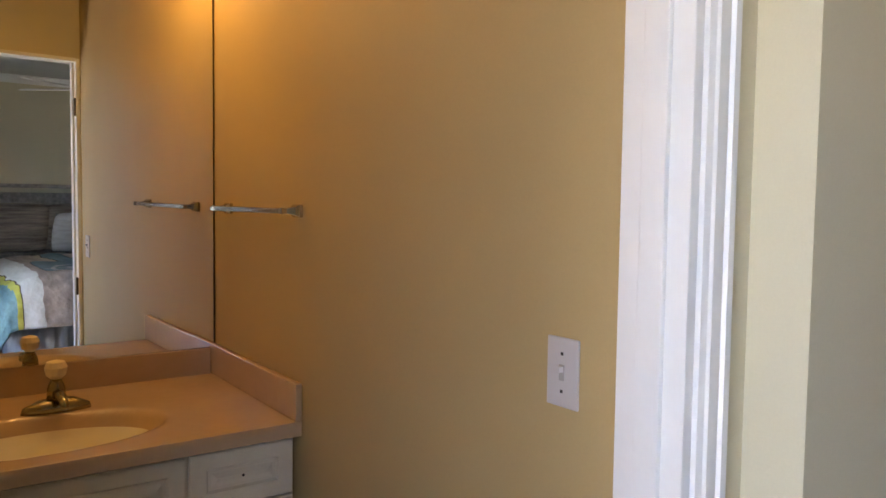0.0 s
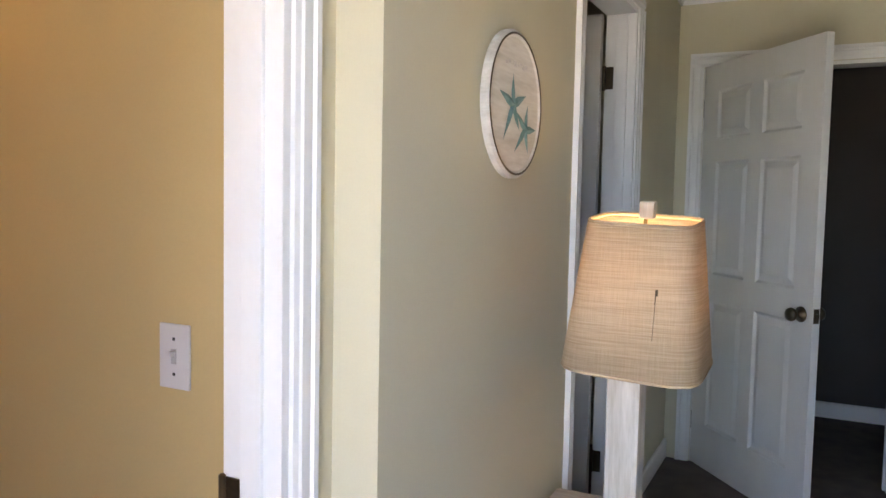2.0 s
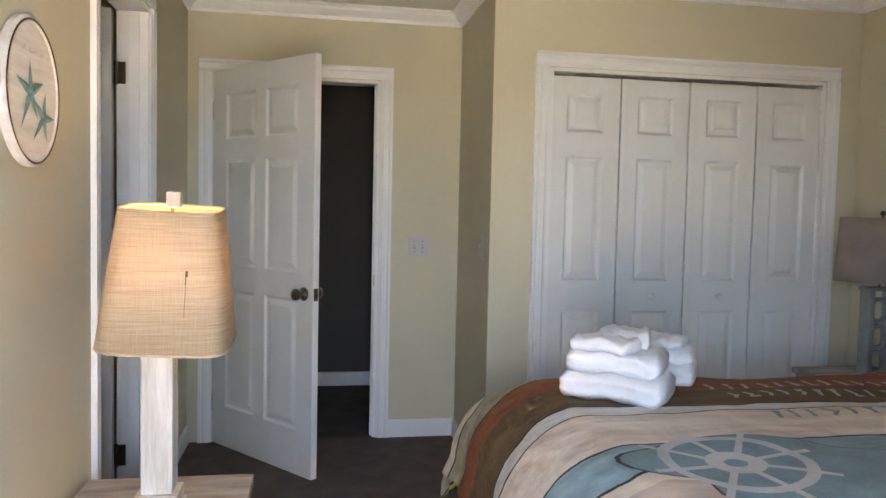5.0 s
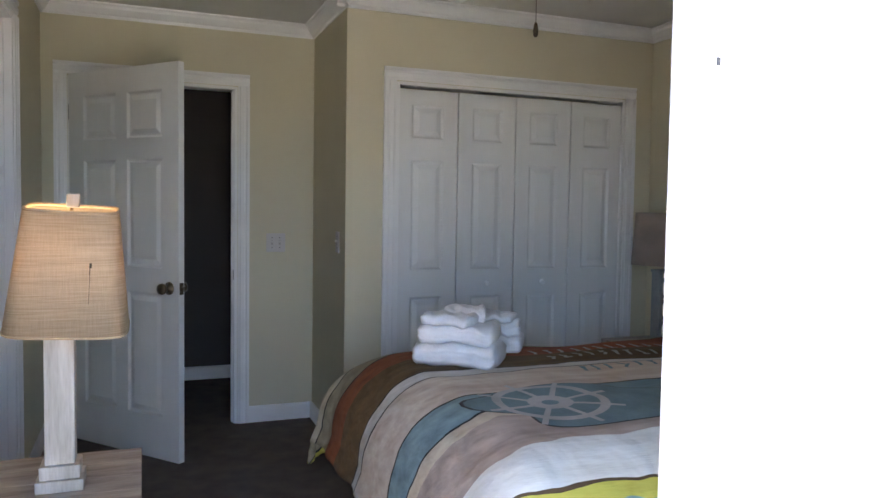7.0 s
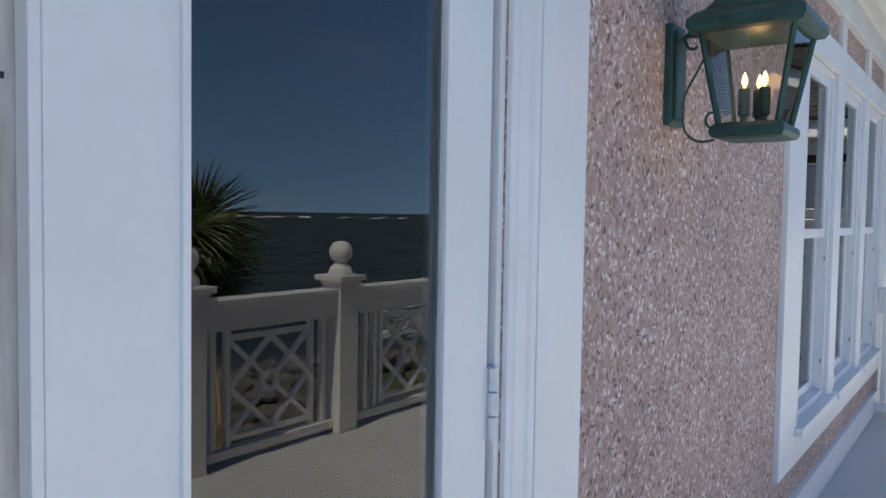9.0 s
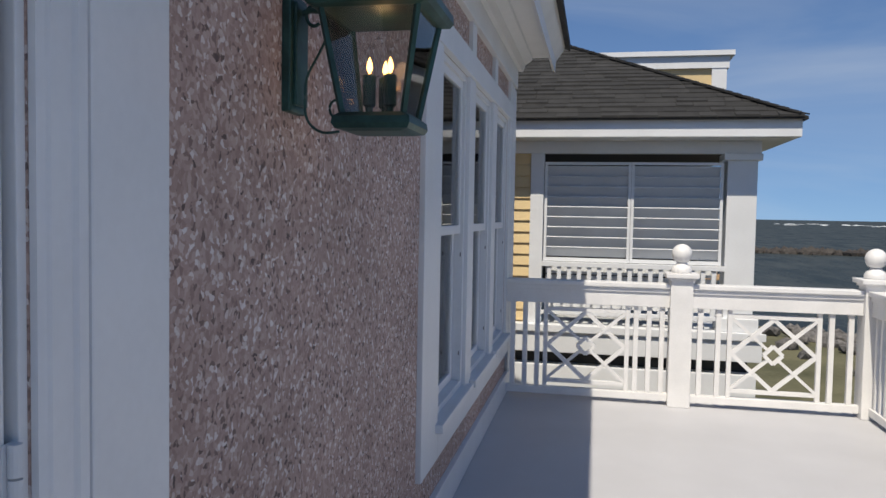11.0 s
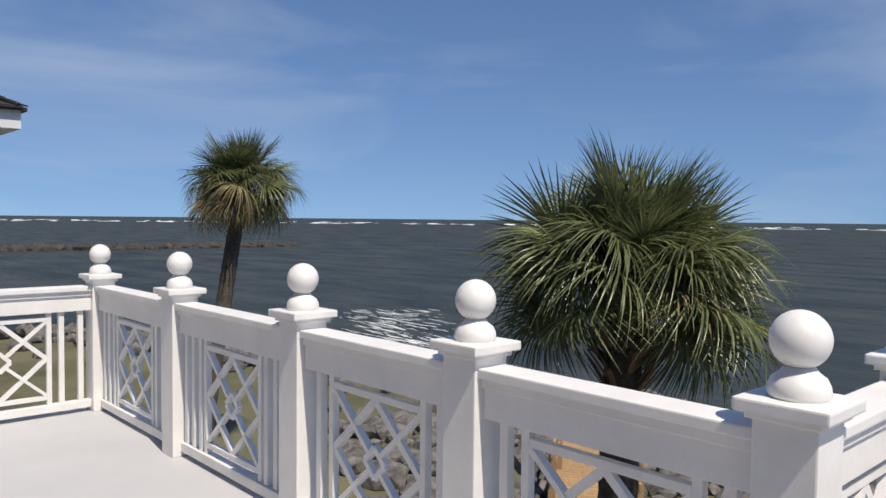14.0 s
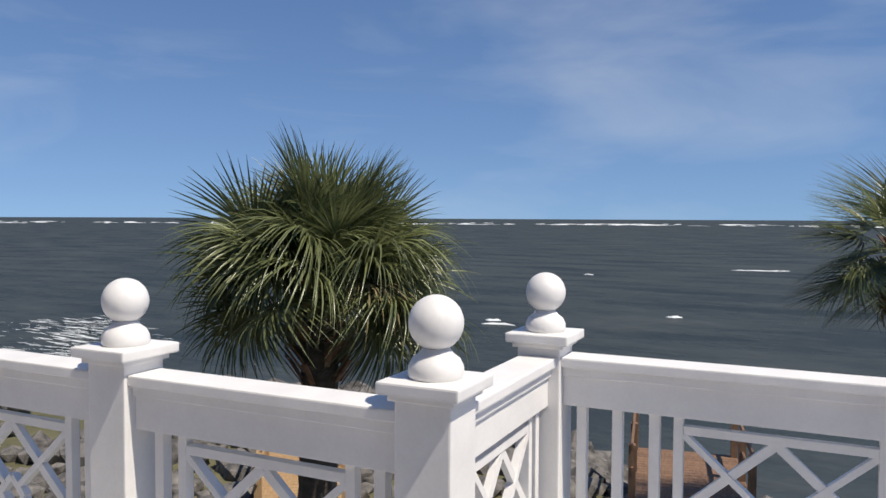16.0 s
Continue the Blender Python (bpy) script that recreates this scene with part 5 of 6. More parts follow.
tagged(setting("rip_rap_rocks", bm, ROCK, "grey granite boulders along the shore", "rocks"), kind="stuff")
bm = bmesh.new()
for k in range(620):
    u = rng.uniform(0, 1)
    rock_mesh(bm, -8 - 80 * u + rng.uniform(-2.5, 2.5), -150 + 6 * u + rng.uniform(-2.5, 2.5), SEA_Z + rng.uniform(-0.5, 0.2), rng.uniform(0.7, 1.5))
tagged(setting("jetty_rocks", bm, JETTY, "long dark rock jetty running out to sea", "jetty"), kind="stuff")


# wooden walkway on the beach below
def lumber_deck(name, cx, cy, turn, long, wide, z, label, wood=WET_WOOD):
    root = thing(name, (cx, cy, ground_z(cx, cy)), label, "walkway", "", "", turn=turn)
    base = ground_z(cx, cy)
    n_ = int(long / 0.15)
    for k in range(n_):
        bm = bmesh.new()
        box(bm, k * 0.15 - long / 2, k * 0.15 - long / 2 + 0.138, -wide / 2, wide / 2, z - base - 0.04, z - base)
        part("plank", bm, wood, root)
    for sx in (-0.46, 0, 0.46):
        for sy in (-0.47, 0.47):
            bm = bmesh.new()
            box(bm, sx * long - 0.06, sx * long + 0.06, sy * wide - 0.06, sy * wide + 0.06, -0.2, z - base + 0.9)
            part("post", bm, wood, root)
    for sy in (-0.47, 0.47):
        for h in (0.45, 0.86):
            bm = bmesh.new()
            box(bm, -long / 2, long / 2, sy * wide - 0.02, sy * wide + 0.02, z - base + h, z - base + h + 0.09)
            part("rail", bm, wood, root)


BROWN_WOOD = material("weathered_brown_lumber", (0.13, 0.07, 0.04), 0.75, second=(0.22, 0.13, 0.08), scale=6, fine=50, bump=0.3, depth=0.003, stretch=(1, 5, 1), rand=0.2)
lumber_deck("beach_walkway", -12.6, -8.9, radians(35), 4.2, 1.5, -3.4, "new yellow lumber beach walkway with rails")
lumber_deck("beach_deck", -15.2, -2.3, radians(10), 3.0, 2.0, -3.35, "brown lumber deck above the rocks", BROWN_WOOD)
lumber_deck("far_walkway", -10.5, -60.0, radians(70), 9.0, 1.5, -3.0, "weathered lumber beach stair by the jetty")


# ---- palms ----
BOOTS = material("reddish_leaf_boots", (0.10, 0.055, 0.038), 0.9, second=(0.28, 0.16, 0.11), scale=10, fine=60, bump=0.8, depth=0.01, rand=0.4)
def fan_leaf(seed, dry=False, windy=0.0, limp=(0.05, 0.4)):
    """A costapalmate leaf: stem along +x, many narrow blades fanned round its end, drooping at the tips."""
    r_ = random.Random(seed)
    bm = bmesh.new()
    stem = 0.70
    pts = [(stem * k / 5, 0, 0.08 * math.sin(math.pi * k / 10)) for k in range(6)]
    tube(bm, pts, [0.016, 0.014, 0.012, 0.010, 0.008, 0.006], 5)
    hub = Vector((stem, 0, 0.08))
    n_ = 60
    for k in range(n_):
        u = (k + 0.5) / n_ * 2 - 1
        ang = u * radians(122) + r_.uniform(-0.04, 0.04)
        ln = (0.78 - 0.22 * abs(u) ** 2) * r_.uniform(0.85, 1.1)
        ax = Vector((math.cos(ang), math.sin(ang), 0.26 - 0.22 * abs(u) + r_.uniform(-0.06, 0.06)))
        ax.normalize()
        side = Vector((-math.sin(ang), math.cos(ang), r_.uniform(-0.3, 0.3)))
        root = hub + Vector((0.16 * (1 - abs(u)) - 0.05, 0, 0))
        rows = []
        droop = r_.uniform(*limp) * (1.7 if dry else 1.0)
        for f, w in ((0.0, 0.004), (0.25, 0.012), (0.5, 0.0105), (0.72, 0.007), (0.88, 0.0035), (1.0, 0.0006)):
            p = root + ax * (ln * f) + Vector((windy * f * f * 0.3 - 0.10 * droop * f ** 3, windy * f * f * 0.5, -droop * f ** 2.6 * 0.50))
            rows.append([bm.verts.new(p - side * w), bm.verts.new(p - Vector((0, 0, 0.5 * w))), bm.verts.new(p + side * w)])
        for a, b in zip(rows, rows[1:]):
            bm.faces.new((a[0], a[1], b[1], b[0]))
            bm.faces.new((a[1], a[2], b[2], b[1]))
    me = bpy.data.meshes.new("leaf")
    bm.to_mesh(me)
    bm.free()
    me.materials.append(LEAF_DRY if dry else LEAF)
    me.shade_smooth()
    return me


GREEN_LEAVES = [fan_leaf(s) for s in (1, 2, 3, 4)]
LIMP_LEAVES = [fan_leaf(s, limp=(0.5, 1.3)) for s in (5, 6, 9)]
DRY_LEAVES = [fan_leaf(s, True, limp=(0.5, 1.0)) for s in (7, 8)]
WIND_LEAVES = [fan_leaf(s, windy=1.2) for s in (11, 12)]


def palm(place, crown, size, lean, label, seed, leaves, kinds, trunk_r=0.16, low=-58, hanging=(), dry_from=None, gap=None):
    base = Vector(place)
    root = thing("palm_tree", place, label, "palm tree", "beach palms")
    r_ = random.Random(seed)
    bm = bmesh.new()
    top_ = Vector(crown)
    n_ = 40
    pts, radii = [], []
    for k in range(n_ + 1):
        f = k / n_
        p = base.lerp(top_, f) + Vector((lean * math.sin(math.pi * f), 0, 0)) - (Vector((0, 0, 0.25)) if k == 0 else Vector())
        pts.append(p)
        radii.append(trunk_r * (1.15 - 0.25 * f + 0.05 * (k % 2)) * (1.25 if f > 0.9 else 1.0))
    tube(bm, pts, radii, 12)
    part("trunk", bm, TRUNK, root, "rough grey-brown palm trunk")
    for k in range(100):
        a, h = r_.uniform(0, 6.28), r_.uniform(-0.95, 0.1) * size
        p = top_ + Vector((math.cos(a) * trunk_r, math.sin(a) * trunk_r, h))
        bm = bmesh.new()
        bar(bm, p, p + Vector((math.cos(a) * 0.16, math.sin(a) * 0.16, 0.22)) * size, 0.05 * size, 0.012)
        part("leaf_boot", bm, BOOTS, root)
    spots = [(k * 2.39996 + r_.uniform(-0.25, 0.25), 70 - (70 - low) * ((k + 0.5) / leaves) ** 0.9 + r_.uniform(-14, 14)) for k in range(leaves)]
    if gap is not None:
        spots = [(a, e) for a, e in spots if e > 26 or math.cos(a - radians(gap)) < 0.8]
    spots = [(a, e, r_.uniform(-34, 34)) for a, e in spots] + [(radians(a), e, q) for a, e, q in hanging]
    for az, el, roll in spots:
        dry = r_.random() < 0.75 if dry_from is not None and el < dry_from else low - 16 < el < low + 14 and r_.random() < 0.4
        me = r_.choice(DRY_LEAVES if dry else LIMP_LEAVES if el < 32 and kinds is GREEN_LEAVES else kinds)
        ob = new("leaf", me)
        ob.parent = root
        s = size * r_.uniform(0.82, 1.1) * (1.04 - 0.16 * max(0.0, math.sin(radians(el))))
        ob.matrix_local = Matrix.Translation(top_ - base + Vector((0, 0, 0.05))) @ Euler((radians(roll), -radians(el), az), "XYZ").to_matrix().to_4x4() @ Matrix.Scale(s, 4)


palm((-7.35, -4.9, ground_z(-7.35, -4.9)), (-7.07, -4.66, 0.66), 1.02, 0.05, "large green cabbage palm close to the balcony", 3, 66, GREEN_LEAVES, 0.19, low=-14, gap=-53, hanging=((-50, 16, 40), (-63, 8, -50), (-45, 2, 65), (-58, -20, 70), (-50, -30, 55), (118, -40, -70), (104, -36, 40), (132, -30, -60), (128, 2, 60), (120, 14, -50), (-54, 40, 30), (-72, 50, -40), (-38, 34, 55), (126, 40, -30), (108, 50, 40), (142, 34, -55), (36, 46, 20), (-100, 44, -25)))
palm((-8.05, -16.2, ground_z(-8.05, -16.2)), (-9.06, -16.1, 2.0), 0.96, 0.0, "tall slender cabbage palm with a browning crown", 9, 70, GREEN_LEAVES, 0.17, low=-48, dry_from=-8)
palm((-13.8, 1.1, ground_z(-13.8, 1.1)), (-13.4, 0.78, 0.85), 0.95, 0.1, "dark wind-blown cabbage palm", 14, 34, WIND_LEAVES, 0.16, low=-70)

# ---- bedroom things ----
BED_X0, BED_X1, BED_FOOT, BED_HEAD, BED_TOP = 0.93, 2.50, -1.00, -2.86, 0.715
bed = thing("bed", ((BED_X0 + BED_X1) / 2, -1.95, 0), "queen bed with grey plank headboard and pale linen skirt", "bed")
bm = bmesh.new()
box(bm, BED_X0 + 0.04, BED_X1 - 0.04, BED_HEAD, BED_FOOT - 0.05, 0.36, 0.66, 0.05)
part("mattress", bm, SHEET, bed)
bm = bmesh.new()
box(bm, BED_X0 + 0.06, BED_X1 - 0.06, BED_HEAD, BED_FOOT - 0.08, 0.14, 0.355, 0.01)
part("box_spring", bm, SHEET, bed)
bm = bmesh.new()
loop = [(BED_X1 - 0.03, BED_HEAD + 0.02), (BED_X1 - 0.03, BED_FOOT - 0.05), (BED_X0 + 0.03, BED_FOOT - 0.05), (BED_X0 + 0.03, BED_HEAD + 0.02)]
rows = []
for (ax, ay), (bx, by) in zip(loop, loop[1:]):
    n_ = 60
    d = Vector((bx - ax, by - ay, 0))
    nrm = Vector((d.y, -d.x, 0)).normalized() * -1
    for k in range(n_):
        p = Vector((ax, ay, 0)) + d * (k / n_)
        w = 0.012 * math.sin(k * 1.7) + 0.006 * math.sin(k * 0.61)
        rows.append([bm.verts.new((p.x + nrm.x * w, p.y + nrm.y * w, 0.36)), bm.verts.new((p.x + nrm.x * w * 2.2, p.y + nrm.y * w * 2.2, 0.02))])
for a, b in zip(rows, rows[1:]):
    bm.faces.new((a[0], b[0], b[1], a[1]))
ob = part("bed_skirt", bm, SHEET, bed, "pale gathered bed skirt", True)
ob.modifiers.new("thick", "SOLIDIFY").thickness = 0.004
for sx in (BED_X0 + 0.1, BED_X1 - 0.1):
    for sy in (BED_HEAD + 0.1, BED_FOOT - 0.16):
        bm = bmesh.new()
        box(bm, sx - 0.03, sx + 0.03, sy - 0.03, sy + 0.03, 0, 0.139)
        part("leg", bm, BRASS, bed)
for k in range(6):
    z = 0.42 + 0.15 * k
    bm = bmesh.new()
    box(bm, BED_X0 + 0.02, BED_X1 - 0.07, -2.985, -2.955, z, z + 0.146, 0.003)
    part("headboard_plank", bm, GREY_WOOD, bed)
for x in (BED_X0 - 0.02, BED_X1 - 0.07):
    bm = bmesh.new()
    box(bm, x, x + 0.06, -3.0, -2.94, 0, 1.36, 0.004)
    part("headboard_post", bm, GREY_WOOD, bed)
bm = bmesh.new()
box(bm, BED_X0 - 0.03, BED_X1, -3.005, -2.93, 1.361, 1.40, 0.004)
part("headboard_cap", bm, GREY_WOOD, bed)

# comforter draped over the bed
comforter = thing("comforter", ((BED_X0 + BED_X1) / 2, -1.9, 0.3), "printed beach comforter of brown, rust, cream and teal plank stripes", "comforter")
bm = bmesh.new()
uv = bm.loops.layers.uv.new("UVMap")
half_w, over, rad = (BED_X1 - BED_X0) / 2, 0.45, 0.30
midx = (BED_X0 + BED_X1) / 2


def drape(s, edge):
    """Along-cloth distance to (outward run, drop) past a rounded edge."""
    if s <= edge - rad:
        return s, 0.0
    a = (s - (edge - rad)) / rad
    if a < math.pi / 2:
        return edge - rad + rad * math.sin(a), rad * (1 - math.cos(a))
    extra = s - (edge - rad) - rad * math.pi / 2
    return edge + 0.35 * extra, rad + extra * 0.9


S, T = 110, 90
verts = []
for i in range(S + 1):
    col = []
    u = i / S
    s = (1 - 2 * u) * (half_w + over)
    for j in range(T + 1):
        v = j / T
        t_ = v * (1.86 + over)
        ox, dx = drape(abs(s), half_w + 0.08)
        oy, dy = drape(t_, 2.06)
        drop = (dx ** 3 + dy ** 3) ** (1 / 3)
        x = midx + math.copysign(ox, s)
        y = BED_HEAD + 0.30 + oy * (1.86 - 0.30) / 1.86 if oy <= 1.86 else BED_FOOT + (oy - 1.86)
        wr = 0.012 * noise.noise(Vector((x * 3, y * 3, 1))) + 0.014 * noise.noise(Vector((x * 7, y * 2.0, 3)))
        fl = min(1.0, drop / 0.35)
        pleat = 0.030 * fl * (noise.noise(Vector((s * 7, 4, 0))) if dy > dx else noise.noise(Vector((t_ * 7, 9, 0))))
        z = BED_TOP - drop + wr * (1 - fl) + 0.03 * (1 - fl) * (1 - (s / half_w) ** 2) * 0.5
        col.append(bm.verts.new((x + (math.copysign(pleat, s) if dx > dy else 0), y + (pleat if dy >= dx else 0), max(z, 0.20))))
    verts.append(col)
for i in range(S):
    for j in range(T):
        f = bm.faces.new((verts[i][j], verts[i + 1][j], verts[i + 1][j + 1], verts[i][j + 1]))
        for lp, (a, b) in zip(f.loops, ((i, j), (i + 1, j), (i + 1, j + 1), (i, j + 1))):
            lp[uv].uv = (a / S, b / T)
ob = part("cover", bm, COMFORTER, comforter, "", True)
thick = ob.modifiers.new("thick", "SOLIDIFY")
thick.thickness, thick.offset = 0.014, 0.0


def top_z(x, y):
    s = midx - x
    return BED_TOP + 0.012 * noise.noise(Vector((x * 3, y * 3, 1))) + 0.014 * noise.noise(Vector((x * 7, y * 2.0, 3))) + 0.015 * (1 - (s / half_w) ** 2)


PALE_PRINT = material("pale_grey_print", (0.46, 0.46, 0.45), 0.9, vary=0.15, scale=10, fine=90, bump=0.3)
TEAL_PRINT = material("grey_teal_print", (0.17, 0.26, 0.28), 0.9, vary=0.2, scale=9, fine=90, bump=0.3)


def printed(nm, pts, w, mat, closed=False):
    """A narrow printed line lying on the comforter's top."""
    bm = bmesh.new()
    pts = [Vector(p) for p in pts]
    rows = []
    n_ = len(pts)
    for k, p in enumerate(pts):
        a = pts[(k - 1) % n_] if closed or k > 0 else p
        b = pts[(k + 1) % n_] if closed or k < n_ - 1 else p
        d = (b - a).normalized()
        side = Vector((-d.y, d.x)) * w / 2
        rows.append([bm.verts.new((q.x, q.y, top_z(q.x, q.y) + 0.0095)) for q in (p - side, p + side)])
    for k in range(n_ if closed else n_ - 1):
        a, b = rows[k], rows[(k + 1) % n_]
        bm.faces.new((a[0], a[1], b[1], b[0]))
    part(nm, bm, mat, comforter)


def printed_patch(nm, cx, cy, rx, ry, mat, rim):
    """An irregular printed patch on the comforter's top, with a dark outline."""
    for k_, grow, lift, m_ in ((0, 1.0, 0.0086, mat), (1, 1.03, 0.0080, rim)):
        bm = bmesh.new()
        n_ = 48
        rings = []
        for q in range(7):
            f = q / 6
            row = []
            for k in range(n_):
                a = 2 * math.pi * k / n_
                r = f * grow * (1 + 0.22 * math.sin(2 * a + 0.7) + 0.10 * math.sin(5 * a + 1.3))
                x, y = cx + rx * r * math.cos(a), cy + ry * r * math.sin(a)
                row.append(bm.verts.new((x, y, top_z(x, y) + lift)))
            rings.append(row)
        for a, b in zip(rings, rings[1:]):
            for k in range(n_):
                bm.faces.new((a[k], b[k], b[(k + 1) % n_], a[(k + 1) % n_]))
        bmesh.ops.remove_doubles(bm, verts=bm.verts, dist=1e-5)
        part(nm if not k_ else "print_outline", bm, m_, comforter)


WX, WY = 1.42, -1.28
printed_patch("teal_print_patch", WX - 0.05, WY - 0.12, 0.19, 0.40, TEAL_PRINT, DARK)
for r, w in ((0.17, 0.03), (0.05, 0.045)):
    printed("ship_wheel_ring", [(WX + r * math.cos(a), WY + r * math.sin(a)) for a in [2 * math.pi * k / 40 for k in range(40)]], w, PALE_PRINT, True)
for k in range(8):
    a = math.pi * k / 4 + 0.2
    printed("ship_wheel_spoke", [(WX + r * math.cos(a), WY + r * math.sin(a)) for r in (0.06, 0.10, 0.15, 0.19, 0.23)], 0.018, PALE_PRINT)
rng = random.Random(21)
for x, n_, mat in ((2.02, 16, PALE_PRINT), (2.17, 15, PALE_PRINT), (1.78, 11, TEAL_PRINT)):
    y = -1.62
    for k in range(n_):
        w = rng.uniform(0.03, 0.055)
        printed("print_mark", [(x - 0.035, y), (x - 0.01, y - w * rng.uniform(0.1, 0.5)), (x + 0.035, y - w * rng.uniform(0, 0.4))], 0.014, mat)
        if rng.random() < 0.6:
            printed("print_mark", [(x + rng.choice((-0.03, 0.0, 0.03)), y), (x + rng.choice((-0.03, 0.0, 0.03)), y - w * 0.7)], 0.012, mat)
        y -= w + 0.02

# pillows
SHAM = material("brown_plank_print_sham", (0.10, 0.075, 0.055), 0.9, second=(0.38, 0.32, 0.26), scale=5, fine=60, bump=0.3, depth=0.004, stretch=(0.6, 1, 7))
for nm, x, y, tilt, mat, lab in (("throw_pillow", 1.72, -2.56, 62, None, "square throw pillow printed with rows of beach words"), ("bed_pillow", 1.80, -2.76, 70, SHAM, "plump brown striped sham pillow against the headboard"), ("bed_pillow", 1.20, -2.76, 70, SHAM, "plump brown striped sham pillow against the headboard")):
    bm = bmesh.new()
    w, h, d = (0.22, 0.22, 0.07) if mat is None else (0.34, 0.25, 0.09)
    n_ = 14
    for side in (-1, 1):
        g = {}
        for i in range(n_ + 1):
            for j in range(n_ + 1):
                a, b = 2 * i / n_ - 1, 2 * j / n_ - 1
                puff = (1 - a ** 4) * (1 - b ** 4)
                g[i, j] = bm.verts.new((a * w * (1 - 0.08 * b * b), b * h * (1 - 0.08 * a * a), side * d * puff ** 0.6))
        for i in range(n_):
            for j in range(n_):
                bm.faces.new((g[i, j], g[i + 1, j], g[i + 1, j + 1], g[i, j + 1]))
    bmesh.ops.remove_doubles(bm, verts=bm.verts, dist=1e-4)
    mt = Matrix.Translation((x, y, BED_TOP + h * math.sin(radians(tilt)) + 0.035)) @ Matrix.Rotation(radians(tilt), 4, "X")
    bmesh.ops.transform(bm, matrix=mt, verts=bm.verts)
    root = thing(nm, (x, y, BED_TOP + 0.02), lab, "pillow")
    part("cushion", bm, mat or PLAQUE_WHITE, root, "", True)
    if mat is None:
        tones = (material("black_print", (0.04, 0.04, 0.045), 0.9, bump=0.2), material("red_print", (0.40, 0.10, 0.08), 0.9, bump=0.2), TEAL_PRINT)
        for k in range(5):
            for q in range(6):
                bm = bmesh.new()
                cx, cy = -0.155 + 0.062 * q, 0.14 - 0.07 * k
                if k in (1, 3):
                    box(bm, cx - 0.03, cx + 0.03, cy - 0.028, cy + 0.028, 0.058, 0.071)
                else:
                    box(bm, cx - 0.018, cx + 0.016, cy - 0.02, cy + 0.02, 0.058, 0.071)
                bmesh.ops.transform(bm, matrix=mt, verts=bm.verts)
                part("print_block", bm, tones[(k * 2 + q // 5) % 3], root)


# folded towels
def towel(x, y, z, w, d, h, turn, label):
    """A folded towel: rolled folds at the front, soft bulging layers."""
    root = thing("folded_towel", (x, y, z), label, "towel", "white towels on the bed", "", turn=turn or 1e-9)
    layers = 1
    for k in range(layers):
        bm = bmesh.new()
        lh = h / layers
        z0 = k * lh
        n_, m_ = 22, 22
        ring = []
        for i in range(n_ + 1):
            u = 2 * i / n_ - 1
            row = []
            for j in range(m_ * 2):
                a = 2 * math.pi * j / (m_ * 2)
                cx = math.copysign(abs(math.cos(a)) ** 0.55, math.cos(a)) * (1 - 0.09 * math.exp(-(math.sin(a) / 0.16) ** 2) * (h > 0.05))
                cz = math.copysign(abs(math.sin(a)) ** 0.7, math.sin(a))
                sag = 0.004 * noise.noise(Vector((u * 3 + k, cx * 2, k * 5.1 + x * 9)))
                edge = math.sqrt(max(0.0, 1 - abs(u) ** 14))
                row.append(bm.verts.new((u * w / 2 * (1 - 0.015 * k) + 0.004 * noise.noise(Vector((cx, u, k))), cx * d / 2 * (0.92 + 0.08 * edge), z0 + lh / 2 + cz * lh * 0.56 * (0.72 + 0.28 * edge) * (1.0 - 0.10 * abs(cx) ** 4) + sag * 3.0)))
            ring.append(row)
        for i in range(n_):
            for j in range(m_ * 2):
                bm.faces.new((ring[i][j], ring[i + 1][j], ring[i + 1][(j + 1) % (m_ * 2)], ring[i][(j + 1) % (m_ * 2)]))
        bm.faces.new(ring[0][::-1])
        bm.faces.new(ring[-1])
        part("fold", bm, TOWEL, root, "", True)


TZ = BED_TOP + 0.012
STACK = radians(52)
towel(2.07, -1.25, TZ, 0.32, 0.26, 0.088, STACK, "thick folded white bath towel at the bottom of a stack")
towel(2.075, -1.25, TZ + 0.084, 0.29, 0.24, 0.076, STACK + 0.06, "thick folded white bath towel in a stack")
towel(2.055, -1.20, TZ + 0.156, 0.19, 0.16, 0.044, STACK - 0.1, "small folded white hand towel on a stack")
towel(2.12, -1.29, TZ + 0.156, 0.16, 0.15, 0.058, STACK + 0.2, "small folded white washcloths on a stack")
towel(2.30, -1.52, TZ, 0.22, 0.22, 0.070, STACK + 0.1, "folded white bath towel of a second stack")
towel(2.30, -1.52, TZ + 0.068, 0.20, 0.20, 0.062, STACK + 0.15, "folded white bath towel of a second stack")
towel(2.30, -1.51, TZ + 0.126, 0.17, 0.16, 0.035, STACK, "small folded white towel on a second stack")


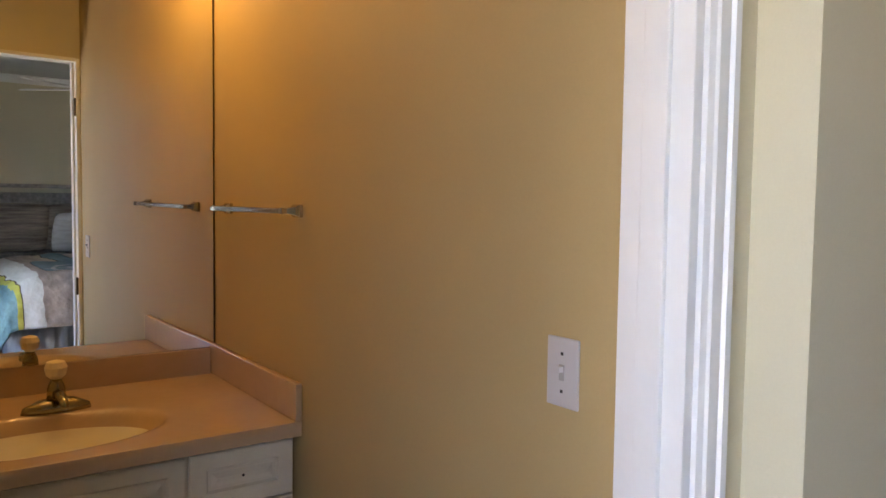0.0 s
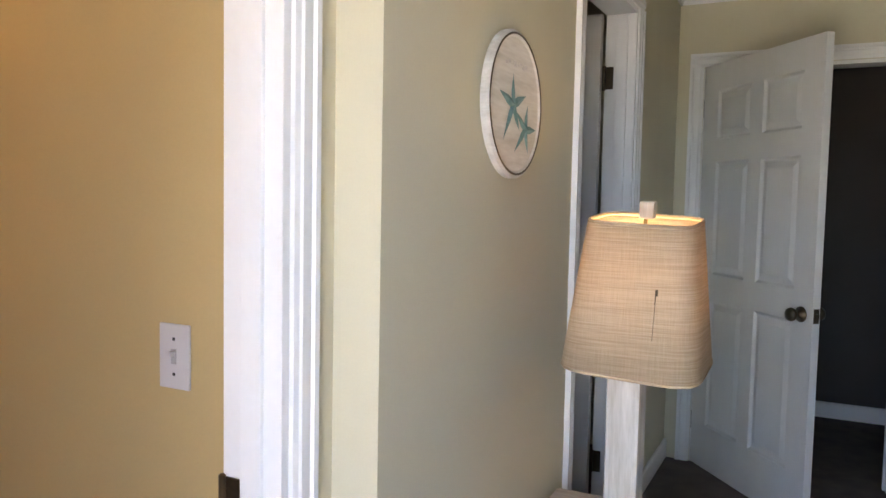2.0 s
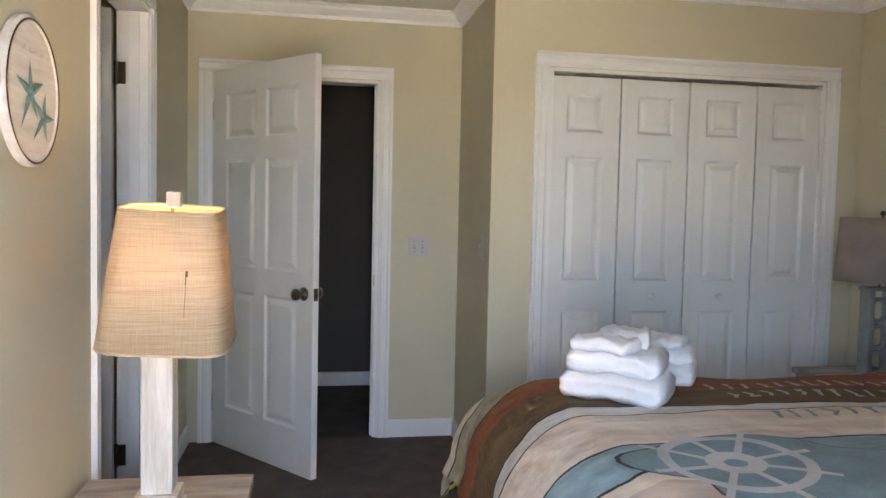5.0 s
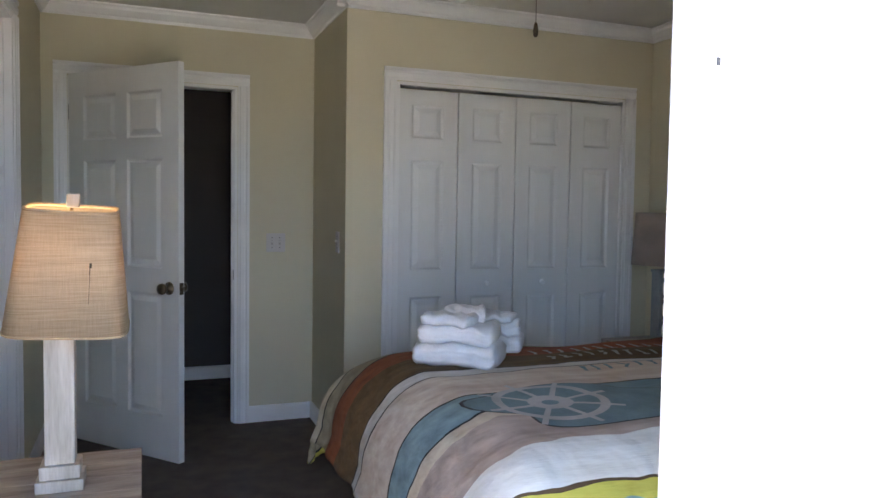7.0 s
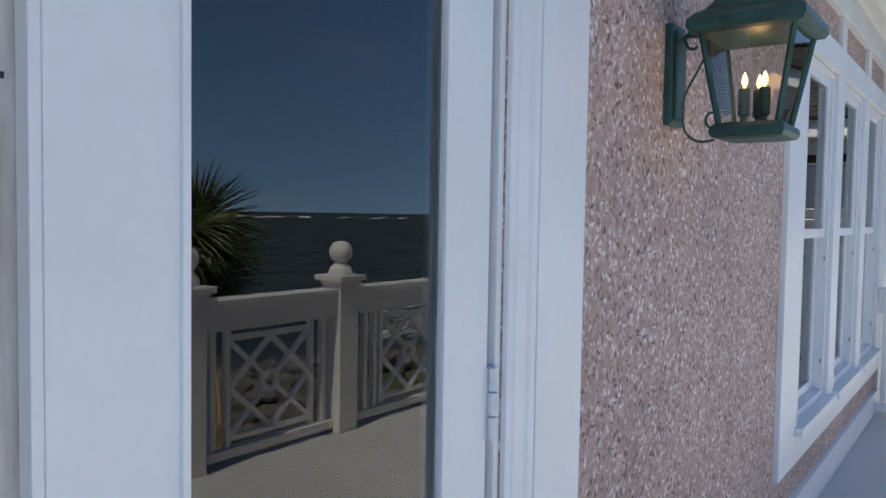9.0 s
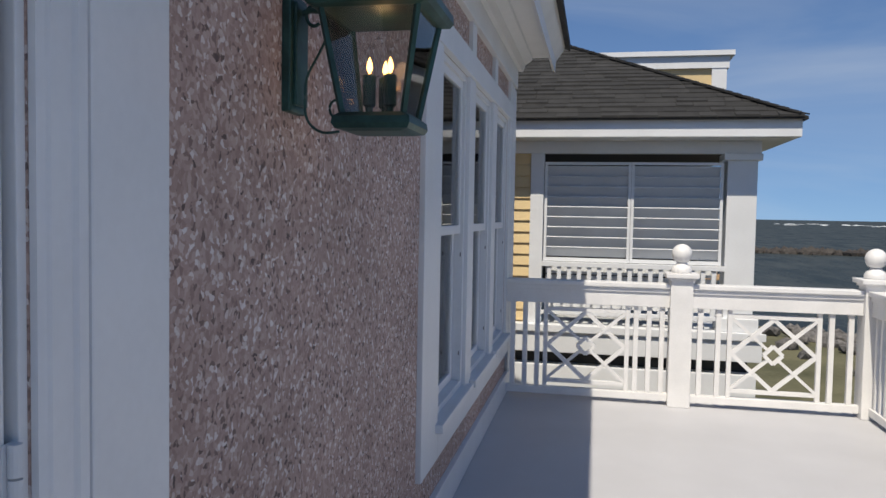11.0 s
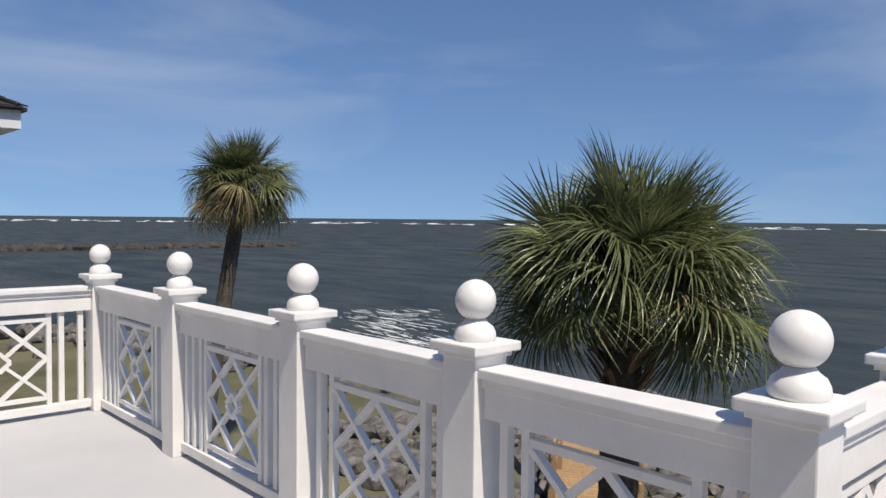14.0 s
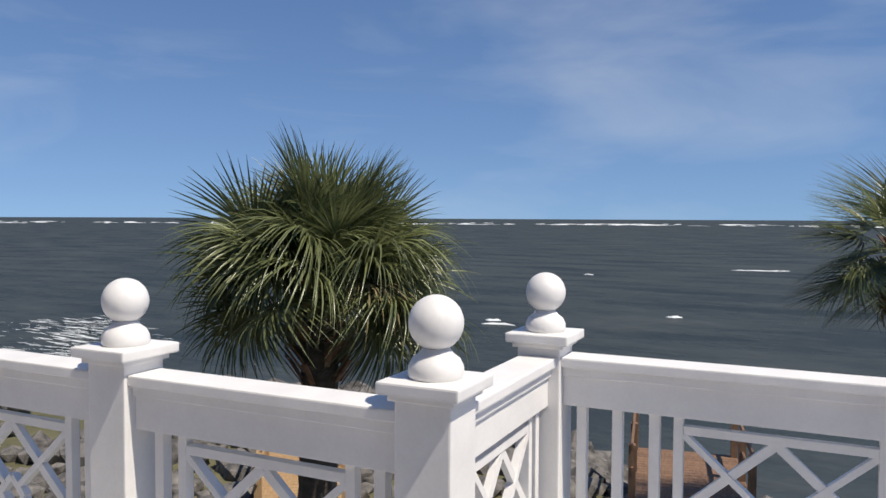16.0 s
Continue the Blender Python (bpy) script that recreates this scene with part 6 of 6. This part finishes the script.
# nightstands
def nightstand(x0, x1, y0, y1, top, label):
    root = thing("nightstand", ((x0 + x1) / 2, (y0 + y1) / 2, 0), label, "nightstand", "bedside tables")
    n_ = 4
    for k in range(n_):
        w = (x1 - x0) / n_
        bm = bmesh.new()
        box(bm, x0 + k * w + 0.001, x0 + (k + 1) * w - 0.001, y0, y1, top - 0.03, top, 0.002)
        part("top_plank", bm, GREY_WOOD, root)
    for nm, dims in (("side_panel", (x0 + 0.02, x0 + 0.04, y0 + 0.02, y1 - 0.01, 0.05, top - 0.031)), ("side_panel", (x1 - 0.04, x1 - 0.02, y0 + 0.02, y1 - 0.01, 0.05, top - 0.031)), ("back_panel", (x0 + 0.041, x1 - 0.041, y1 - 0.03, y1 - 0.01, 0.05, top - 0.031)), ("shelf", (x0 + 0.041, x1 - 0.041, y0 + 0.04, y1 - 0.031, 0.08, 0.10))):
        bm = bmesh.new()
        box(bm, *dims, 0.002)
        part(nm, bm, GREY_WOOD, root)
    for k in range(2):
        z0 = 0.11 + k * (top - 0.15) / 2
        bm = bmesh.new()
        box(bm, x0 + 0.043, x1 - 0.043, y0 + 0.012, y0 + 0.035, z0, z0 + (top - 0.15) / 2 - 0.008, 0.003)
        dr = part("drawer", bm, GREY_WOOD, root)
        bm = bmesh.new()
        bmesh.ops.create_uvsphere(bm, u_segments=12, v_segments=8, radius=0.014, matrix=Matrix.Translation(((x0 + x1) / 2, y0 + 0.002, z0 + (top - 0.15) / 4)))
        part("knob", bm, BRASS, dr, "", True)
    for sx in (x0 + 0.02, x1 - 0.05):
        for sy in (y0 + 0.02, y1 - 0.04):
            bm = bmesh.new()
            box(bm, sx, sx + 0.03, sy, sy + 0.03, 0, 0.05)
            part("foot", bm, GREY_WOOD, root)


nightstand(1.62, 2.16, -0.092, 0.395, 0.485, "grey washed plank nightstand under the lit lamp")
nightstand(2.62, 3.06, -3.0, -2.56, 0.60, "grey washed nightstand beside the bed")


def squircle(bm, hx, hy, z, n_=40, power=5.0):
    row = []
    for k in range(n_):
        a = 2 * math.pi * k / n_
        c, s = math.cos(a), math.sin(a)
        f = (abs(c) ** power + abs(s) ** power) ** (-1 / power)
        row.append(bm.verts.new((hx * c * f, hy * s * f, z)))
    return row


def shade_mesh(bm, cx, cy, z0, z1, h0, h1, thick=0.004, power=5.0, turn=0.0):
    """A four-sided tapered shade, open above and below."""
    rings = [squircle(bm, h, h, z, 40, power) for h, z in ((h0, z0), ((h0 + h1) / 2, (z0 + z1) / 2), (h1, z1), (h1 - thick, z1), ((h0 + h1) / 2 - thick, (z0 + z1) / 2), (h0 - thick, z0))]
    for a, b in zip(rings, rings[1:] + rings[:1]):
        for k in range(40):
            bm.faces.new((a[k], a[(k + 1) % 40], b[(k + 1) % 40], b[k]))
    bmesh.ops.transform(bm, matrix=Matrix.Translation((cx, cy, 0)) @ Matrix.Rotation(turn, 4, "Z"), verts=[v for r in rings for v in r])


def make_burlap():
    """Plain-weave jute: slubby threads both ways over a warm cloth."""
    m = bpy.data.materials.new("woven_burlap")
    m.use_nodes = True
    n, l = m.node_tree.nodes, m.node_tree.links
    b = n["Principled BSDF"]
    b.inputs["Roughness"].default_value = 0.9
    co = n.new("ShaderNodeTexCoord")
    threads = []
    for stretch in ((9, 9, 420), (420, 420, 9), (3, 3, 60)):
        mp, t = n.new("ShaderNodeMapping"), n.new("ShaderNodeTexNoise")
        mp.inputs["Scale"].default_value = stretch
        t.inputs["Scale"].default_value, t.inputs["Detail"].default_value = 1.0, 2.0
        l.new(co.outputs["Object"], mp.inputs["Vector"])
        l.new(mp.outputs["Vector"], t.inputs["Vector"])
        threads.append(t.outputs["Fac"])
    add = n.new("ShaderNodeMath")
    add.operation = "MULTIPLY_ADD"
    add.inputs[1].default_value = 0.5
    l.new(threads[1], add.inputs[0])
    l.new(threads[0], add.inputs[2])
    both = n.new("ShaderNodeMath")
    both.operation = "MULTIPLY_ADD"
    both.inputs[1].default_value = 0.22
    l.new(threads[2], both.inputs[0])
    l.new(add.outputs["Value"], both.inputs[2])
    ramp = n.new("ShaderNodeValToRGB")
    ramp.color_ramp.elements[0].position, ramp.color_ramp.elements[0].color = 0.56, (0.54, 0.40, 0.26, 1)
    ramp.color_ramp.elements[1].position, ramp.color_ramp.elements[1].color = 0.92, (0.70, 0.56, 0.39, 1)
    half = n.new("ShaderNodeMath")
    half.operation = "MULTIPLY"
    half.inputs[1].default_value = 0.85
    l.new(both.outputs["Value"], half.inputs[0])
    l.new(half.outputs["Value"], ramp.inputs["Fac"])
    l.new(ramp.outputs["Color"], b.inputs["Base Color"])
    bp = n.new("ShaderNodeBump")
    bp.inputs["Strength"].default_value, bp.inputs["Distance"].default_value = 0.6, 0.002
    l.new(add.outputs["Value"], bp.inputs["Height"])
    l.new(bp.outputs["Normal"], b.inputs["Normal"])
    return m


BURLAP_LIT = make_burlap()
let_light_through(BURLAP_LIT, 0.3)
LAX, LAY = 1.85, 0.130
# the shade sits crooked on its harp
LEAN = Matrix.Translation((LAX, LAY - 0.024, 0.966)) @ Matrix.Rotation(radians(2.6), 4, "X") @ Matrix.Rotation(radians(-4.5), 4, "Y") @ Matrix.Translation((-LAX, -LAY, -0.966))
lamp = thing("table_lamp", (LAX, LAY, 0.485), "lit table lamp with burlap shade and whitewashed wooden column", "table lamp", "bedside lamps")
for nm, h, z0, z1 in (("base_plinth", 0.064, 0.485, 0.520), ("base_step", 0.054, 0.5205, 0.560)):
    bm = bmesh.new()
    box(bm, LAX - h, LAX + h, LAY - h, LAY + h, z0, z1, 0.004)
    part(nm, bm, LAMP_WOOD, lamp)
bm = bmesh.new()
box(bm, LAX - 0.040, LAX + 0.040, LAY - 0.040, LAY + 0.040, 0.5605, 0.970, 0.003)
box(bm, LAX - 0.0425, LAX - 0.040, LAY - 0.028, LAY + 0.028, 0.575, 0.945)
box(bm, LAX + 0.040, LAX + 0.0425, LAY - 0.028, LAY + 0.028, 0.575, 0.945)
part("column", bm, LAMP_WOOD, lamp)
bm = bmesh.new()
tube(bm, [(LAX, LAY, 0.969), (LAX - 0.024, LAY - 0.036, 1.312)], 0.005, 8)
part("stem", bm, CHROME, lamp)
bm = bmesh.new()
shade_mesh(bm, LAX, LAY, 0.966, 1.316, 0.164, 0.123)
bmesh.ops.transform(bm, matrix=LEAN, verts=bm.verts)
sh = part("shade", bm, BURLAP_LIT, lamp, "tapered natural burlap shade with a pulled thread", True)
bm = bmesh.new()
for z0, z1, y0, w in ((1.160, 1.174, -0.060, 0.0030), (1.140, 1.160, -0.0585, 0.0012), (1.06, 1.140, -0.059, 0.0006)):
    x0, x1 = (LAX - 0.164 + 0.041 * (z - 0.966) / 0.35 - 0.0012 for z in (z0, z1))
    vs = [bm.verts.new(p) for p in ((x0, LAY + y0 - w, z0), (x0, LAY + y0 + w, z0), (x1, LAY + y0 + w, z1), (x1, LAY + y0 - w, z1))]
    bm.faces.new(vs)
bmesh.ops.solidify(bm, geom=bm.faces[:], thickness=0.0015)
bmesh.ops.transform(bm, matrix=LEAN, verts=bm.verts)
part("pulled_thread", bm, BRASS, sh)
for z, h in ((0.964, 0.1625), (1.309, 0.1215)):
    bm = bmesh.new()
    row = squircle(bm, h, h, z)
    pts = [v.co + Vector((LAX, LAY, 0)) for v in row]
    bm.clear()
    tube(bm, pts + [pts[0]], 0.0035, 6, False)
    bmesh.ops.transform(bm, matrix=LEAN, verts=bm.verts)
    part("shade_trim", bm, BURLAP, sh)
bm = bmesh.new()
box(bm, LAX - 0.017, LAX + 0.017, LAY - 0.017, LAY + 0.017, 1.316, 1.356, 0.003)
bmesh.ops.transform(bm, matrix=LEAN, verts=bm.verts)
part("finial", bm, LAMP_WOOD, lamp, "square wooden finial")
bm = bmesh.new()
bmesh.ops.create_uvsphere(bm, u_segments=16, v_segments=12, radius=0.028, matrix=Matrix.Translation((LAX, LAY + 0.04, 1.14)))
part("bulb", bm, BULB, lamp, "glowing bulb", True)
point_lamp("table_lamp_light", (LAX, LAY, 1.24), 0.15, (1.0, 0.80, 0.56), 0.045)

L2X, L2Y = 2.80, -2.80
lamp2 = thing("table_lamp", (L2X, L2Y, 0.60), "unlit lamp with taupe square shade and grey cut-out column", "table lamp", "bedside lamps")
TAUPE = material("taupe_shade_cloth", (0.26, 0.21, 0.18), 0.9, vary=0.15, scale=10, fine=200, bump=0.5, depth=0.001)
STONE_GREY = material("grey_lamp_column", (0.24, 0.26, 0.26), 0.6, vary=0.2, scale=12, fine=60, bump=0.2, depth=0.002)
bm = bmesh.new()
shade_mesh(bm, L2X, L2Y, 1.04, 1.33, 0.155, 0.14, power=9, turn=radians(28))
part("shade", bm, TAUPE, lamp2, "taupe square shade", True)
bm = bmesh.new()
for u, v in ((-0.07, -0.045), (0.045, 0.07)):
    box(bm, L2X - 0.035, L2X + 0.035, L2Y + u, L2Y + v, 0.62, 1.0, 0.003)
part("column_side", bm, STONE_GREY, lamp2)
for k in range(3):
    z = 0.67 + 0.12 * k
    bm = bmesh.new()
    tube(bm, [(L2X, L2Y + 0.04 * math.cos(a), z + 0.05 * math.sin(a)) for a in [2 * math.pi * q / 20 for q in range(21)]], 0.010, 8, False)
    part("column_ring", bm, STONE_GREY, lamp2)
for nm, hx, hy, z0, z1 in (("foot_plate", 0.045, 0.08, 0.60, 0.62), ("head_plate", 0.04, 0.075, 1.0, 1.015)):
    bm = bmesh.new()
    box(bm, L2X - hx, L2X + hx, L2Y - hy, L2Y + hy, z0, z1, 0.003)
    part(nm, bm, STONE_GREY, lamp2)
bm = bmesh.new()
tube(bm, [(L2X, L2Y, 1.015), (L2X, L2Y, 1.34)], 0.005, 8)
bmesh.ops.create_uvsphere(bm, u_segments=12, v_segments=8, radius=0.012, matrix=Matrix.Translation((L2X, L2Y, 1.35)))
part("stem", bm, BRASS, lamp2)

# ceiling fan with its pull chain
FX, FYY = 1.586, -1.30
fan = thing("ceiling_fan", (FX, FYY, CEIL), "white five-blade ceiling fan with a wooden pull chain knob", "ceiling fan")
bm = bmesh.new()
lathe(bm, [(0.07, 2.438), (0.065, 2.41), (0.02, 2.39), (0.016, 2.30)], FX, FYY, 24)
part("canopy", bm, TRIM, fan, "", True)
bm = bmesh.new()
lathe(bm, [(0.03, 2.30), (0.10, 2.28), (0.125, 2.23), (0.12, 2.17), (0.06, 2.14), (0.05, 2.06), (0.03, 2.05)], FX, FYY, 28)
part("motor", bm, TRIM, fan, "", True)
for k in range(5):
    a = radians(8 + 72 * k)
    bm = bmesh.new()
    rows = []
    for r, w in ((0.16, 0.045), (0.22, 0.058), (0.45, 0.068), (0.60, 0.066), (0.635, 0.045)):
        rows.append([bm.verts.new((FX + r * math.cos(a) - q * w * math.sin(a), FYY + r * math.sin(a) + q * w * math.cos(a), 2.165 + 0.22 * q * w + e)) for q, e in ((-1, 0), (1, 0), (1, 0.006), (-1, 0.006))])
    for p, q in zip(rows, rows[1:]):
        for i in range(4):
            bm.faces.new((p[i], p[(i + 1) % 4], q[(i + 1) % 4], q[i]))
    bm.faces.new(rows[0][::-1])
    bm.faces.new(rows[-1])
    part("blade", bm, TRIM, fan)
bm = bmesh.new()
tube(bm, [(FX + 0.02, FYY, 2.05), (FX + 0.02, FYY, 1.94)], 0.0012, 6)
part("pull_chain", bm, BRASS, fan)
bm = bmesh.new()
lathe(bm, [(0.003, 1.945), (0.006, 1.938), (0.009, 1.915), (0.007, 1.90), (0.003, 1.896)], FX + 0.02, FYY, 12)
part("chain_knob", bm, BRASS, fan, "dark wooden chain knob", True)

# ---- bathroom ----
VX0, VFRONT, VTOP = -0.055, 1.845, 0.698
vanity = thing("vanity_cabinet", (0.5, 2.25, 0), "off-white painted vanity cabinet with drawers and doors", "vanity cabinet")
bm = bmesh.new()
box(bm, VX0, TOWEL_X - 0.012, VFRONT + 0.045, MIRROR_Y - 0.002, 0.09, VTOP - 0.045, 0.002)
part("body", bm, VANITY, vanity)
bm = bmesh.new()
box(bm, VX0, TOWEL_X - 0.012, VFRONT + 0.10, MIRROR_Y - 0.002, 0.0, 0.089)
part("toe_kick", bm, VANITY, vanity)


def cabinet_front(nm, x0, x1, z0, z1):
    bm = bmesh.new()
    y = VFRONT + 0.044
    ring = [bm.verts.new(p) for p in ((x0, y, z0), (x1, y, z0), (x1, y, z1), (x0, y, z1))]
    for ins, out in ((0.0, 0.016), (0.004, 0.018), (0.045, 0.018), (0.052, 0.011), (0.060, 0.011), (0.075, 0.016)):
        nxt = [bm.verts.new(p) for p in ((x0 + ins, y - out, z0 + ins), (x1 - ins, y - out, z0 + ins), (x1 - ins, y - out, z1 - ins), (x0 + ins, y - out, z1 - ins))]
        for k in range(4):
            bm.faces.new((ring[k], ring[(k + 1) % 4], nxt[(k + 1) % 4], nxt[k]))
        ring = nxt
    bm.faces.new(ring)
    return part(nm, bm, VANITY, vanity)


for z0, z1 in ((0.485, 0.645), (0.31, 0.478), (0.11, 0.303)):
    d = cabinet_front("drawer", 0.70, 1.0, z0, z1)
    bm = bmesh.new()
    bmesh.ops.create_uvsphere(bm, u_segments=10, v_segments=6, radius=0.004, matrix=Matrix.Translation((0.85, VFRONT + 0.027, (z0 + z1) / 2)))
    part("screw_hole", bm, DARK, d)
cabinet_front("false_front", 0.02, 0.69, 0.485, 0.645)
cabinet_front("door", 0.36, 0.69, 0.11, 0.478)
cabinet_front("door", 0.02, 0.35, 0.11, 0.478)

counter = thing("countertop", (0.5, 2.25, VTOP), "beige cultured marble vanity top with moulded oval basin", "countertop")
bm = bmesh.new()
BX, BY, BA, BB = 0.37, 2.13, 0.33, 0.19
nx, ny = 96, 64
x_a, x_b, y_a, y_b = VX0, TOWEL_X - 0.003, VFRONT, MIRROR_Y - 0.022
g = {}
for i in range(nx + 1):
    for j in range(ny + 1):
        x, y = x_a + (x_b - x_a) * i / nx, y_a + (y_b - y_a) * j / ny
        r = math.hypot((x - BX) / BA, (y - BY) / BB)
        dip = 0.0 if r >= 1 else -0.135 * (1 - r ** 2.4) ** 0.75
        lip = -0.004 * math.exp(-((r - 1.0) / 0.05) ** 2)
        g[i, j] = bm.verts.new((x, y, VTOP + dip + lip))
for i in range(nx):
    for j in range(ny):
        bm.faces.new((g[i, j], g[i + 1, j], g[i + 1, j + 1], g[i, j + 1]))
low = [bm.verts.new((g[i, 0].co.x, y_a + 0.004, VTOP - 0.043)) for i in range(nx + 1)]
for i in range(nx):
    bm.faces.new((g[i, 0], g[i + 1, 0], low[i + 1], low[i]))
part("top", bm, MARBLE, counter, "", True)
for nm, dims in (("back_splash", (x_a, x_b - 0.02, MIRROR_Y - 0.0215, MIRROR_Y - 0.002, VTOP - 0.02, VTOP + 0.096)), ("side_splash", (TOWEL_X - 0.022, TOWEL_X - 0.002, VFRONT + 0.002, MIRROR_Y - 0.002, VTOP + 0.001, VTOP + 0.112))):
    bm = bmesh.new()
    box(bm, *dims, 0.004)
    part(nm, bm, MARBLE, counter)

faucet = thing("faucet", (0.465, 2.40, VTOP), "brass and chrome centre-set faucet with clear knob", "faucet")
POLISHED = material("worn_polished_brass", (0.36, 0.30, 0.19), 0.2, 1.0, vary=0.15, scale=20, bump=0.0)
bm = bmesh.new()
row0 = squircle(bm, 0.085, 0.03, VTOP, 36, 2.2)
row1 = squircle(bm, 0.08, 0.027, VTOP + 0.014, 36, 2.2)
row2 = squircle(bm, 0.045, 0.022, VTOP + 0.030, 36, 2.2)
for a, b in ((row0, row1), (row1, row2)):
    for k in range(36):
        bm.faces.new((a[k], a[(k + 1) % 36], b[(k + 1) % 36], b[k]))
bm.faces.new(row2)
bm.faces.new(row0[::-1])
bmesh.ops.translate(bm, vec=(0.465, 2.40, 0), verts=bm.verts)
part("base", bm, POLISHED, faucet, "", True)
bm = bmesh.new()
lathe(bm, [(0.024, VTOP + 0.028), (0.022, VTOP + 0.06), (0.018, VTOP + 0.072), (0.012, VTOP + 0.085)], 0.465, 2.40, 20)
part("body", bm, POLISHED, faucet, "", True)
bm = bmesh.new()
tube(bm, [(0.465, 2.39, VTOP + 0.045), (0.465, 2.33, VTOP + 0.055), (0.465, 2.28, VTOP + 0.05), (0.465, 2.265, VTOP + 0.035)], [0.014, 0.012, 0.011, 0.010], 14)
part("spout", bm, POLISHED, faucet, "", True)
bm = bmesh.new()
lathe(bm, [(0.012, VTOP + 0.085), (0.024, VTOP + 0.095), (0.028, VTOP + 0.115), (0.022, VTOP + 0.130), (0.008, VTOP + 0.134)], 0.465, 2.40, 12)
part("knob", bm, glow("clear_amber_knob", (0.75, 0.62, 0.38), 0.0), faucet, "clear faceted acrylic knob", False)

faucet.location += Vector((-0.018, -0.045, 0))
faucet.scale = (1.15, 1.15, 1.15)

mirror = thing("wall_mirror", (0.48, MIRROR_Y, 0.81), "large frameless vanity mirror with dark edge", "mirror")
bm = bmesh.new()
box(bm, VX0 + 0.01, TOWEL_X - 0.008, MIRROR_Y - 0.008, MIRROR_Y - 0.003, 0.796, 2.24)
bmesh.ops.rotate(bm, cent=(TOWEL_X - 0.008, MIRROR_Y - 0.003, 0.796), matrix=Matrix.Rotation(radians(1.7), 3, "Z") @ Matrix.Rotation(radians(0.4), 3, "X"), verts=bm.verts)
part("silvered_glass", bm, MIRROR, mirror)
for dims in ((TOWEL_X - 0.0078, TOWEL_X - 0.002, MIRROR_Y - 0.011, MIRROR_Y - 0.002, 0.794, 2.242), (VX0 + 0.01, TOWEL_X - 0.008, MIRROR_Y - 0.011, MIRROR_Y - 0.002, 0.7935, 0.7958)):
    bm = bmesh.new()
    box(bm, *dims)
    part("edge_strip", bm, BRASS, mirror)

bar_ = thing("towel_bar", (TOWEL_X, 2.18, 1.33), "chrome towel bar on the bathroom wall", "towel bar")
for y in (1.865, 2.44):
    bm = bmesh.new()
    lathe(bm, [(0.022, 0.0), (0.026, 0.004), (0.026, 0.012), (0.016, 0.022), (0.010, 0.045), (0.013, 0.062), (0.010, 0.070)], 0, 0, 4, squash=1.35, spin=math.pi / 4)
    bmesh.ops.transform(bm, matrix=Matrix.Translation((TOWEL_X - 0.001, y, 1.312)) @ Matrix.Rotation(radians(-90), 4, "Y"), verts=bm.verts)
    part("bracket", bm, CHROME, bar_)
bm = bmesh.new()
box(bm, TOWEL_X - 0.068, TOWEL_X - 0.052, 1.865, 2.44, 1.304, 1.320, 0.003)
part("bar", bm, CHROME, bar_)

vlight = thing("vanity_light", (0.62, MIRROR_Y, 2.30), "brass vanity light bar with glowing round bulbs", "wall lamp")
bm = bmesh.new()
box(bm, 0.25, 0.98, MIRROR_Y - 0.04, MIRROR_Y - 0.001, 2.255, 2.345, 0.005)
part("bar", bm, CHROME, vlight)
for x in (0.36, 0.615, 0.87):
    bm = bmesh.new()
    bmesh.ops.create_uvsphere(bm, u_segments=16, v_segments=12, radius=0.045, matrix=Matrix.Translation((x, MIRROR_Y - 0.09, 2.30)))
    part("bulb", bm, glow("vanity_bulb", (1.0, 0.66, 0.32), 0.6), vlight, "glowing round bulb", True)
    point_lamp("vanity_bulb_light", (x, MIRROR_Y - 0.15, 2.28), 0.175, (1.0, 0.60, 0.23), 0.04)
